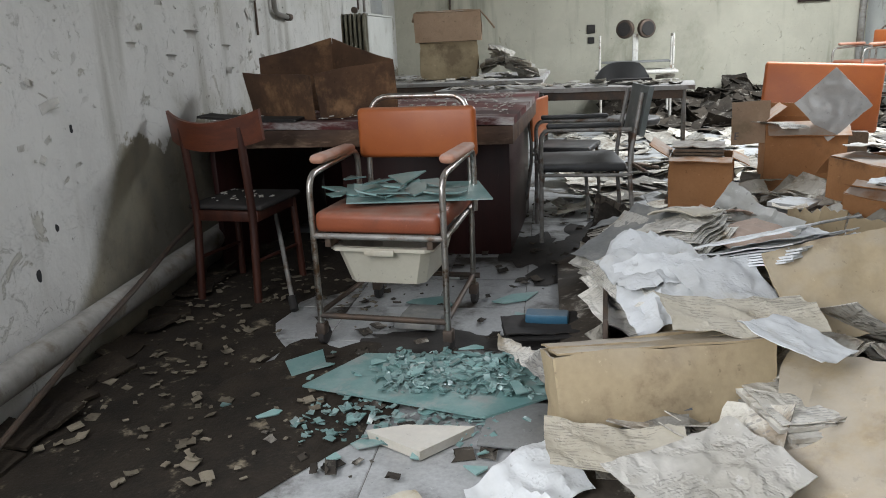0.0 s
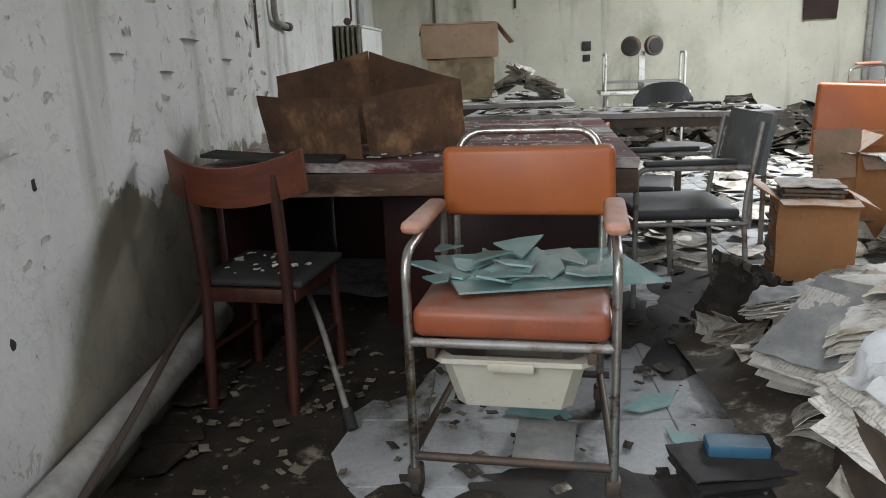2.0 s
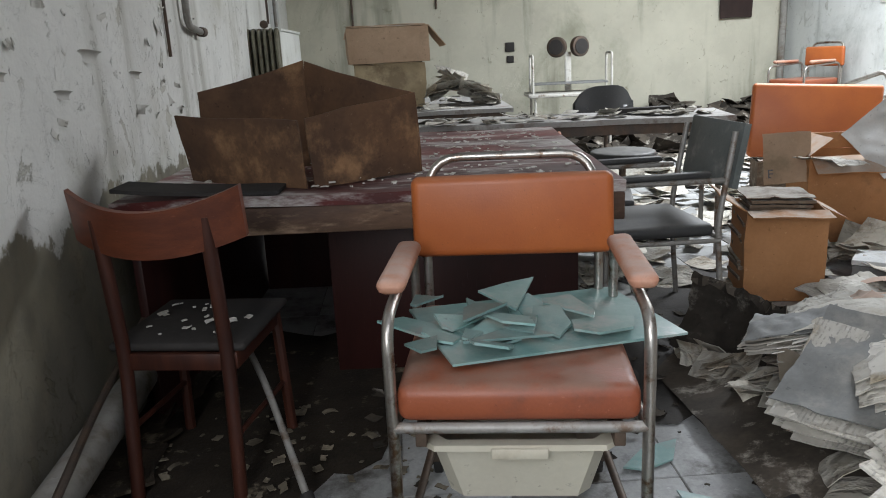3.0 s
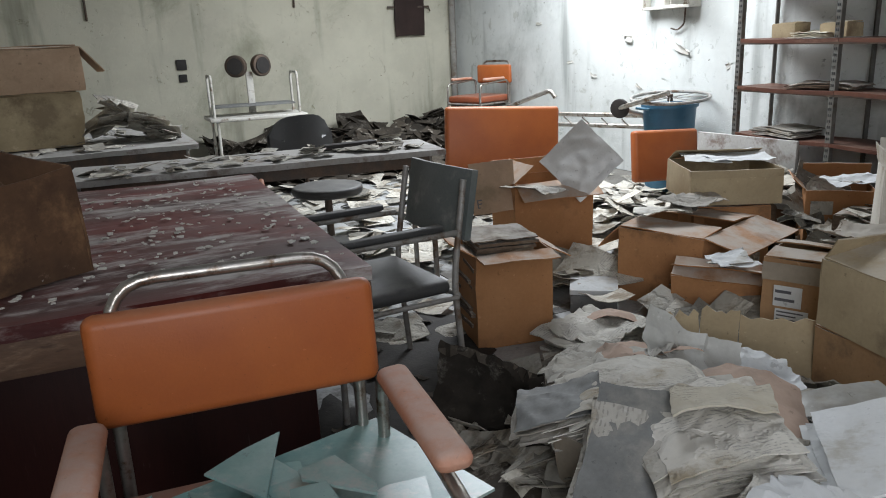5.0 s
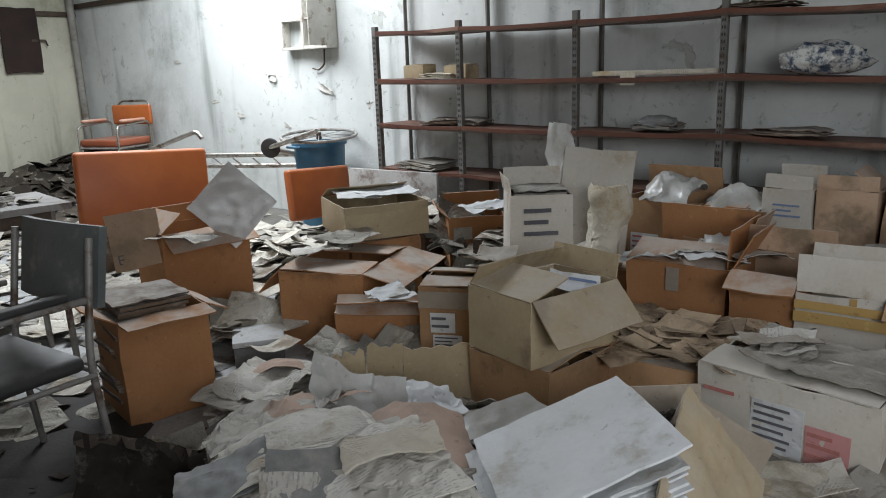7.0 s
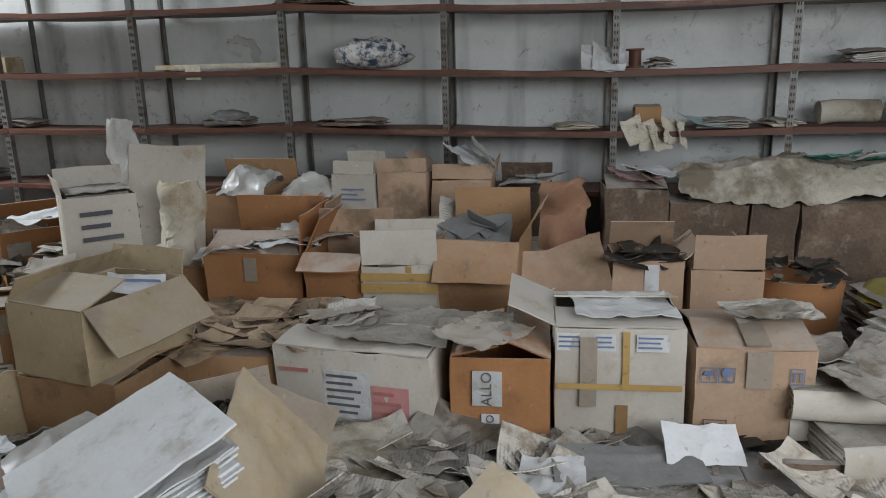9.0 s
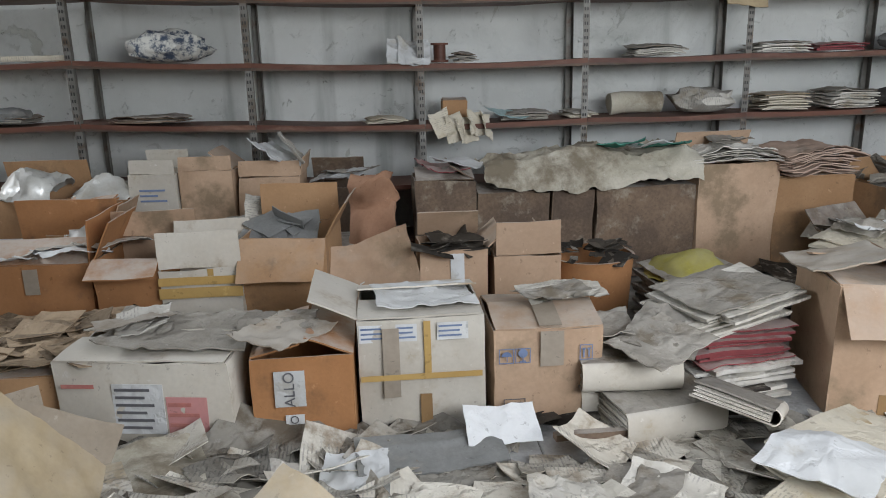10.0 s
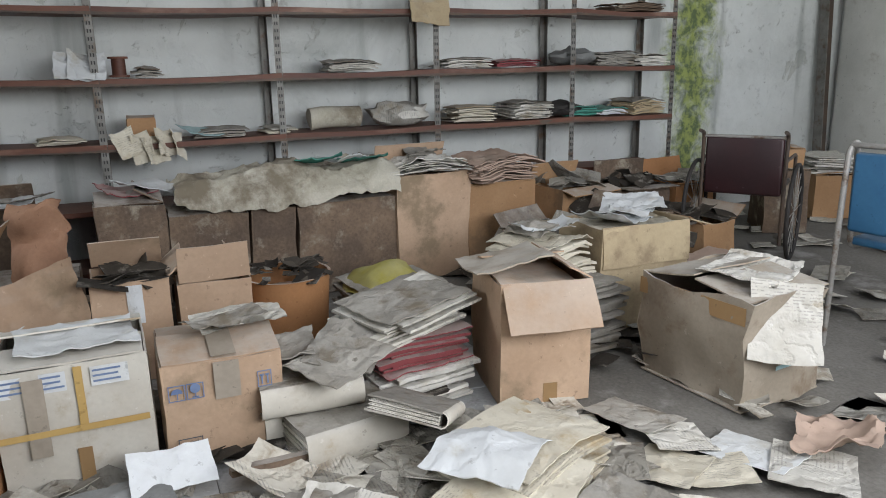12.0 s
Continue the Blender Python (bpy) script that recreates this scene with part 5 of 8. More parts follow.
sheet("bare aluminium sheet propped diagonally on the cartons", 2.29, 5.60, 0.64, 0.345, 0.345, M_ALU, -40, 84, 45, 0.05, 0.006, 3, 0.004, "metal_sheet", "sheet metal", "")

bed = thing("bed_frame", "overturned silver tube bed frame lying among rubbish", "bed frame", at(3.95, 8.0, 0.45, 0))
for pts in ([(-0.3, 0.85, 0.17), (0.0, 0.25, 0.4), (0.02, 0.2, 0.33)], [(-0.3, 0.85, 0.17), (0.25, -0.8, 0.2)], [(-0.15, 0.95, 0.05), (0.4, -0.7, 0.08)], [(0.05, -0.7, 0.27), (0.1, -1.25, 0.42)], [(-0.3, 0.85, 0.17), (-0.15, 0.95, 0.05)], [(0.25, -0.8, 0.2), (0.4, -0.7, 0.08)], [(0.05, -0.7, 0.27), (0.25, -0.8, 0.2)]):
    part("rail", tube_bm(pts, 0.022, 0.04, 10), M_CHROME, bed)
for k in range(7):
    y = 0.6 - k * 0.2
    part("cross_wire", tube_bm([(-0.22 - 0.33 * (y - 0.6), y, 0.16), (-0.02 - 0.33 * (y - 0.6), y + 0.12, 0.06)], 0.007, sides=6), M_CHROME, bed)
part("end_wheel", disc_bm((0.05, -0.72, 0.27), (1, 0.5, 0.1), 0.085, 0.035, 22, 0.008), M_RUBBER, bed, "black rubber castor wheel")

bin_ = thing("waste_bin", "dark blue plastic bin with a wheel rim on top", "bin", at(4.36, 7.05, 0.0, -8))
bm = bmesh.new()
prof_r = [(0.0, 0.02), (0.17, 0.02), (0.2, 0.0), (0.235, 0.72), (0.255, 0.72), (0.255, 0.75), (0.225, 0.75), (0.19, 0.05), (0.0, 0.05)]
prev = None
for r, z in prof_r[1:-1]:
    ringv = [bm.verts.new((r * math.cos(a), r * 0.85 * math.sin(a), z)) for a in (2 * math.pi * k / 24 for k in range(24))]
    if prev:
        for k in range(24):
            bm.faces.new((prev[k], prev[(k + 1) % 24], ringv[(k + 1) % 24], ringv[k]))
    else:
        bm.faces.new(ringv[::-1])
    prev = ringv
bm.faces.new(prev)
part("tub", bm, M_BLUE, bin_)
part("handle", tube_bm([(-0.27, -0.1, 0.72), (-0.27, 0.1, 0.72)], 0.012), M_BLUE, bin_)


def wheel_rim(name, label, m, r, tyre, spokes, category="wheel"):
    wh = thing(name, label, category, m)
    bm = bmesh.new()
    add_tube(bm, [(r * math.cos(2 * math.pi * k / 36), r * math.sin(2 * math.pi * k / 36), 0) for k in range(37)], tyre, 0, 8)
    part("rim", bm, M_STEEL, wh)
    part("hub", disc_bm((0, 0, 0), (0, 0, 1), 0.025, 0.06, 12, 0.004), M_DARKSTEEL, wh)
    for k in range(spokes):
        a = 2 * math.pi * k / spokes
        part("spoke", tube_bm([(0.02 * math.cos(a), 0.02 * math.sin(a), 0), (r * math.cos(a), r * math.sin(a), 0)], 0.004, sides=6), M_STEEL, wh)
    return wh


wheel_rim("wheel_rim", "grey spoked wheel rim lying on the bin", at(4.36, 7.05, 0.80, 0, 3, -4), 0.33, 0.014, 8)
bd = thing("leaning_board", "pale blue-green board leaning at the shelving end", "board", pose(4.22, 6.1, 0.0, 0, 0, -88))
part("board_sheet", box_bm(-0.45, 0.45, -0.015, 0.015, 0, 0.56, bevel=0.004), M_TABLE, bd)


# ---- cartons: front row, facing the walk ----
R = -90
b = carton("dirty white carton with a torn sticker and pink label", 2.36, 2.65, 0, 0.58, 0.38, 0.30, -99, M_CARD_WHITE, closed=True, seed=51, rough=0.012)
sticker(b, "s", 0.02, 0.17, 0.19, 0.25, 0.58, 0.38, 0.30, None, text="", ink=M_INK_RED, bars=1)
sticker(b, "s", 0.20, 0.37, 0.06, 0.235, 0.58, 0.38, 0.30, M_PAPER_WHITE, bars=6)
sticker(b, "s", 0.375, 0.51, 0.06, 0.19, 0.58, 0.38, 0.30, M_INK_PINK, ink=M_INK_RED, bars=3, label="faded pink sticker")
sticker(b, "s", 0.01, 0.05, 0.02, 0.08, 0.58, 0.38, 0.30, M_INK_PINK, label="faded pink sticker")
sheet("torn grey cardboard sheet on the white carton", 2.36, 2.58, 0.335, 0.50, 0.34, M_PAPER_GREY, -94, 1, 3, 0.02, 0.012, 52, 0.005, "cardboard_sheet", "cardboard", "loose cardboard", ragged=0.05)
b = carton("orange-brown carton with printed white tape on its face", 2.335, 2.157, 0, 0.335, 0.38, 0.30, R, M_CARD_OR, {"w": (15, 0.165), "e": (22, 0.165)}, closed=False, seed=53)
sticker(b, "s", 0.075, 0.175, 0.135, 0.26, 0.335, 0.38, 0.30, M_PAPER_WHITE, "printed_tape", ink=M_INK, text="ALLO", size=0.05, turn=90, label="white printed tape")
sticker(b, "s", 0.105, 0.165, 0.01, 0.105, 0.335, 0.38, 0.30, M_PAPER_WHITE, "printed_tape", ink=M_INK, text="ALLO", size=0.038, turn=90, label="white printed tape")
b = carton("white carton with yellow tape and blue print", 2.375, 1.767, 0, 0.425, 0.38, 0.40, R, M_CARD_WHITE, {"w": (152, 0.17)}, closed=True, seed=55)
for u0, u1 in ((0.01, 0.10), (0.13, 0.20), (0.265, 0.37)):
    sticker(b, "s", u0, u1, 0.325, 0.385, 0.425, 0.38, 0.40, M_PAPER_WHITE, ink=M_INK_BLUE, bars=3)
sticker(b, "s", 0.222, 0.245, 0.20, 0.395, 0.425, 0.38, 0.40, M_TAPE_Y, "tape", lift=0.009)
sticker(b, "s", 0.01, 0.415, 0.192, 0.212, 0.425, 0.38, 0.40, M_TAPE_Y, "tape", lift=0.010)
sticker(b, "s", 0.085, 0.14, 0.13, 0.375, 0.425, 0.38, 0.40, M_TAPE_GREY, "tape", lift=0.012, label="hanging strip of dusty tape")
sticker(b, "s", 0.205, 0.245, 0.02, 0.135, 0.425, 0.38, 0.40, M_TAPE, "tape")
sheet("curved white paper on top of the white carton", 2.34, 1.75, 0.425, 0.34, 0.24, M_PAPER_WHITE, -84, 2, 2, 0.03, 0.012, 56, 0.004)
b = carton("tan carton with a dusty tape strip and handling marks", 2.375, 1.335, 0, 0.375, 0.38, 0.335, R, M_CARD_PALE, {"s": (13, 0.185), "n": (10, 0.185)}, seed=57)
sticker(b, "s", 0.155, 0.235, 0.21, 0.335, 0.375, 0.38, 0.335, M_TAPE_GREY, "tape", lift=0.009, label="dusty brown tape strip")
bm = bmesh.new()
add_panel(bm, 0.078, 0.24, 0.003, pose(-0.035, -0.19, 0.352, 13, 0, 0), 3, 4)
part("tape", bm, M_TAPE_GREY, b)
for u0, u1, v0, v1 in ((0.015, 0.066, 0.225, 0.278), (0.07, 0.122, 0.225, 0.278), (0.29, 0.335, 0.225, 0.28), (0.03, 0.105, 0.045, 0.095)):
    bm = bmesh.new()
    base = Matrix.Translation((-0.1875, -0.19 - 0.010, 0)) @ Matrix.Rotation(radians(90), 4, "X")
    t = 0.003
    for a0, a1, c0, c1 in ((u0, u1, v0, v0 + t), (u0, u1, v1 - t, v1), (u0, u0 + t, v0 + t, v1 - t), (u1 - t, u1, v0 + t, v1 - t)):
        add_panel(bm, a1 - a0, c1 - c0, 0.001, base @ Matrix.Translation((a0, c0, 0)), 1, 1)
    mk = part("handling_mark", bm, M_INK_BLUE if v0 > 0.2 else M_INK, b)
    bm = bmesh.new()
    c = (u0 + u1) / 2
    if u0 < 0.02:
        g = bmesh.ops.create_circle(bm, cap_ends=True, segments=16, radius=0.018, matrix=base @ Matrix.Translation((c, 0.25, 0.001)))
        for v in g["verts"]:
            v.co.z = max(v.co.z, 0.25)
        add_panel(bm, 0.003, 0.02, 0.001, base @ Matrix.Translation((c, 0.231, 0.001)), 1, 1)
    elif u0 < 0.1 and v0 > 0.2:
        g = bmesh.ops.create_circle(bm, cap_ends=True, segments=16, radius=0.016, matrix=base @ Matrix.Translation((c, 0.26, 0.001)))
        add_panel(bm, 0.004, 0.022, 0.001, base @ Matrix.Translation((c - 0.002, 0.232, 0.001)), 1, 1)
        add_panel(bm, 0.02, 0.004, 0.001, base @ Matrix.Translation((c - 0.01, 0.23, 0.001)), 1, 1)
    elif u0 > 0.2:
        for dx in (-0.011, 0.007):
            add_panel(bm, 0.005, 0.03, 0.001, base @ Matrix.Translation((c + dx, 0.234, 0.001)), 1, 1)
            add_panel(bm, 0.013, 0.006, 0.001, base @ Matrix.Translation((c + dx - 0.004, 0.262, 0.001)), 1, 1)
    else:
        for k in range(2):
            add_panel(bm, 0.055, 0.007, 0.001, base @ Matrix.Translation((u0 + 0.01, v0 + 0.012 + 0.018 * k, 0.001)), 1, 1)
    part("mark_symbol", bm, M_INK_BLUE if v0 > 0.2 else M_INK, mk, smooth=False)

b = carton("tall tan carton with its flaps standing open", 2.27, 0.17, 0, 0.345, 0.42, 0.465, -102, M_CARD_PALE, {"s": (226, 0.19), "n": (14, 0.14), "w": (-9, 0.30), "e": (30, 0.1)}, seed=59)
sticker(b, "s", 0.16, 0.215, 0.0, 0.085, 0.345, 0.42, 0.465, M_TAPE, "tape")
sheet("dusty grey cardboard lying over the tall carton", 2.29, 0.27, 0.505, 0.30, 0.34, M_CARD_GREY, -102, -6, -10, 0.02, 0.008, 590, 0.006, "cardboard_sheet", "cardboard", "loose cardboard")
b = carton("big sagging grey-brown carton closed with brown tape", 1.95, -0.55, 0, 0.44, 0.50, 0.41, -84, M_CARD_GREY, closed=True, seed=61, rough=0.03)
sticker(b, "w", 0.0, 0.50, 0.335, 0.40, 0.44, 0.50, 0.41, M_TAPE, "tape", lift=0.014, label="wide brown tape along the top edge")
sticker(b, "s", 0.12, 0.36, 0.12, 0.27, 0.44, 0.50, 0.41, None, ink=M_INK_TEAL, bars=3, lift=0.016)
sheet("printed white sheet hanging over the big carton", 1.665, -0.51, 0.33, 0.26, 0.28, M_PAPER, -114, 68, 6, 0.03, 0.01, 62, 0.003)
sheet("dusty pale sheet on the big carton", 1.93, -0.62, 0.43, 0.46, 0.30, M_PAPER, -60, 2, 3, 0.04, 0.012, 63, 0.004)
b = carton("low carton with its front flap hanging and papers on top", 2.76, -0.64, 0, 0.50, 0.36, 0.49, R, M_CARD_TAN, {"s": (262, 0.19), "e": (200, 0.16)}, seed=64)
for i in range(3):
    sheet("white paper lying in the open carton", 2.70 + 0.08 * i, -0.54 - 0.12 * i, 0.505 + 0.012 * i, 0.3, 0.26, M_PAPER_WHITE, 20 * i - 70, -6, 5 - 6 * i, 0.06, 0.018, 65 + i)
stack("stack of yellowed files filling the open carton", 2.76, -0.64, 0.02, 0.45, 0.31, 0.45, R, 66, M_PAPER_CREAM, M_PAPER_CREAM, 20)
stack("loose stack of beige files beside the tall carton", 2.70, -0.13, 0, 0.36, 0.32, 0.46, -70, 67, M_PAPER_CREAM, M_PAPER_CREAM, 30, 0.05, -0.05, rough=0.02)

# ---- second row ----
b = carton("brown open carton with papers drooping over its edge", 3.23, 3.345, 0, 0.47, 0.46, 0.42, R, M_CARD_OR, {"n": (82, 0.2), "e": (95, 0.18), "s": (20, 0.2)}, seed=71)
sticker(b, "s", 0.2, 0.26, 0.3, 0.41, 0.47, 0.46, 0.42, M_TAPE_GREY, "tape")
for i in range(4):
    sheet("pale paper draped over the carton edge", 3.08 + 0.1 * (i % 2), 3.48 - 0.14 * i, 0.445 + 0.012 * i, 0.28, 0.24, M_PAPER if i % 2 else M_PAPER_WHITE, -80 + 12 * i, -4, -6 + 4 * i, -0.05, 0.014, 72 + i)
b = carton("round-shouldered brown carton with a drooping lid", 3.13, 2.94, 0, 0.28, 0.36, 0.44, R, M_CARD_OR, {"s": (196, 0.14), "w": (60, 0.18)}, seed=76, rough=0.012)
b = carton("white carton strapped with yellow tape", 3.06, 2.64, 0, 0.34, 0.28, 0.40, R, M_CARD_WHITE, {"s": (88, 0.15), "n": (100, 0.14)}, seed=77, rough=0.012)
sticker(b, "s", 0.0, 0.34, 0.28, 0.325, 0.34, 0.28, 0.40, M_TAPE_Y, "strap", lift=0.012, label="wide yellow strap")
sticker(b, "s", 0.0, 0.34, 0.335, 0.37, 0.34, 0.28, 0.40, M_TAPE_Y, "strap", lift=0.012, label="wide yellow strap")
sticker(b, "s", 0.20, 0.225, 0.37, 0.40, 0.34, 0.28, 0.40, M_TAPE_Y, "tape")
b = carton("brown carton with its front flap folded out", 3.14, 2.28, 0, 0.37, 0.38, 0.50, R - 6, M_CARD, {"s": (236, 0.19), "e": (115, 0.17), "n": (95, 0.17)}, seed=78)
heap("green_cloth_heap", "crumpled grey-green rags in the open carton", "rags", 2.98, 3.28, 2.14, 2.42, lambda x, y: 0.47 + 0.05 * math.sin(20 * x), 12, (0.12, 0.24), M_SHADEGREY, 79, 1.2)
sheet("curled tan cardboard sheet between the cartons", 3.0, 1.94, 0.30, 0.42, 0.34, M_CARD_PALE, -88, 58, -12, 0.12, 0.012, 80, 0.005, "cardboard_sheet", "cardboard", "loose cardboard")
b = carton("crushed carton under the curled cardboard", 3.2, 1.95, 0, 0.36, 0.34, 0.24, R, M_CARD, closed=True, seed=81, rough=0.015)
b = carton("small tan carton with white tape and rags", 3.1, 1.58, 0, 0.29, 0.30, 0.42, R, M_CARD_PALE, {"e": (140, 0.1), "n": (60, 0.14)}, seed=82)
sticker(b, "s", 0.13, 0.19, 0.25, 0.41, 0.29, 0.30, 0.42, M_PAPER_WHITE, "tape")
heap("rag_heap", "dirty grey rags stuffed into the small carton", "rags", 2.98, 3.22, 1.46, 1.7, lambda x, y: 0.41, 12, (0.1, 0.2), M_LITTER_DARK, 83, 1.4)
b = carton("small brown carton with an open front lid", 3.1, 1.255, 0, 0.29, 0.30, 0.385, R, M_CARD_PALE, {"s": (92, 0.145), "e": (50, 0.12)}, seed=84)
tub = thing("round_tub", "round brown fibre tub full of dark scraps", "tub", at(3.14, 0.92, 0))
bm = bmesh.new()
prev = None
for r, z in ((0.165, 0.0), (0.19, 0.32), (0.196, 0.33), (0.182, 0.33), (0.16, 0.24)):
    ringv = [bm.verts.new((r * math.cos(a), r * math.sin(a), z)) for a in (2 * math.pi * k / 28 for k in range(28))]
    if prev:
        for k in range(28):
            bm.faces.new((prev[k], prev[(k + 1) % 28], ringv[(k + 1) % 28], ringv[k]))
    else:
        bm.faces.new(ringv[::-1])
    prev = ringv
bm.faces.new(prev)
crumple(bm, 0.006, 5, 4)
part("tub_wall", bm, M_CARD_OR, tub)
heap("scrap_heap", "dark scraps heaped over the fibre tub", "scraps", 2.98, 3.3, 0.76, 1.08, lambda x, y: 0.31 + 0.04 * math.cos(8 * (x - 3.14)), 40, (0.03, 0.12), M_LITTER_DARK, 86, 1.0)
bm = bmesh.new()
add_panel(bm, 0.46, 0.40, 0.006, at(2.85, 0.25, 0.27), 14, 12, lambda u, v: 0.12 * math.sin(math.pi * u) * math.sin(math.pi * v) - 0.05)
crumple(bm, 0.05, 6, 3, 0.012)
tagged(part("plastic_sheet", bm, M_YELLOW), "crumpled yellow plastic sheet thrown over papers", "plastic sheet")
stack("dirty paper bundle under the yellow plastic", 3.08, 0.45, 0, 0.40, 0.36, 0.24, -85, 87, M_PAPER_GREY, M_PAPER_GREY, 12, 0.03)

# ---- third row, before the shelving ----
ROW3 = [
    (4.0, 3.06, 0.24, 0.28, 0.66, M_CARD_WHITE, "narrow pale printed carton by the shelving", {"n": (80, 0.1), "s": (88, 0.07)}),
    (4.02, 2.79, 0.28, 0.32, 0.67, M_CARD_PALE, "tall tan carton standing before the shelving", {"s": (89, 0.075), "e": (40, 0.15)}),
    (4.02, 2.46, 0.33, 0.32, 0.63, M_CARD_PALE, "tall pale carton with papers sticking out", {"s": (89, 0.08), "e": (100, 0.1)}),
    (4.0, 2.12, 0.30, 0.34, 0.56, M_CARD_DARK, "rotten dark carton with scraps on top", {"n": (60, 0.15)}),
    (3.97, 1.54, 0.32, 0.34, 0.58, M_CARD_DARK, "damp-stained brown carton with a red folder on top", {"s": (20, 0.15), "e": (30, 0.15)}),
    (3.97, 1.175, 0.385, 0.34, 0.50, M_CARD_DARK, "blackened rotten carton by the shelving", {}),
    (3.97, 0.85, 0.24, 0.34, 0.51, M_CARD_DARK, "small blackened carton with a torn top", {"s": (86, 0.04)}),
    (3.97, 0.44, 0.57, 0.34, 0.50, M_CARD_DARK, "wide blackened carton under the canvas", {}),
    (3.98, -0.08, 0.47, 0.36, 0.62, M_CARD_PALE, "large tan carton with a brown water stain", {"n": (70, 0.15)}),
    (3.98, -0.55, 0.44, 0.36, 0.53, M_CARD, "brown carton loaded with tied files", {}),
    (4.0, 3.72, 0.46, 0.34, 0.56, M_CARD, "brown carton with white labels before the shelving", {"n": (80, 0.16)}),
    (3.95, 3.36, 0.22, 0.3, 0.55, M_CARD_OR, "narrow brown carton with crumpled bags on top", {}),
    (3.6, 3.30, 0.34, 0.3, 0.44, M_CARD, "brown carton with a plastic bag over it", {"n": (75, 0.12)}),
]
for i, (x, y, w_, d_, h_, mt, lab, fl) in enumerate(ROW3):
    b = carton(lab, x, y, 0, w_, d_, h_, R + (i * 37 % 9) - 4, mt, fl, closed=not fl, seed=90 + i, rough=0.012)
    if i == 0:
        sticker(b, "s", 0.04, 0.2, 0.5, 0.6, w_, d_, h_, None, ink=M_INK_BLUE, bars=3)
    if i == 10:
        sticker(b, "s", 0.05, 0.22, 0.22, 0.36, w_, d_, h_, M_PAPER_WHITE, ink=M_INK_RED, bars=4)
        sticker(b, "s", 0.27, 0.4, 0.24, 0.36, w_, d_, h_, M_PAPER_WHITE, bars=3)
bm = bmesh.new()
add_panel(bm, 1.20, 0.66, 0.006, Matrix.Identity(4), 54, 30)
for v in bm.verts:
    y, a = v.co.x, v.co.y
    hang = 0.03 * math.sin(6 * y + 0.6) + 0.012 * math.sin(17 * y)
    top = 0.685 - 0.05 * max(0, (y - 0.75) / 0.45) + 0.012 * math.sin(13 * y)
    f = min(a / 0.24, 1)
    low = 0.515 + hang * (1 - f)
    v.co = Vector((3.755 + 0.13 * f ** 1.4 + max(0, a - 0.24) * 0.85, 0.13 + y, low + (top - low) * f ** 0.8 + v.co.z - 0.1 * max(0, a - 0.4)))
crumple(bm, 0.034, 6, 8, 0.014)
creases(bm, 0.022, 5.5, 3)
tagged(part("canvas_cover", bm, M_CLOTH), "stained canvas thrown over the rotten cartons", "canvas")
for i, (y, mt) in enumerate(((1.55, M_RED), (1.46, M_PAPER_WHITE), (2.45, M_PAPER_WHITE), (2.36, M_PAPER), (0.42, M_PAPER_WHITE), (0.30, M_GREEN), (0.55, M_GREEN))):
    sheet("loose folder lying on the row of cartons", 3.92, y, (0.63, 0.645, 0.74, 0.76, 0.705, 0.70, 0.715)[i], 0.26, 0.2, mt, -70 + 25 * i, (8, 4, 28, 50, 3, 9, 5)[i], 5, 0.08, 0.014, 120 + i, 0.004, group="folders on cartons")
stack("bulging pile of tied red-brown files on a carton", 3.96, -0.55, 0.545, 0.42, 0.34, 0.13, -84, 130, M_PAPER_PINK, M_PAPER_PINK, 16, 0.06, -0.06, rough=0.025)
stack("pile of pale papers on the stained carton", 3.98, -0.10, 0.625, 0.40, 0.30, 0.06, -96, 131, M_PAPER, M_PAPER, 12, 0.08, -0.06, rough=0.03)
bag = bmesh.new()
add_panel(bag, 0.22, 0.40, 0.02, Matrix.Translation((3.50, 2.03, 0.30)) @ Matrix.Rotation(radians(-90), 4, "Z") @ Matrix.Rotation(radians(82), 4, "X"), 8, 14, lambda u, v: 0.05 * math.sin(math.pi * u) + 0.02 * math.sin(9 * v))
crumple(bag, 0.05, 7, 5, 0.015)
tagged(part("brown_paper_bag", bag, M_BROWNPAPER), "crumpled brown paper bag standing among cartons", "bag")
carton("low carton under the brown paper bag", 3.60, 1.95, 0, 0.34, 0.3, 0.33, R, M_CARD_DARK, closed=True, seed=132)
carton("low crushed carton in the second row", 3.55, 2.45, 0, 0.4, 0.32, 0.42, R, M_CARD, closed=True, seed=133, rough=0.015)
sheet("pale torn cardboard propped on a low carton", 3.42, 2.36, 0.50, 0.32, 0.2, M_PAPER, -88, 40, 5, 0.08, 0.015, 134)
carton("pale carton behind the strapped one", 3.45, 2.92, 0, 0.40, 0.3, 0.46, R, M_CARD_PALE, {"s": (100, 0.12), "w": (70, 0.15)}, seed=135)

# ---- cartons by the end of the shelving ----
b = carton("tall orange-brown carton crammed with dark files", 1.33, 4.93, 0, 0.36, 0.33, 0.43, -13, M_CARD_OR, {"s": (188, 0.11), "e": (205, 0.10), "w": (150, 0.14)}, seed=140)
stack("dark files standing out of the tall carton", 1.31, 4.95, 0.02, 0.29, 0.27, 0.46, -13, 141, M_CARD_DARK, M_CARD_DARK, 22, 0.03)
b = carton("open tan carton with a long flap folded out", 2.19, 5.86, 0, 0.52, 0.34, 0.515, -8, M_CARD_OR, {"s": (212, 0.15), "w": (40, 0.16), "n": (88, 0.10)}, seed=142)
sh = sheet("cardboard sheet with a large letter leaning on the carton", 1.83, 5.84, 0.50, 0.26, 0.30, M_CARD_PALE, -30, 74, -6, 0.02, 0.008, 143, 0.006, "cardboard_sheet", "cardboard", "loose cardboard")
write_on("E", Matrix.Translation((-0.09, -0.09, 0.010)), 0.075, M_INK, sh)
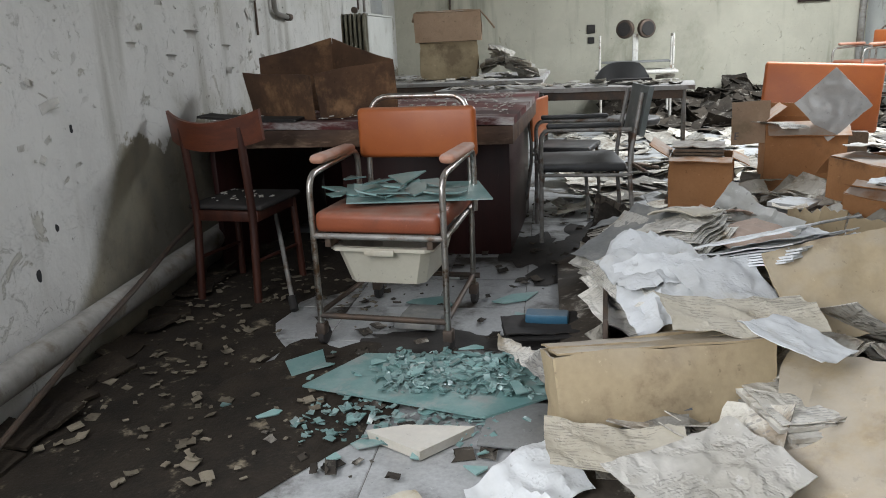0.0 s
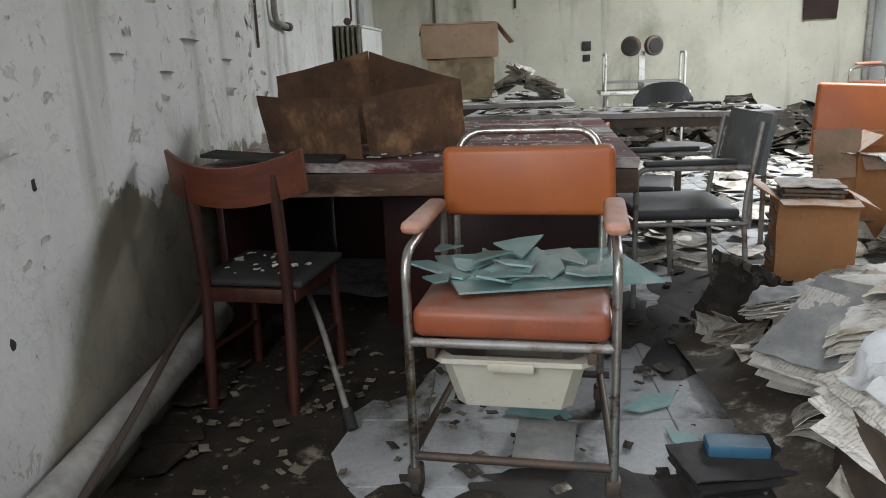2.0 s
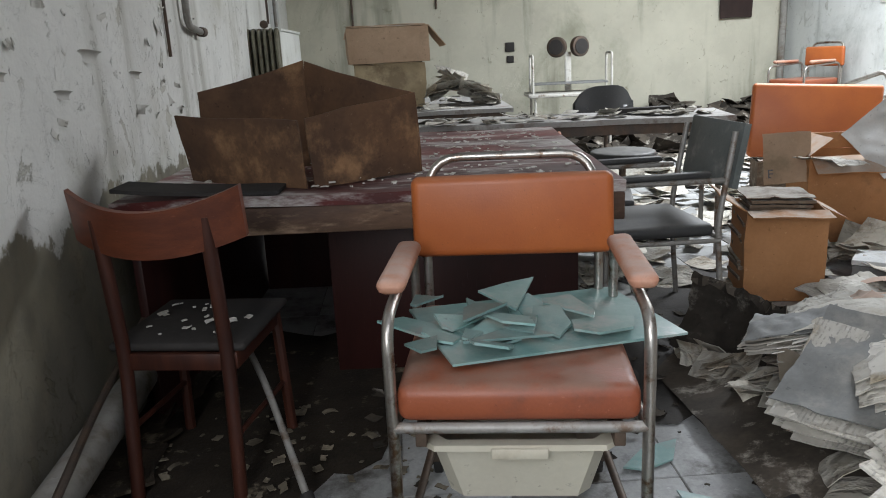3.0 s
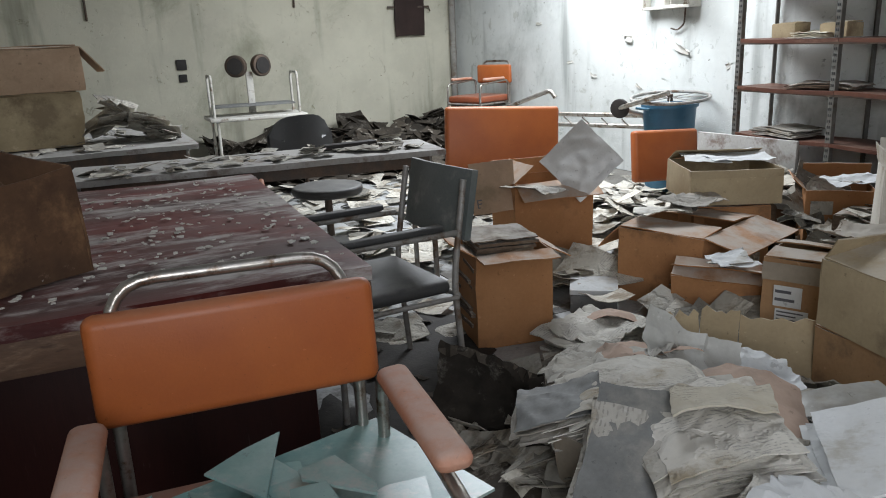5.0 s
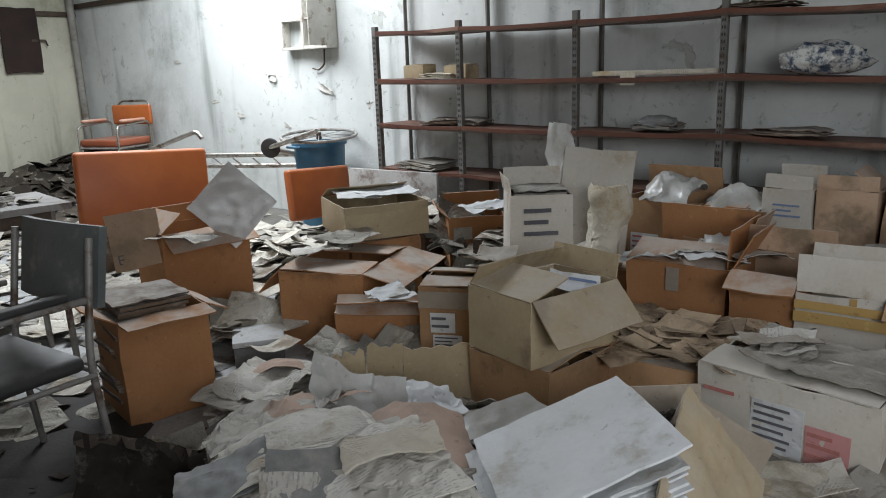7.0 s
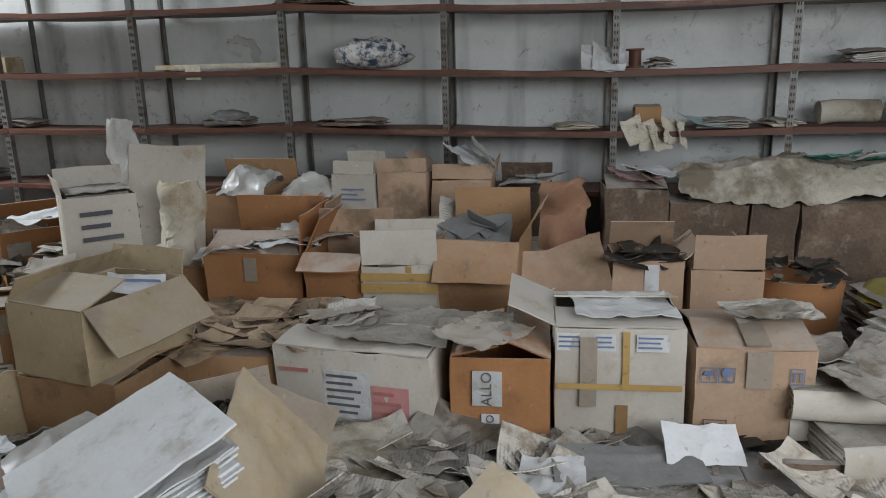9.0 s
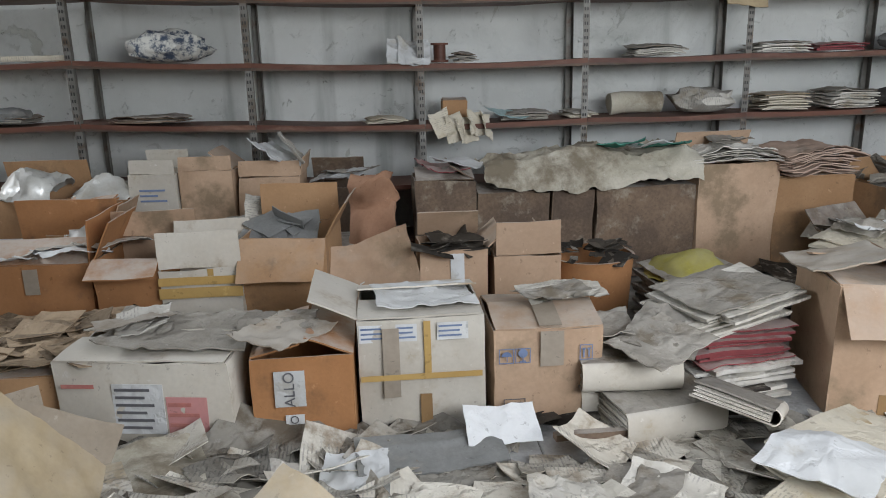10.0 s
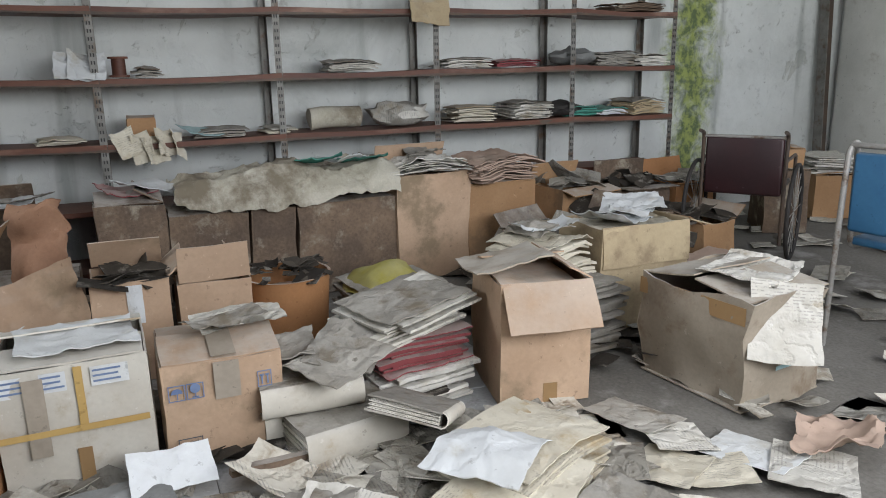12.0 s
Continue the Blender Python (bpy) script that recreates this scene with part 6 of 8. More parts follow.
b = carton("long brown carton with dusty flaps and rags on top", 2.46, 4.90, 0, 0.46, 0.62, 0.38, -72, M_CARD_OR, {"e": (196, 0.22), "s": (8, 0.2), "n": (5, 0.28), "w": (222, 0.18)}, seed=144)
stx = thing("foam_box", "small closed white-topped box on the floor", "box", at(1.90, 4.98, 0, -38))
part("box_body", box_bm(-0.115, 0.115, -0.115, 0.115, 0, 0.095, bevel=0.006), M_SHADEGREY, stx)
part("lid", box_bm(-0.12, 0.12, -0.12, 0.12, 0.097, 0.125, bevel=0.006), M_PAPER_WHITE, stx)
carton("plain brown carton under the tan tray", 2.98, 5.18, 0, 0.42, 0.46, 0.385, -30, M_CARD_OR, closed=True, seed=146)
carton("shallow tan carton with white papers on top", 2.985, 5.18, 0.405, 0.50, 0.52, 0.19, -30, M_CARD_TAN, {"n": (20, 0.2), "s": (265, 0.04)}, seed=147)
sheet("white paper on the shallow carton", 3.06, 5.18, 0.625, 0.36, 0.3, M_PAPER_WHITE, -20, 2, 0, 0.02, 0.01, 148)
sheet("white paper on the shallow carton", 2.90, 5.24, 0.63, 0.26, 0.28, M_PAPER_WHITE, -35, 0, 3, 0.02, 0.01, 149)
b = carton("brown carton with two white labels", 3.72, 4.96, 0, 0.38, 0.30, 0.40, -46, M_CARD_OR, {"n": (60, 0.15), "w": (140, 0.1)}, seed=150)
sticker(b, "s", 0.03, 0.15, 0.26, 0.34, 0.38, 0.30, 0.40, M_PAPER)
sticker(b, "s", 0.19, 0.34, 0.12, 0.25, 0.38, 0.30, 0.40, M_PAPER_WHITE, bars=5)
b = carton("tall white carton with black printed lines full of papers", 2.92, 4.02, 0, 0.30, 0.29, 0.73, -50, M_CARD_WHITE, {"w": (95, 0.08), "n": (92, 0.1)}, seed=151)
sticker(b, "s", 0.05, 0.24, 0.50, 0.70, 0.30, 0.29, 0.73, None, bars=3)
sticker(b, "e", 0.05, 0.25, 0.42, 0.70, 0.30, 0.29, 0.73, None, bars=5)
stack("grey files sticking out of the white carton", 2.92, 4.02, 0.02, 0.25, 0.23, 0.72, -50, 152, M_PAPER_GREY, M_PAPER_GREY, 26, 0.02)
b = carton("small crushed carton with a dusty lid", 2.26, 4.48, 0, 0.42, 0.30, 0.24, -58, M_CARD_OR, {"n": (8, 0.3), "s": (30, 0.12)}, seed=153, rough=0.014)
b = carton("taped brown carton with white shipping labels", 2.31, 4.10, 0, 0.24, 0.30, 0.42, -66, M_CARD, closed=True, seed=154)
sticker(b, "s", 0.05, 0.16, 0.22, 0.31, 0.24, 0.30, 0.42, M_PAPER_WHITE, bars=2)
sticker(b, "s", 0.06, 0.19, 0.12, 0.21, 0.24, 0.30, 0.42, M_PAPER_WHITE, bars=5)
sticker(b, "s", 0.0, 0.24, 0.33, 0.405, 0.24, 0.30, 0.42, M_TAPE_GREY, "tape", lift=0.009)
carton("low carton beneath the open one", 2.16, 3.54, 0, 0.40, 0.46, 0.27, -100, M_CARD, closed=True, seed=155)
b = carton("open tan carton with wide flaps and a pamphlet inside", 2.13, 3.54, 0.285, 0.345, 0.45, 0.245, -106, M_CARD_TAN, {"e": (228, 0.19), "n": (96, 0.09), "s": (14, 0.2), "w": (50, 0.1)}, seed=156)
sheet("white pamphlet with a blue stripe in the open carton", 2.20, 3.44, 0.525, 0.2, 0.16, M_PAPER_WHITE, -60, 10, 12, 0.03, 0.006, 157)
bar = sheet("blue printed stripe card on the pamphlet", 2.19, 3.42, 0.542, 0.14, 0.022, M_INK_BLUE, -52, 10, 12, 0.0, 0.001, 158, 0.002, "card_strip", "card")
b = carton("wide flat carton buried under dirty papers", 2.52, 3.19, 0, 0.70, 0.52, 0.23, -88, M_CARD, closed=True, seed=159, rough=0.016)
heap("dirty_paper_cover", "torn dirty papers spread over the flat carton", "papers", 2.26, 2.78, 2.88, 3.52, lambda x, y: 0.255, 60, (0.1, 0.26), M_LITTER_TAN, 160, 0.4)
# torn corrugated walls
torn = thing("torn_cardboard", "torn corrugated cardboard walls standing among papers", "cardboard", at(1.72, 4.15, 0))
rng = random.Random(9)
for i, (x0, y0, x1, y1, hh) in enumerate(((-0.10, 0.05, 0.04, -0.02, 0.24), (0.04, -0.02, 0.12, -0.14, 0.27), (0.12, -0.14, 0.28, -0.40, 0.26), (0.28, -0.40, 0.33, -0.58, 0.28), (0.33, -0.58, 0.36, -0.74, 0.24))):
    ln = math.hypot(x1 - x0, y1 - y0)
    m = pose(x0, y0, 0.02, 0, 0, math.degrees(math.atan2(y1 - y0, x1 - x0))) @ Matrix.Rotation(radians(84 + 6 * (i % 2)), 4, "X")
    bm = bmesh.new()
    add_panel(bm, ln, hh, 0.006, m, 8, 6, lambda u, v: 0.008 * math.sin(12 * v), 0.035, rng)
    crumple(bm, 0.01, 6, i)
    part("torn_wall", bm, M_CARD_TAN, torn)
sheet("large white board behind the cartons", 3.46, 3.98, 0.46, 0.40, 0.84, M_CARD_WHITE, -84, 82, 3, 0.01, 0.006, 162, 0.008, "white_board", "board", "")
bm = bmesh.new()
add_panel(bm, 0.14, 0.5, 0.03, Matrix.Translation((3.5, 4.28, 0.5)) @ Matrix.Rotation(radians(-90), 4, "Z") @ Matrix.Rotation(radians(88), 4, "X"), 6, 14, lambda u, v: 0.04 * math.sin(math.pi * u) * (1 - 0.5 * v))
crumple(bm, 0.05, 8, 2, 0.012)
tagged(part("plastic_bag", bm, M_FOIL), "tall cloudy plastic bag standing behind the cartons", "bag")
bm = bmesh.new()
add_panel(bm, 0.22, 0.42, 0.02, Matrix.Translation((3.22, 3.92, 0.30)) @ Matrix.Rotation(radians(-88), 4, "Z") @ Matrix.Rotation(radians(78), 4, "X"), 10, 16, lambda u, v: 0.06 * math.sin(math.pi * u) + 0.02 * math.sin(8 * v))
crumple(bm, 0.05, 7, 6, 0.015)
tagged(part("paper_sack", bm, M_PAPER_CREAM), "crumpled cream paper sack standing before the white board", "sack")
carton("low brown carton carrying the paper sack", 3.34, 3.84, 0, 0.36, 0.32, 0.30, -88, M_CARD, closed=True, seed=164)
carton("brown carton beneath the plastic bag", 3.6, 4.25, 0, 0.4, 0.34, 0.52, -80, M_CARD, closed=True, seed=163)
for i, (x, y, z) in enumerate(((3.55, 3.30, 0.48), (3.95, 3.36, 0.58), (3.95, 3.72, 0.62))):
    bm = bmesh.new()
    add_panel(bm, 0.34, 0.28, 0.004, at(x - 0.16, y - 0.15, z), 14, 12, lambda u, v: 0.07 * math.sin(math.pi * u) * math.sin(math.pi * v) - 0.06 * (2 * u - 1) ** 2)
    crumple(bm, 0.06, 7, i + 3, 0.02)
    tagged(part("plastic_bag", bm, M_FOIL), "crumpled whitish plastic bag lying on a carton", "bag", "plastic bags")

# ---- papers near the walk ----
b = carton("long grey carton overflowing with newspapers", 0.93, 3.31, 0, 0.46, 0.62, 0.29, 4, M_CARD_GREY, {}, seed=170, rough=0.016)
cushion("couch_cushion", "torn orange vinyl pad under the newspapers", at(0.80, 3.30, 0.05, 80), 0.5, 0.26, 0.08)
stack("fanned pile of old newspapers with a dark cover", 0.80, 3.32, 0.24, 0.40, 0.36, 0.10, 40, 171, M_PAPER, M_SHADEGREY, 18, 0.05, 0.04, (0, -22), rough=0.012)
stack("thick bundle of crumpled white newspapers", 0.93, 3.26, 0.29, 0.30, 0.36, 0.13, -30, 172, M_PAPER, M_PAPER, 26, 0.04, -0.09, (3, -14), rough=0.018)
sheet("folded cream paper on the newspaper bundle", 0.95, 3.29, 0.46, 0.24, 0.16, M_PAPER_CREAM, -42, -4, -8, -0.05, 0.012, 560, 0.006)
stack("pile of grey newspapers with curled edges", 0.95, 3.62, 0.27, 0.40, 0.32, 0.10, -34, 173, M_PAPER, M_PAPER, 22, 0.05, -0.08, (-6, -12), rough=0.016)
stack("sunken pile of old files beside the long carton", 1.02, 3.80, 0.0, 0.38, 0.30, 0.24, -20, 569, M_PAPER_GREY, M_PAPER_GREY, 20, 0.05, 0.0, rough=0.02)
stack("dark green ledger under newspapers", 0.77, 3.69, 0.27, 0.24, 0.24, 0.05, -38, 174, M_PAPER_GREY, M_SHADEGREY, 6, 0.03, 0, (0, -16), rough=0.02)
sheet("crumpled sheet of old newspaper", 1.13, 3.92, 0.30, 0.5, 0.36, M_PAPER, 20, -8, 4, -0.1, 0.03, 175)
sheet("brown paper folded over the newspapers", 1.18, 3.86, 0.325, 0.34, 0.24, M_PAPER_PINK, -12, -10, -6, -0.12, 0.02, 561)
sheet("limp translucent film curled up between papers", 1.33, 3.78, 0.27, 0.26, 0.36, M_FOIL, 52, 30, -24, 0.14, 0.022, 176)
stack("torn paper scraps in a soft pile by the small box", 1.55, 4.48, 0.02, 0.36, 0.30, 0.12, 20, 562, M_PAPER, M_PAPER, 12, 0.07, -0.06, (0, 0), rough=0.03)
sheet("roll of pink paper beside the small box", 1.62, 4.52, 0.17, 0.30, 0.13, M_PAPER_PINK, -36, 0, 0, -0.22, 0.008, 563)
sheet("white crumpled paper before the torn cardboard", 1.60, 3.72, 0.23, 0.24, 0.18, M_PAPER_WHITE, -40, 10, 6, -0.1, 0.03, 564)
sheet("pinkish folded cardboard folder on the heap", 1.20, 3.40, 0.36, 0.30, 0.40, M_PAPER_PINK, -46, 4, 6, -0.16, 0.012, 177, 0.006, "folder", "folder", "folders")
stack("yellowed papers wrapped in cloudy film", 1.63, 3.40, 0.10, 0.34, 0.20, 0.10, -24, 565, M_PAPER_CREAM, M_FOIL, 8, 0.01, -0.04, (6, -10))
sheet("torn dark cardboard leaning on the long carton", 0.78, 4.10, 0.15, 0.42, 0.32, M_LITTER_DARK, -66, 70, 5, 0.1, 0.03, 178, 0.006, "cardboard_sheet", "cardboard", "loose cardboard", ragged=0.06)
b = carton("carton of loose papers near the walk", 1.04, 2.78, 0, 0.60, 0.40, 0.26, 4, M_CARD_TAN, {"w": (100, 0.08)}, seed=180)
bm = box_bm(-0.24, 0.24, -0.008, 0.008, 0, 0.30, bevel=0.003)
ob = tagged(part("dark_panel", bm, M_DARKSTEEL), "dark-edged panel standing beside the paper carton", "panel")
ob.matrix_basis = pose(0.60, 2.72, 0.0, 0, 0, 86)
stack("white file folders fanned out on the heap", 1.20, 2.93, 0.36, 0.40, 0.44, 0.05, -44, 181, M_PAPER_WHITE, M_PAPER_WHITE, 6, 0.03, 0.0, (-4, -18), group="white folders", rough=0.006)
sheet("clean white folder propped on the heap", 1.19, 2.93, 0.455, 0.42, 0.44, M_PAPER_WHITE, -44, -4, -20, 0.01, 0.004, 182, 0.006, "folder", "folder", "folders")
stack("crumpled white papers bulging over the carton", 0.78, 2.82, 0.24, 0.34, 0.36, 0.16, 20, 566, M_PAPER, M_PAPER_WHITE, 16, 0.06, -0.12, (6, -6), rough=0.045)
sheet("crumpled white page hanging over the panel", 0.82, 2.62, 0.36, 0.36, 0.30, M_PAPER_WHITE, 10, 34, -8, -0.10, 0.03, 567)
sheet("white page sliding down the heap", 0.98, 2.60, 0.37, 0.30, 0.26, M_PAPER_WHITE, 24, 26, 4, -0.04, 0.014, 568)
b = carton("tan carton tipped on its side with blackened sheets inside", 1.64, 2.88, 0, 0.36, 0.30, 0.27, -50, M_CARD_GREY, {"n": (95, 0.1)}, seed=183, rough=0.01)
for i in range(9):
    sheet("blackened curled sheet standing in the carton", 1.52 + 0.022 * i, 2.82 + 0.014 * i, 0.25, 0.20, 0.22, M_LITTER_DARK, -60 + 14 * (i % 3), 62 + 6 * i, 8, 0.12, 0.03, 184 + i, group="blackened sheets")
sheet("tan cardboard flap leaning before the tipped carton", 1.66, 2.76, 0.22, 0.29, 0.32, M_CARD_GREY, -62, 62, 32, 0.01, 0.006, 195, 0.006, "cardboard_sheet", "cardboard", "loose cardboard")
# cardboard at the start of the walk
b = carton("flattened stained tan carton lying on the heap", 0.72, 2.28, 0.04, 0.62, 0.20, 0.25, 13, M_CARD_TAN, closed=True, seed=200, rough=0.018, tilt=(-14, 0))
sticker(b, "s", 0.24, 0.38, 0.06, 0.095, 0.62, 0.20, 0.25, None, bars=1)
sheet("wide tan cardboard flap sloping to the floor", 1.17, 2.04, 0.165, 0.44, 0.54, M_CARD_TAN, -34, 21, -8, 0.03, 0.014, 201, 0.007, "cardboard_sheet", "cardboard", "loose cardboard")
sheet("ribbed tan cardboard leaning on the heap", 1.34, 2.64, 0.36, 0.44, 0.32, M_CARD_TAN, 12, 52, -8, 0.02, 0.01, 202, 0.007, "cardboard_sheet", "cardboard", "loose cardboard")
sheet("yellowed curled envelope on the heap", 0.58, 1.98, 0.13, 0.36, 0.20, M_PAPER_CREAM, 2, 8, 3, 0.05, 0.012, 203)
sheet("printed white page on the heap", 0.78, 1.88, 0.13, 0.42, 0.28, M_PAPER, 34, 5, -3, 0.04, 0.012, 204)
sheet("crumpled white page at the edge of the heap", 0.34, 1.96, 0.05, 0.26, 0.2, M_PAPER_WHITE, 36, 10, -12, -0.06, 0.02, 205)
sheet("creased white envelope over the carton", 0.96, 2.42, 0.33, 0.46, 0.20, M_PAPER_CREAM, 8, 12, 4, 0.05, 0.015, 206)
sheet("round-cornered white paper between cardboard sheets", 1.06, 2.22, 0.34, 0.24, 0.24, M_PAPER_WHITE, 50, 12, 10, 0.04, 0.012, 207)
stack("white papers with bent corners beside the walk", 1.2, 2.30, 0.02, 0.5, 0.4, 0.16, 12, 208, M_PAPER, M_PAPER, 10, 0.05)

# ---- right foreground at the end of the walk ----
stack("thick open pile of cream files with stamped covers", 1.48, 0.68, 0.0, 0.42, 0.34, 0.085, -50, 220, M_PAPER_CREAM, M_PAPER_CREAM, 8, 0.02, 0.03)
stack("bent stack of cream papers fanned at the edge", 1.68, 0.52, 0.0, 0.42, 0.32, 0.13, -66, 221, M_PAPER_CREAM, M_PAPER_CREAM, 12, 0.04, -0.05)
sheet("limp white paper draped over the file pile", 1.63, 0.66, 0.165, 0.36, 0.30, M_PAPER_WHITE, -50, 3, 6, -0.12, 0.012, 222)


def volume(label, x, y, z, w, d, h, rz, tilt=(0, 0), seed=1):
    """A thick bound register: two dusty boards, a rounded pale spine and a block of pages."""
    vol = thing("bound_volume", label, "book", pose(x, y, z, tilt[0], tilt[1], rz), "bound volumes")
    for z0 in (0.0, h - 0.006):
        bm = bmesh.new()
        add_panel(bm, w, d, 0.006, Matrix.Translation((-w / 2, -d / 2, z0 + 0.003)), 8, 6)
        crumple(bm, 0.004, 7, seed + z0)
        for v in bm.verts:
            v.co.z = max(v.co.z, 0.0)
        part("board", bm, M_PAPER_GREY, vol)
    bm = bmesh.new()
    add_panel(bm, w, 1.0, 0.004, Matrix.Identity(4), 10, 10)
    for v in bm.verts:
        a = math.pi * (v.co.y - 0.5)
        r = v.co.z
        v.co = Vector((v.co.x - w / 2, -d / 2 - (0.022 + r) * math.cos(a), h / 2 + (h / 2 - 0.001 + r) * math.sin(a)))
    crumple(bm, 0.003, 9, seed)
    part("spine", bm, M_CARD_WHITE, vol, "pale rounded spine")
    bm = bmesh.new()
    n = 9
    for i in range(n):
        t = (h - 0.016) / n
        add_box(bm, -w / 2 + 0.006 + 0.004 * (i % 3), w / 2 - 0.008 - 0.003 * (i % 2), -d / 2 + 0.004, d / 2 - 0.006 - 0.005 * (i % 3), 0.008 + t * i, 0.008 + t * (i + 0.92))
    tagged(part("page_block", bm, M_PAPER, vol, smooth=False), kind="stuff")
    return vol


volume("thick bound volume with a pale spine on the floor", 2.13, 0.98, 0, 0.36, 0.26, 0.12, -80, (0, 0), 1)
volume("second thick bound volume lying behind the first", 2.26, 1.06, 0.125, 0.34, 0.26, 0.10, -92, (0, 0), 2)
volume("bound volume below the second one", 2.30, 1.05, 0, 0.34, 0.2, 0.12, -90, (0, 0), 3)
stack("tied pile of red and grey files", 2.40, 0.62, 0, 0.36, 0.32, 0.14, -80, 225, M_PAPER, M_RED, 8, 0.03)
stack("tied pile of red files", 2.40, 0.62, 0.155, 0.36, 0.32, 0.11, -84, 226, M_RED, M_RED, 9, 0.03)
stack("tied pile of yellowed files under a grey cover", 2.40, 0.63, 0.275, 0.38, 0.34, 0.10, -72, 227, M_PAPER, M_PAPER_GREY, 9, 0.04, 0.0, (0, -6))
for i, (x, y, z, r1, r2) in enumerate(((2.16, 0.96, 0.27, 4, -8), (2.24, 0.90, 0.28, 4, -12), (2.36, 1.12, 0.27, -5, 4))):
    sheet("grey file cover lying loose on the volumes", x, y, z, 0.30, 0.24, M_PAPER_GREY, -60 + 24 * i, r1, r2, 0.04, 0.012, 230 + i, 0.004, group="file covers")
volume("heavy dirty white book slab leaning on the volumes", 1.98, 0.77, 0.12, 0.36, 0.24, 0.05, -34, (10, 20), 4)
sheet("long grey cover lying in front of the cartons", 1.93, 1.76, 0.05, 0.46, 0.17, M_SHADEGREY, -82, 10, 2, 0.02, 0.01, 234, 0.006, "cover", "cover", "file covers")
sheet("small white printed paper before the tan carton", 2.03, 1.53, 0.075, 0.24, 0.15, M_PAPER_WHITE, -82, 30, 6, 0.06, 0.01, 235)
sheet("wooden batten among the papers", 1.98, 1.20, 0.055, 0.34, 0.03, M_CARD_DARK, -82, 0, 3, 0.0, 0.002, 236, 0.02, "wooden_batten", "batten", "")
stack("pale crumpled bag spread in front of the white carton", 1.78, 2.60, 0.0, 0.42, 0.38, 0.12, -66, 237, M_CLOTH, M_CLOTH, 6, 0.03, -0.10, (0, -6), rough=0.02)
sheet("creased pale paper beside the bag", 1.64, 2.66, 0.16, 0.20, 0.16, M_PAPER, -60, 24, 4, 0.03, 0.01, 238)
sheet("pink crumpled plastic at the edge of the papers", 1.36, -0.45, 0.04, 0.24, 0.3, M_PAPER_PINK, 40, 4, 8, 0.08, 0.03, 239, 0.003, "plastic_wrap", "plastic", "")
stack("pile of grey folders with white edges on the floor", 2.98, -1.48, 0, 0.40, 0.32, 0.13, -70, 240, M_PAPER, M_PAPER_PINK, 7, 0.04)
stack("tied grey files between the two big cartons", 2.52, -0.20, 0, 0.30, 0.3, 0.30, -80, 241, M_PAPER_GREY, M_PAPER_GREY, 16, 0.04)

# ---- wheelchair, blue chair, far cartons ----
wc = thing("wheelchair", "old wheelchair with a maroon vinyl back among rubbish", "wheelchair", at(3.36, -2.0, 0, 214))
part("backrest", box_bm(-0.23, 0.23, -0.03, 0.02, 0.40, 0.76, bevel=0.018, seg=3), M_MAROON, wc, "dark maroon vinyl backrest")
part("seat", box_bm(-0.22, 0.22, 0.02, 0.42, 0.42, 0.46, bevel=0.012), M_BLACK, wc)
for s in (-1, 1):
    part("handle_post", tube_bm([(s * 0.245, -0.02, 0.1), (s * 0.245, -0.02, 0.78), (s * 0.245, -0.12, 0.8)], 0.012, 0.04), M_DARKSTEEL, wc)
    part("arm_tube", tube_bm([(s * 0.245, 0, 0.62), (s * 0.245, 0.38, 0.62), (s * 0.245, 0.40, 0.1)], 0.011, 0.04), M_DARKSTEEL, wc)
    bm = bmesh.new()
    add_tube(bm, [(s * 0.30, 0.08 + 0.29 * math.cos(2 * math.pi * k / 32), 0.30 + 0.29 * math.sin(2 * math.pi * k / 32)) for k in range(33)], 0.013, 0, 8)
    wl = part("wheel", bm, M_RUBBER, wc, "spoked wheel with a black tyre")
    for k in range(14):
        a = 2 * math.pi * k / 14
        part("spoke", tube_bm([(s * 0.30, 0.08, 0.30), (s * 0.30, 0.08 + 0.285 * math.cos(a), 0.30 + 0.285 * math.sin(a))], 0.0025, sides=5), M_STEEL, wl)
    part("caster", disc_bm((s * 0.24, 0.42, 0.07), (1, 0, 0), 0.07, 0.03, 18, 0.006), M_RUBBER, wc)
part("push_bar", tube_bm([(-0.245, -0.02, 0.76), (0.245, -0.02, 0.76)], 0.011), M_STEEL, wc)

bl = thing("blue_chair", "blue vinyl chair with a grey steel tube frame", "chair", at(1.82, -1.48, 0, 8))
for s in (-1, 1):
    part("side_frame", tube_bm([(s * 0.22, 0.32, 0.02), (s * 0.22, 0.28, 0.86), (s * 0.22, 0.22, 0.9), (s * 0.22, 0.20, 0.44), (s * 0.22, -0.2, 0.44), (s * 0.22, -0.22, 0.02)], 0.0125, 0.06), M_STEEL, bl)
part("top_rail", tube_bm([(-0.22, 0.26, 0.88), (0.22, 0.26, 0.88)], 0.0125), M_STEEL, bl)
part("backrest", box_bm(-0.21, 0.21, 0.22, 0.26, 0.52, 0.85, bevel=0.016, seg=3), M_BLUEV, bl, "blue vinyl backrest")
part("seat", box_bm(-0.22, 0.22, -0.22, 0.2, 0.45, 0.49, bevel=0.016, seg=3), M_BLUEV, bl, "blue vinyl seat")

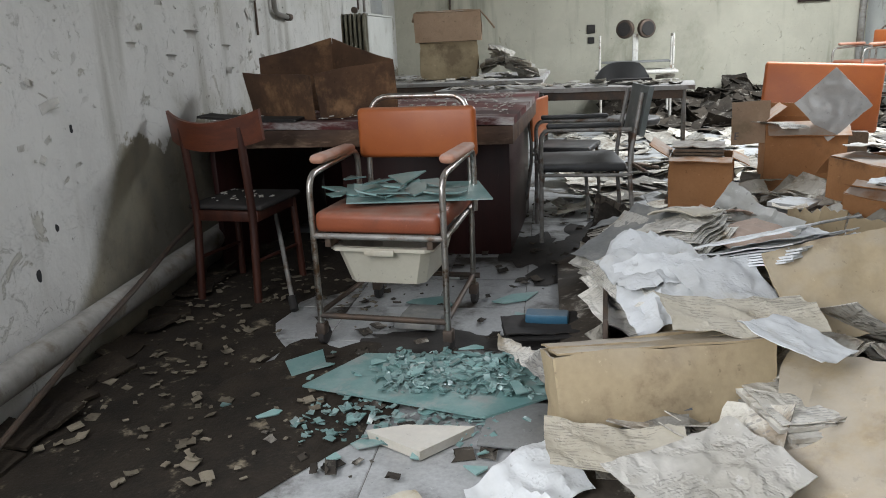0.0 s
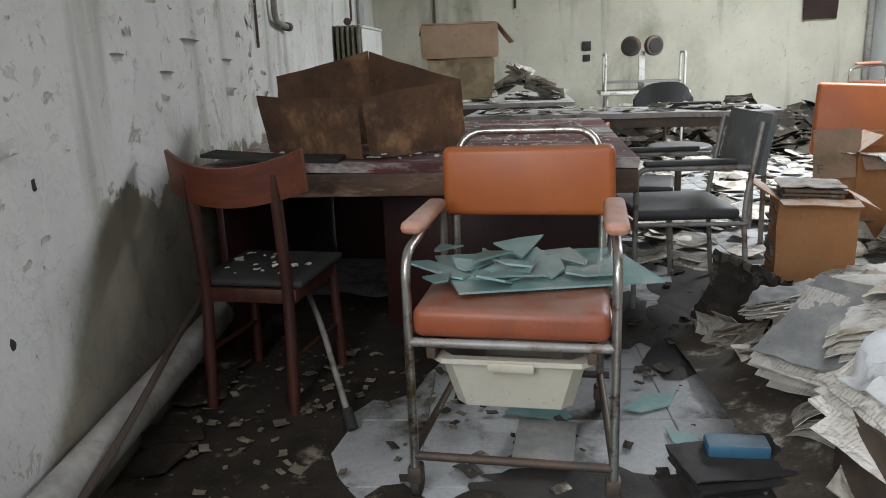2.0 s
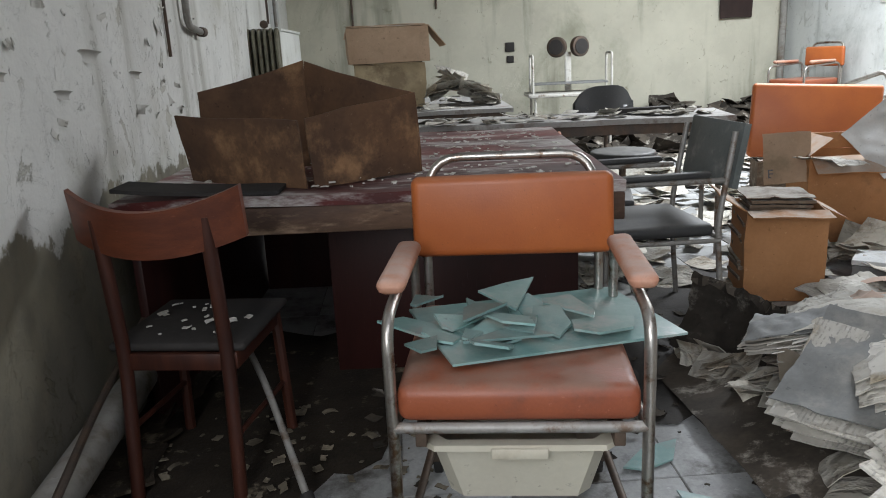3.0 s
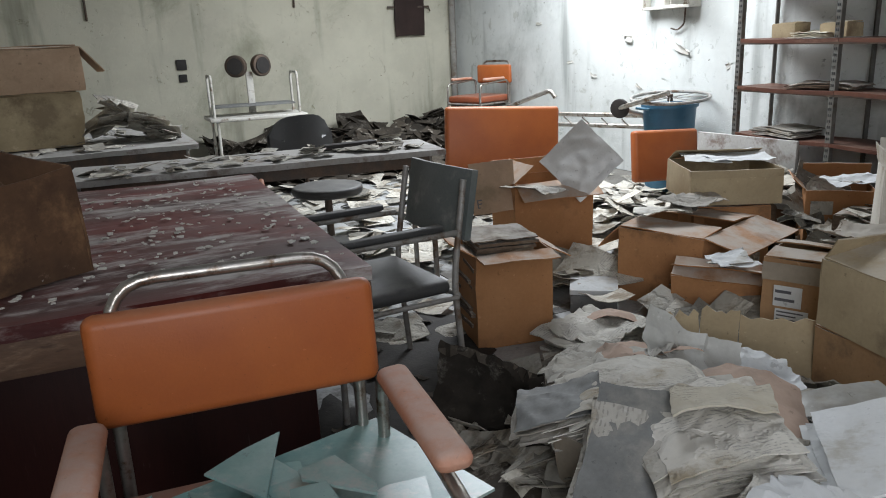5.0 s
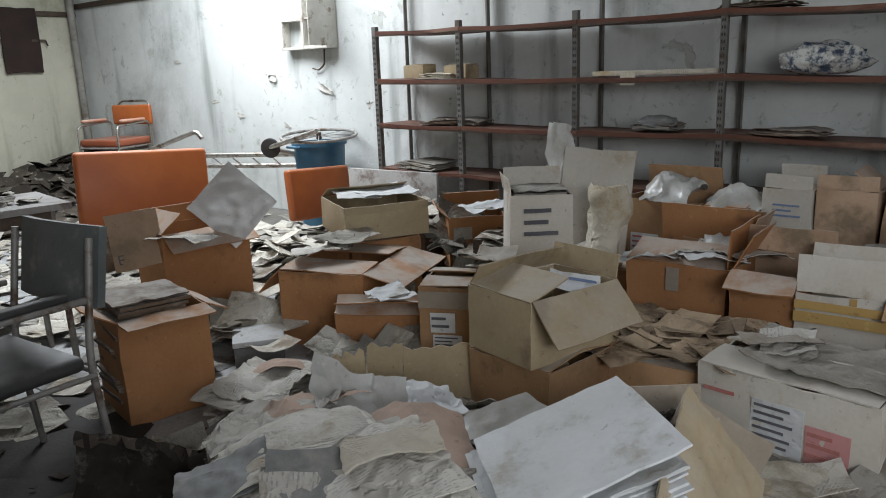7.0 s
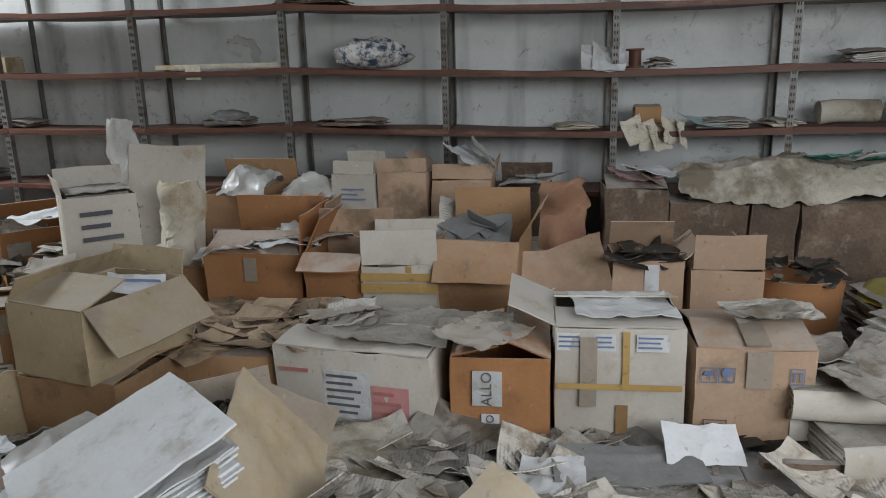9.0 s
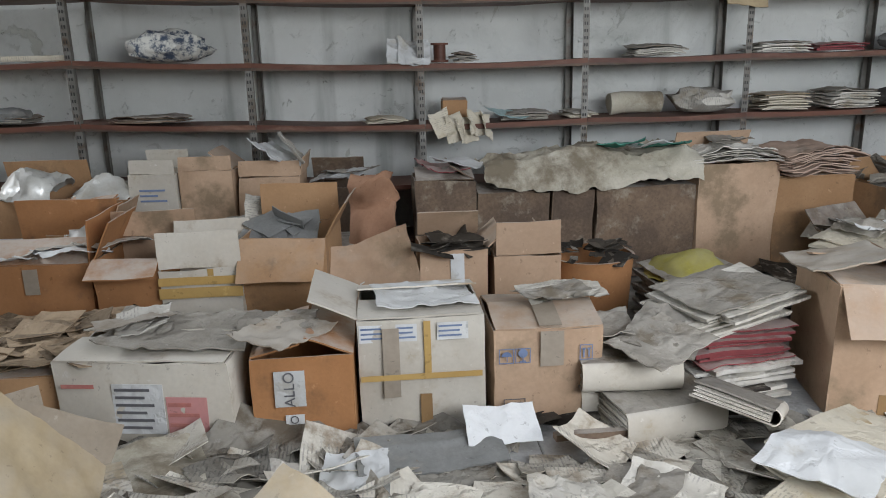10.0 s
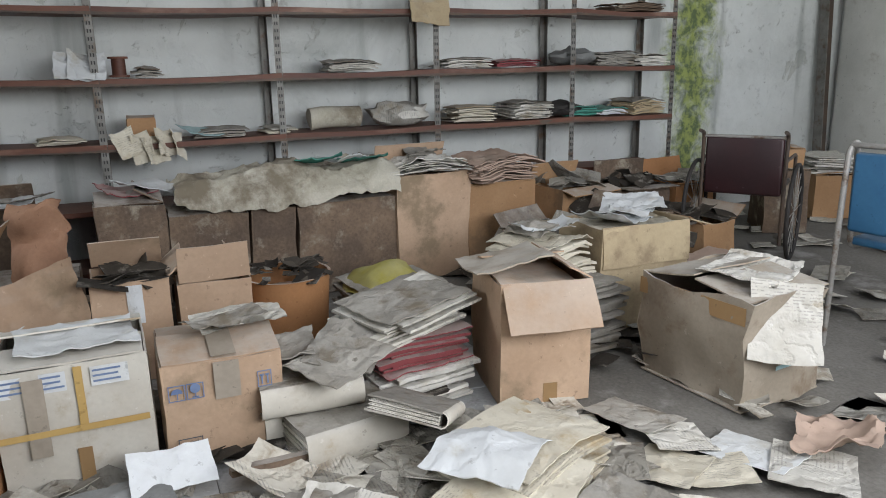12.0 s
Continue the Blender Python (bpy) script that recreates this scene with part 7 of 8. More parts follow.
carton("brown carton standing by the door with papers on top", 4.05, -3.55, 0, 0.4, 0.34, 0.34, 160, M_CARD, closed=True, seed=250)
stack("papers piled on the far brown carton", 4.05, -3.55, 0.35, 0.4, 0.32, 0.12, 150, 251, M_PAPER, M_PAPER, 8, 0.05)
b = carton("small brown carton with a round white mark", 3.82, -2.85, 0.46, 0.26, 0.2, 0.14, 150, M_CARD, closed=True, seed=252)
carton("brown carton below the small one", 3.84, -2.85, 0, 0.36, 0.3, 0.45, 150, M_CARD_DARK, closed=True, seed=253)
for i, (x, y, h_, rz, mt) in enumerate(((3.5, -1.25, 0.34, 20, M_CARD_DARK), (3.95, -1.1, 0.45, -80, M_CARD), (3.95, -1.6, 0.42, -95, M_CARD_DARK), (4.0, -2.05, 0.40, -85, M_CARD_OR), (3.1, -1.0, 0.25, 15, M_CARD_DARK), (3.45, -0.65, 0.28, -70, M_CARD_DARK), (3.5, -1.75, 0.25, 10, M_CARD))):
    carton("weathered carton in the rubbish near the wheelchair", x, y, 0, 0.40, 0.32, h_, rz, mt, {"n": (60 + 15 * i, 0.14), "s": (200 - 10 * i, 0.12)}, seed=260 + i, rough=0.016)
    heap("scrap_heap", "dirty papers heaped on a weathered carton", "papers", x - 0.2, x + 0.2, y - 0.2, y + 0.2, lambda px, py: h_ + 0.02, 12, (0.1, 0.26), M_LITTER if i % 2 else M_LITTER_DARK, 270 + i, 1.0)


# ---- things on the shelves ----
def on_shelf(y, level, x=4.44):
    return x, y, shelf_z(y, level) - 0.012


def shelf_stack(label, y, level, w_, h_, page, cover, seed, d_=0.26, bend=0.0):
    x, y, z = on_shelf(y, level)
    return stack(label, x, y, z, w_, d_, h_, -90 + (seed % 7) * 3 - 9, seed, page, cover, max(4, int(h_ / 0.009)), 0.03, bend - 0.03, group="papers on the shelves", rough=0.014)


def crumpled(label, y, level, w_, h_, material, seed, name="crumpled_bag", category="bag"):
    x, y, z = on_shelf(y, level, 4.42)
    bm = bmesh.new()
    g = bmesh.ops.create_icosphere(bm, subdivisions=3, radius=1.0)
    for v in bm.verts:
        p = v.co.copy()
        k = 1 + 0.28 * noise.noise(p * 2.2 + Vector((seed, 0, 0))) + 0.12 * noise.noise(p * 6 + Vector((0, seed, 0)))
        v.co = Vector((p.x * 0.14 * k, p.y * w_ / 2 * k, max(0.0, (p.z * 0.55 + 0.45)) * h_ * k))
    ob = part(name, bm, material)
    ob.matrix_basis = at(x, y, z)
    return tagged(ob, label, category, "things on the shelves")


for y, lv, w_, h_, pg, cv, lab in (
    (4.0, 2, 0.26, 0.03, M_PAPER_GREY, M_CARD_DARK, "flattened dark files on the shelf"),
    (3.2, 2, 0.36, 0.025, M_CARD_DARK, M_CARD_DARK, "flat dark folders on the shelf"),
    (1.84, 2, 0.2, 0.02, M_PAPER_CREAM, M_PAPER_CREAM, "thin cream pad on the shelf"),
    (0.98, 2, 0.28, 0.035, M_PAPER_GREY, M_PAPER_GREY, "grey flat files on the shelf"),
    (0.66, 2, 0.14, 0.02, M_PAPER_CREAM, M_PAPER, "thin pale papers on the shelf"),
    (0.20, 3, 0.30, 0.05, M_PAPER, M_PAPER_GREY, "loose grey files with a ribbon on the shelf"),
    (-0.58, 3, 0.30, 0.05, M_PAPER, M_PAPER_GREY, "grey files drooping over the shelf"),
    (-0.95, 3, 0.30, 0.035, M_RED, M_RED, "flat red folder on the shelf"),
    (-0.62, 2, 0.26, 0.09, M_PAPER_CREAM, M_CARD_TAN, "tan files piled on the shelf"),
    (-1.04, 2, 0.28, 0.10, M_PAPER, M_PAPER_GREY, "bulging grey files on the shelf"),
    (-1.45, 2, 0.26, 0.05, M_GREEN, M_GREEN, "green folders on the shelf"),
    (-1.72, 2, 0.22, 0.04, M_PAPER_WHITE, M_GREEN, "white and green folders on the shelf"),
    (-2.0, 2, 0.30, 0.10, M_CARD_TAN, M_PAPER_GREY, "row of tan files on the shelf"),
    (-1.75, 3, 0.34, 0.08, M_PAPER_GREY, M_PAPER_GREY, "crumpled grey files on the shelf"),
    (-2.05, 3, 0.24, 0.06, M_PAPER, M_PAPER_GREY, "grey files on the shelf end"),
    (5.7, 3, 0.30, 0.03, M_PAPER_CREAM, M_PAPER_CREAM, "cream papers on the shelf"),
    (5.6, 2, 0.5, 0.03, M_CARD_DARK, M_CARD_DARK, "dark folders on the shelf"),
    (5.9, 1, 0.4, 0.05, M_PAPER_GREY, M_PAPER_GREY, "grey folders on the low shelf"),
    (3.4, 4, 0.4, 0.02, M_CARD_DARK, M_CARD_DARK, "dark folders on the top shelf"),
    (-1.9, 4, 0.4, 0.05, M_CARD_DARK, M_CARD_DARK, "dark folders on the top shelf"),
):
    shelf_stack(lab, y, lv, w_, h_, pg, cv, int(300 + abs(y * 37) + lv))
crumpled("bundle of dark rags on the shelf", 4.0, 2, 0.24, 0.09, M_SHADEGREY, 3, "rag_bundle", "rags")
crumpled("white bag with dark leaf pattern lying on the shelf", 3.05, 3, 0.46, 0.17, M_LEAFBAG, 5, "patterned_bag", "bag")
for k, (y, dz) in enumerate(((1.72, 0.0), (1.66, 0.012))):
    sheet("white paper hanging over the shelf edge", 4.33, y, shelf_z(y, 3) + 0.035 + dz, 0.19, 0.2, M_PAPER_WHITE, -86, 40, 6, 0.06, 0.014, 330 + k, group="papers on the shelves")
sp = thing("cable_spool", "small red-brown wooden spool on the shelf", "spool", at(4.42, 1.5, shelf_z(1.5, 3) - 0.01))
for z in (0.006, 0.104):
    part("flange", disc_bm((0, 0, z), (0, 0, 1), 0.052, 0.012, 20, 0.002), M_SHELF, sp)
part("core", disc_bm((0, 0, 0.055), (0, 0, 1), 0.036, 0.085, 18), M_SHELF, sp)
shelf_stack("small dark notebook on the shelf", 1.36, 3, 0.12, 0.04, M_PAPER_GREY, M_CARD_DARK, 340, 0.14)
x, y, z = on_shelf(1.42, 2)
carton("small tan box on the shelf with torn papers under it", x, y, z + 0.02, 0.15, 0.14, 0.10, -90, M_CARD, closed=True, seed=341, group="things on the shelves")
for k in range(5):
    sheet("torn cream paper hanging from the shelf", 4.27, 1.50 - 0.06 * k, shelf_z(1.4, 2) - 0.02 - 0.02 * (k % 3), 0.12, 0.16, M_PAPER_CREAM, -90 + 14 * k, 66, 10 * (k - 2), 0.1, 0.02, 342 + k, group="papers on the shelves")
sheet("pale blue paper on the shelf", 4.36, 1.12, shelf_z(1.12, 2) + 0.02, 0.2, 0.2, M_INK_TEAL, -70, 8, 8, 0.04, 0.008, 350, group="papers on the shelves")
rl = thing("roll_of_cloth", "grey padded roll lying on the shelf", "roll", at(4.44, 0.3, shelf_z(0.3, 2) + 0.055))
bm = tube_bm([(0, -0.16, 0), (0, -0.08, 0.004), (0, 0.08, 0.004), (0, 0.16, 0)], 0.066, 0, 18)
crumple(bm, 0.014, 8, 4)
part("roll_body", bm, M_CLOTH, rl)
crumpled("crumpled newspaper parcel on the shelf", -0.12, 2, 0.38, 0.15, M_PAPER, 7, "paper_parcel", "parcel")
crumpled("dark plastic parcel on the shelf", -1.32, 2, 0.3, 0.10, M_RUBBER, 9, "plastic_parcel", "parcel")
crumpled("grey crumpled canvas on the shelf", -1.42, 3, 0.34, 0.11, M_SHADEGREY, 11, "canvas_bundle", "bundle")
x, y, z = on_shelf(-0.3, 4, 4.36)
sheet("tan cardboard hanging down from the top shelf", 4.25, -0.28, z + 0.0, 0.26, 0.22, M_CARD_TAN, -88, 70, 6, 0.02, 0.012, 360, 0.006, "cardboard_sheet", "cardboard", "loose cardboard")
bat = thing("long_batten", "long pale batten with a yellow tag on the shelf", "batten", at(4.33, 4.0, shelf_z(4.0, 3) + 0.02, 0.6))
part("batten_bar", box_bm(-0.03, 0.03, -0.42, 0.40, -0.03, 0.0, bevel=0.004), M_PAPER_CREAM, bat)
part("yellow_tag", box_bm(-0.045, -0.04, 0.1, 0.2, -0.09, -0.01), M_PAPER_CREAM, bat)
for k, y in enumerate((5.95, 5.55)):
    carton("small grey box on the shelf", 4.45, y, shelf_z(y, 3) - 0.012, 0.2, 0.16, 0.09, -90, M_CARD_TAN, closed=True, seed=370 + k, group="things on the shelves")


# ---- floor litter ----
def bumps(*gs):
    def h(x, y):
        return max(0.0, *(a * math.exp(-((x - cx) / sx) ** 2 - ((y - cy) / sy) ** 2) for cx, cy, sx, sy, a in gs))
    return h


near = bumps((1.1, 3.3, 0.55, 0.75, 0.26), (1.25, 2.5, 0.5, 0.5, 0.22), (0.8, 2.2, 0.4, 0.3, 0.10), (1.6, 3.3, 0.4, 0.6, 0.15), (1.7, 2.5, 0.4, 0.5, 0.10))


def mound(name, label, x0, x1, y0, y1, height, material, n=40):
    bm = bmesh.new()
    grid = [[bm.verts.new((x0 + (x1 - x0) * i / n, y0 + (y1 - y0) * j / n, height(x0 + (x1 - x0) * i / n, y0 + (y1 - y0) * j / n) - 0.012)) for i in range(n + 1)] for j in range(n + 1)]
    for j in range(n):
        for i in range(n):
            bm.faces.new((grid[j][i], grid[j][i + 1], grid[j + 1][i + 1], grid[j + 1][i]))
    for v in bm.verts:
        v.co.z += 0.02 * noise.noise(v.co * 9) if v.co.z > 0.03 else 0
    return tagged(part(name, bm, material), label, "litter", "", "stuff")


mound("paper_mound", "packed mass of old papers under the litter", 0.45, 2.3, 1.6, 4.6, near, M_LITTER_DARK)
heap("paper_litter", "layers of torn old papers heaped on the floor", "papers", 0.62, 2.15, 1.75, 4.5, near, 520, (0.08, 0.28), M_LITTER, 400, 1.1)
low = bumps((1.5, 1.4, 0.4, 1.0, 0.035), (1.5, 0.5, 0.35, 0.4, 0.03))
heap("paper_litter", "flat papers covering the floor before the cartons", "papers", 0.95, 2.06, 0.15, 2.4, low, 250, (0.08, 0.26), M_LITTER, 401, 0.4)
# Dark litter colour deepens the shade in the carton gaps.
heap("paper_litter", "dirty papers and dust between the cartons", "papers", 2.1, 4.5, -0.9, 5.0, lambda x, y: 0.02 + 0.06 * noise.noise(Vector((x * 2, y * 2, 3))) ** 2, 340, (0.1, 0.3), M_LITTER_DARK, 402, 0.7)
heap("paper_litter", "scattered papers on the floor by the wheelchair", "papers", 1.2, 4.4, -3.6, -0.3, lambda x, y: 0.01, 120, (0.08, 0.26), M_LITTER, 403, 0.4)
heap("paper_litter", "papers strewn over the floor beyond the desk", "papers", 0.5, 4.4, 5.0, 11.2, lambda x, y: 0.012 + 0.05 * noise.noise(Vector((x, y, 1))) ** 2, 620, (0.1, 0.34), M_LITTER, 404, 0.5)
heap("dark_rubble", "blackened rubble and rags along the far wall", "rubble", 1.2, 4.5, 9.4, 11.5, lambda x, y: 0.05 + 0.36 * max(0, (y - 9.5) / 2) * (0.7 + 0.6 * noise.noise(Vector((x * 1.5, y * 1.5, 0)))), 420, (0.1, 0.36), M_LITTER_DARK, 405, 1.4)
mound("rubble_mound", "dark rubble piled against the far wall", 1.1, 4.6, 9.2, 11.55, lambda x, y: 0.05 + 0.36 * max(0, (y - 9.5) / 2) * (0.7 + 0.6 * noise.noise(Vector((x * 1.5, y * 1.5, 0)))), M_LITTER_DARK)
heap("small_scraps", "small scraps and splinters around the chairs", "scraps", -0.6, 1.0, 2.0, 5.6, lambda x, y: 0.003, 300, (0.01, 0.07), M_LITTER_DARK, 406, 0.3)
heap("paint_flakes", "fallen paint flakes on the dirty floor", "paint flakes", -1.35, -0.35, 1.9, 4.0, lambda x, y: 0.008 if noise.noise(Vector((x * 2.6, y * 2.6, 7))) > -0.12 else None, 300, (0.006, 0.05), M_RUBBLE, 407, 0.5)
heap("rotten_papers", "rotten papers between the tan cartons", "papers", 1.7, 3.6, 4.2, 6.6, lambda x, y: 0.10 + 0.1 * noise.noise(Vector((x * 3, y * 3, 2))), 150, (0.1, 0.3), M_LITTER, 408, 1.0)

# larger sheets lying loose over the litter
rng = random.Random(88)
for i in range(20):
    x, y = 1.0 + 0.85 * rng.random(), 0.35 + 2.0 * rng.random()
    mt = (M_PAPER_WHITE, M_PAPER, M_PAPER_GREY, M_PAPER)[i % 4]
    word = ("white", "creased off-white", "dusty grey", "creased off-white")[i % 4]
    sheet("large " + word + " sheet lying on the littered floor", x, y, low(x, y) + 0.03, 0.20 + 0.12 * rng.random(), 0.22 + 0.12 * rng.random(), mt, rng.random() * 360, rng.gauss(0, 5), rng.gauss(0, 5), 0.05 * rng.random(), 0.014, 500 + i)

sheet("stamped cream form on the floor", 1.5, 0.12, 0.012, 0.22, 0.24, M_PAPER_CREAM, 30, 3, 4, 0.02, 0.006, 580)
sheet("stamped cream form on the floor", 1.42, 0.02, 0.0144, 0.24, 0.2, M_PAPER_CREAM, 62, 3, 4, 0.02, 0.006, 581)
sheet("torn white paper on the dirty floor", 1.44, -0.17, 0.0168, 0.28, 0.22, M_PAPER_WHITE, 20, 3, 4, 0.02, 0.006, 582)
sheet("torn off-white paper on the dirty floor", 1.62, -0.02, 0.0192, 0.22, 0.2, M_PAPER, -20, 3, 4, 0.02, 0.006, 583)
sheet("creased paper on the dirty floor", 1.28, -0.25, 0.0216, 0.3, 0.24, M_PAPER, -50, 3, 4, 0.02, 0.006, 584)
sheet("grey paper trodden on the dirty floor", 1.8, 0.02, 0.024, 0.3, 0.2, M_PAPER_GREY, 15, 3, 4, 0.02, 0.006, 585)
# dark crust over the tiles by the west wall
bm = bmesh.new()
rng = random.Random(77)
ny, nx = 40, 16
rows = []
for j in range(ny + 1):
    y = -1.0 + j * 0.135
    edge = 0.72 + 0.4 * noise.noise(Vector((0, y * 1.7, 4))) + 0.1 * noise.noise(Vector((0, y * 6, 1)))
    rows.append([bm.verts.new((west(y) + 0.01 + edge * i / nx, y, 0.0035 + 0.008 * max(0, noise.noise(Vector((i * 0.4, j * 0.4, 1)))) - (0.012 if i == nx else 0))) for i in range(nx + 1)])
for a, b in zip(rows, rows[1:]):
    for i in range(nx):
        bm.faces.new((a[i], a[i + 1], b[i + 1], b[i]))
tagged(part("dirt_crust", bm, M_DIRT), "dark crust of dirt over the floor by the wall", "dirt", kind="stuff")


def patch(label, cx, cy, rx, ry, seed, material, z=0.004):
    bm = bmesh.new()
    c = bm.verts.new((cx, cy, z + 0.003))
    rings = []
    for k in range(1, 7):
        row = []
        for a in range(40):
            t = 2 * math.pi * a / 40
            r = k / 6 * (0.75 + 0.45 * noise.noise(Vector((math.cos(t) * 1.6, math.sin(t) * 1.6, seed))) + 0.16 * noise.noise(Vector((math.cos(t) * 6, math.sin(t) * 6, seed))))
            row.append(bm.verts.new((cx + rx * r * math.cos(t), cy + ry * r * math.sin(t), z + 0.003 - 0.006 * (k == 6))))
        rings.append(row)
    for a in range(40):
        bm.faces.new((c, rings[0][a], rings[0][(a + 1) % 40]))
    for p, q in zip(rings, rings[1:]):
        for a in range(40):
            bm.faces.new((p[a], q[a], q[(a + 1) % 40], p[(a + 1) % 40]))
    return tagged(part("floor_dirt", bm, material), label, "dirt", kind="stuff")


# Soot and dirt patches; near desk and chairs their black stands in for shade.
patch("black soot caked on the floor beside the long carton", 0.76, 4.6, 0.36, 0.6, 3, M_SOOT_SHADE)
patch("black soot between the chair and the long carton", 0.58, 4.02, 0.34, 0.62, 21, M_SOOT_SHADE, 0.0072)
patch("black soot on the floor under the armchair", 0.95, 5.0, 0.5, 0.5, 5, M_SOOT_SHADE, 0.006)
patch("black soot on the floor beside the desk", 0.30, 4.35, 0.22, 0.45, 13, M_SOOT_SHADE, 0.0055)
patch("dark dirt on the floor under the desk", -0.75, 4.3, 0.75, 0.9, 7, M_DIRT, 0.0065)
patch("blackened scraps under the commode chair", 0.02, 2.98, 0.5, 0.16, 9, M_SOOT_SHADE, 0.005)
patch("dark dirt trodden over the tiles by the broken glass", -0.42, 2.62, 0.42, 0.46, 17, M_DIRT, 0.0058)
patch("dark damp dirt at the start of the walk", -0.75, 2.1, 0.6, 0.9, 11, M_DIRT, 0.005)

# broken glass before the chair
bm = bmesh.new()
pts = [(-0.44, 2.52), (-0.28, 2.80), (0.26, 2.80), (0.44, 2.50), (0.21, 2.33)]
a = [bm.verts.new((x, y, 0.062)) for x, y in pts]
b = [bm.verts.new((x, y, 0.054)) for x, y in pts]
bm.faces.new(a)
bm.faces.new(b[::-1])
for i in range(5):
    bm.faces.new((a[i], b[i], b[(i + 1) % 5], a[(i + 1) % 5]))
pane = tagged(part("broken_glass_sheet", bm, M_GLASSDUST, smooth=False), "broken sheet of thick green glass on the floor", "glass", "glass shards")
pane.matrix_basis = pose(0, 0, -0.028, 0, 0, 0)
rng = random.Random(31)
for i in range(150):
    on = i < 95
    x = rng.gauss(0.08, 0.17) if on else rng.gauss(0.0, 0.24)
    y = rng.gauss(2.66, 0.075) if on else rng.gauss(2.42, 0.14)
    shard("small sharp piece of green glass on the floor", x, y, (0.038 + 0.02 * rng.random()) if on else 0.012 + 0.01 * rng.random(), 0.02 + 0.045 * rng.random() ** 2, rng.random() * 360, rng.gauss(0, 9), rng.gauss(0, 9), 500 + i, 0.005)
for i, (x, y, r_) in enumerate(((-0.1, 3.45, 0.16), (0.25, 3.5, 0.14), (-0.5, 2.75, 0.16), (0.3, 3.25, 0.12))):
    shard("flat piece of dusty green glass on the floor", x, y, 0.008, r_, 40 * i, 0, 0, 700 + i)
heap("glass_crumbs", "crushed green glass crumbs over the broken sheet", "glass", -0.18, 0.40, 2.46, 2.80, lambda x, y: 0.036, 420, (0.008, 0.034), M_GLASSDUST, 592, 1.6)
heap("glass_crumbs", "crushed green glass crumbs before the broken sheet", "glass", -0.40, 0.25, 2.18, 2.52, lambda x, y: 0.010, 220, (0.008, 0.04), M_GLASSDUST, 593, 1.0)
pl = thing("plaster_slab", "broken white-faced plaster slab on the floor", "slab", at(0.03, 2.21, 0.0, 6))
bm = bmesh.new()
a = [bm.verts.new((x, y, 0.036)) for x, y in ((-0.17, 0.03), (0.0, -0.10), (0.16, 0.04), (-0.05, 0.06))]
b = [bm.verts.new((x * 0.95, y * 0.95, 0.004)) for x, y in ((-0.17, 0.03), (0.0, -0.10), (0.16, 0.04), (-0.05, 0.06))]
bm.faces.new(a)
bm.faces.new(b[::-1])
for i in range(4):
    bm.faces.new((a[i], b[i], b[(i + 1) % 4], a[(i + 1) % 4]))
part("slab_body", bm, M_CARD_WHITE, pl, smooth=False)
ob = tagged(part("floor_mat", box_bm(-0.12, 0.12, -0.14, 0.14, 0, 0.01, bevel=0.003), M_SHADEGREY), "dark grey flat plate on the floor", "plate")
ob.matrix_basis = at(0.33, 2.31, 0.016, -6)
bb = thing("blue_box", "small blue plastic box on blackened rubbish", "box", at(0.40, 3.08, 0.06, -5))
part("box_body", box_bm(-0.085, 0.085, -0.04, 0.04, 0, 0.04, bevel=0.01), M_BLUE, bb)
stack("blackened lump of rubbish on the floor", 0.38, 3.04, 0, 0.30, 0.2, 0.055, 10, 720, M_RUBBER, M_RUBBER, 4, 0.03)
sheet("crumpled white tissue on the floor", 0.38, 2.62, 0.05, 0.24, 0.2, M_PAPER, 20, 8, 12, 0.1, 0.04, 721)
sheet("pale cracked tile fragment in front of the heap", 0.02, 1.80, 0.02, 0.2, 0.16, M_PAPER_CREAM, 30, 4, 0, 0, 0.01, 722, 0.012, "tile_fragment", "tile", "")

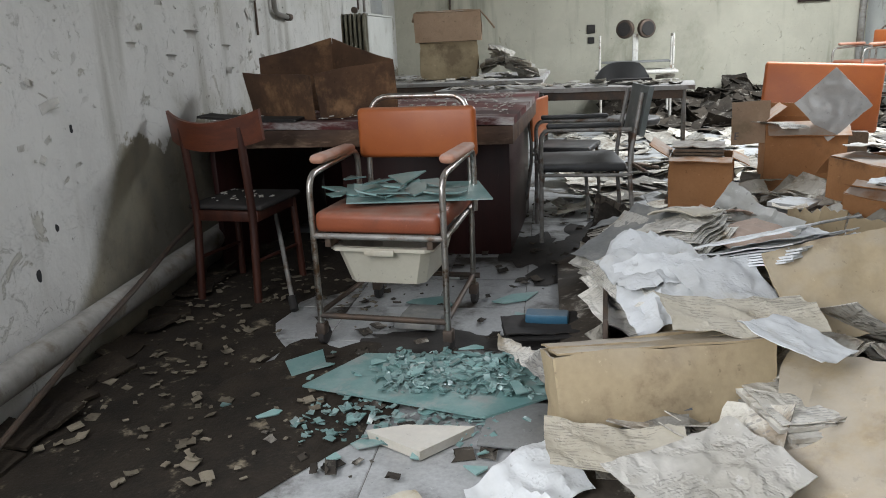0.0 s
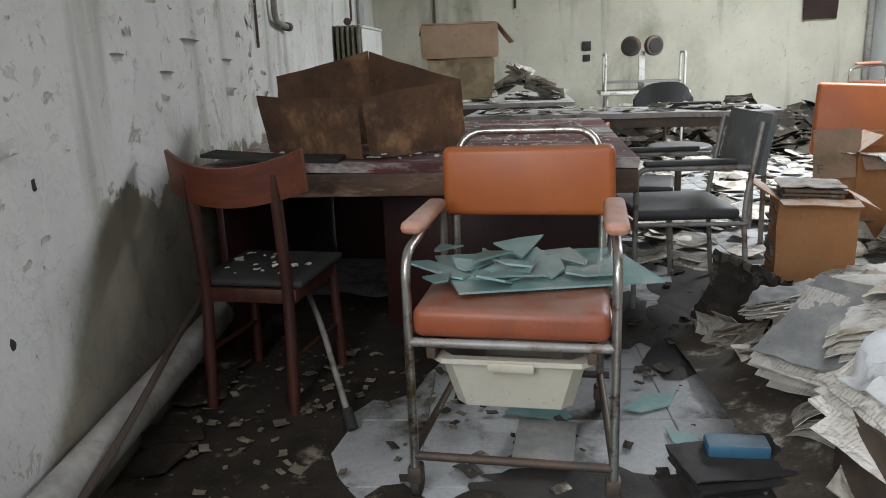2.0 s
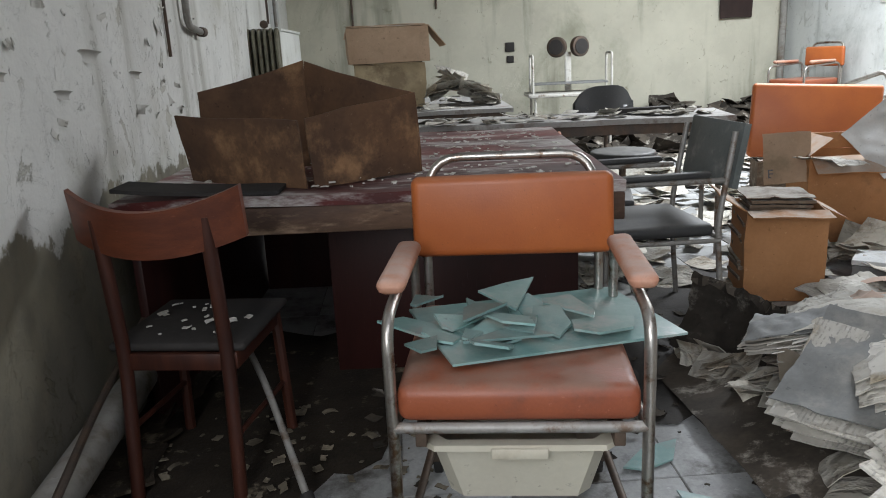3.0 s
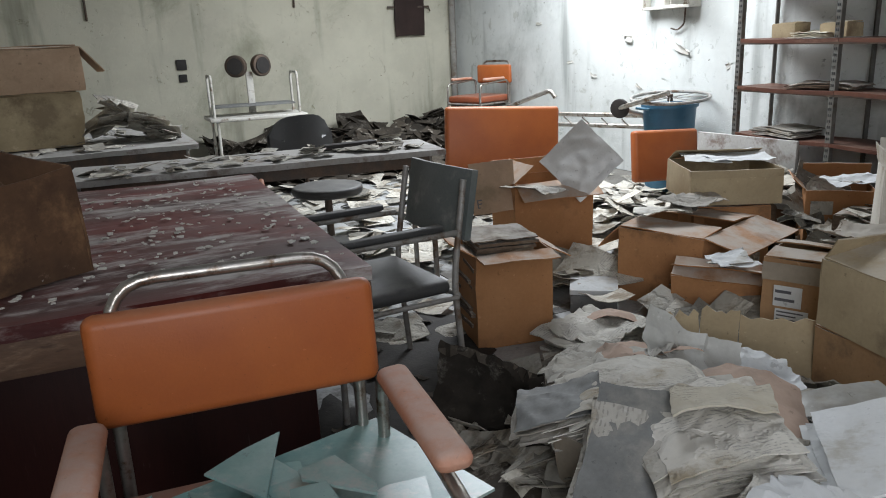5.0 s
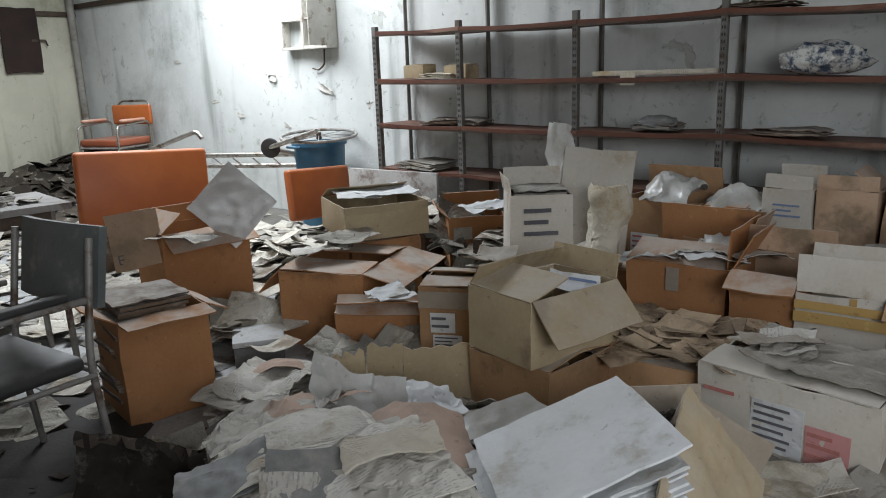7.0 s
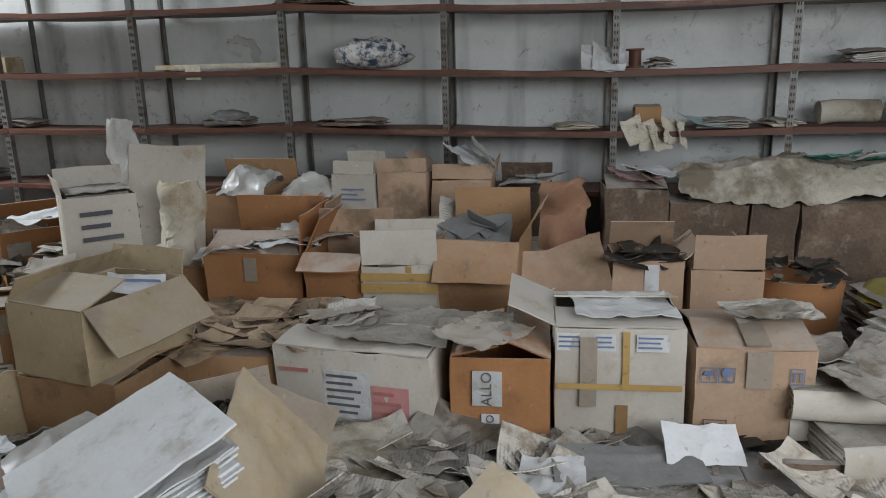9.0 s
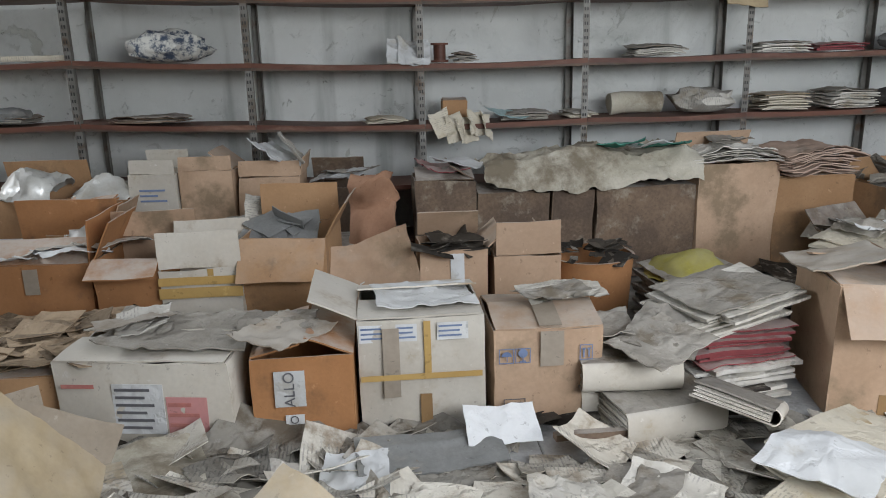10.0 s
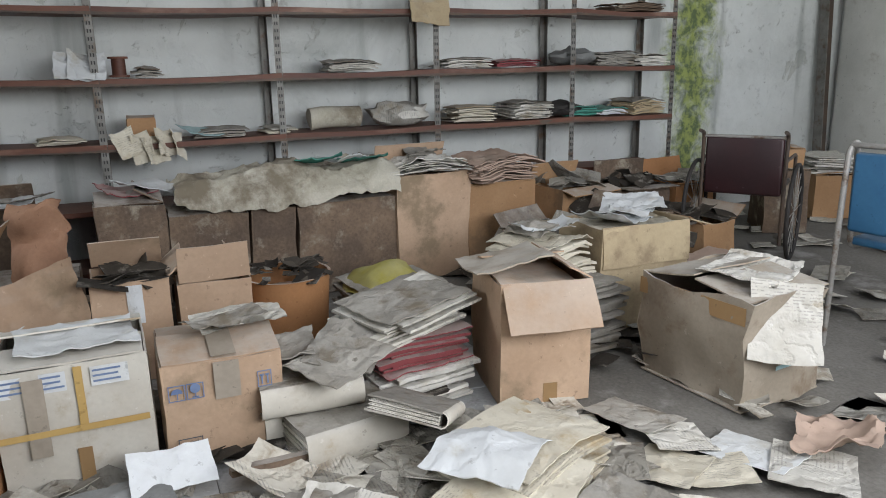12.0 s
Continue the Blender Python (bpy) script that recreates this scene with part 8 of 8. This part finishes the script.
# dusty sheets that lie on top of closed cartons
rng = random.Random(63)
for x, y, z in ((2.36, 4.93, 0.445), (2.5, 5.05, 0.45), (2.22, 4.32, 0.32), (2.47, 4.02, 0.44), (3.42, 4.7, 0.5), (2.02, 5.62, 0.5), (2.33, 2.7, 0.35), (3.2, 1.95, 0.27), (3.55, 2.45, 0.45), (3.97, 1.17, 0.53), (3.97, 0.8, 0.54), (4.02, 2.12, 0.6), (2.36, 2.16, 0.345), (2.35, 1.33, 0.40), (3.9, 5.1, 0.12), (3.6, 4.25, 0.55), (2.70, -0.13, 0.50), (3.98, -0.1, 0.70)):
    for k in range(2):
        sheet("dusty torn paper lying on a carton", x + rng.gauss(0, 0.06), y + rng.gauss(0, 0.06), z + 0.012 + 0.012 * k, 0.16 + 0.14 * rng.random(), 0.14 + 0.12 * rng.random(), rng.choice((M_PAPER, M_PAPER_GREY, M_PAPER_WHITE, M_CARD_GREY)), rng.random() * 360, rng.gauss(0, 4), rng.gauss(0, 4), rng.gauss(0, 0.05), 0.012, int(rng.random() * 9999), 0.003, group="papers on cartons", ragged=0.04)
carton("low carton with rotten papers at the shelving end", 3.9, 5.1, 0, 0.42, 0.34, 0.11, -80, M_CARD_DARK, closed=True, seed=165)
heap("white_paper_heap", "white papers and plastic spilling between cartons", "papers", 3.2, 4.1, 4.0, 5.7, lambda x, y: 0.32 + 0.2 * noise.noise(Vector((x * 3, y * 3, 5))), 120, (0.08, 0.26), M_LITTER, 409, 1.6)
carton("crushed carton below the white papers", 3.72, 4.62, 0, 0.4, 0.5, 0.30, -80, M_CARD_DARK, closed=True, seed=166)
carton("crushed carton below the plastic film", 3.75, 5.45, 0, 0.44, 0.5, 0.30, -86, M_CARD_DARK, closed=True, seed=167)

# ---- floor tiles ----
bm = bmesh.new()
add_box(bm, -0.1985, 0.1985, -0.1985, 0.1985, -0.02, 0.0)
bmesh.ops.bevel(bm, geom=[e for e in bm.edges if all(v.co.z > -0.001 for v in e.verts)], offset=0.003, segments=1, affect="EDGES")
floor = bpy.data.objects["floor"]
tile = part("tile", bm, M_TILE, floor, smooth=False)
rng = random.Random(3)
count = 0
for i in range(12):
    for j in range(24):
        x, y = -1.5 + 0.4 * i, 0.4 + 0.4 * j
        if x < west(y) + 0.1:
            continue
        ob = tile if count == 0 else tile.copy()
        if count:
            scene.collection.objects.link(ob)
            ob.parent = floor
        ob.matrix_basis = pose(x, y, -0.0015 * rng.random(), rng.gauss(0, 0.12), rng.gauss(0, 0.12), 90 * rng.randrange(4))
        count += 1
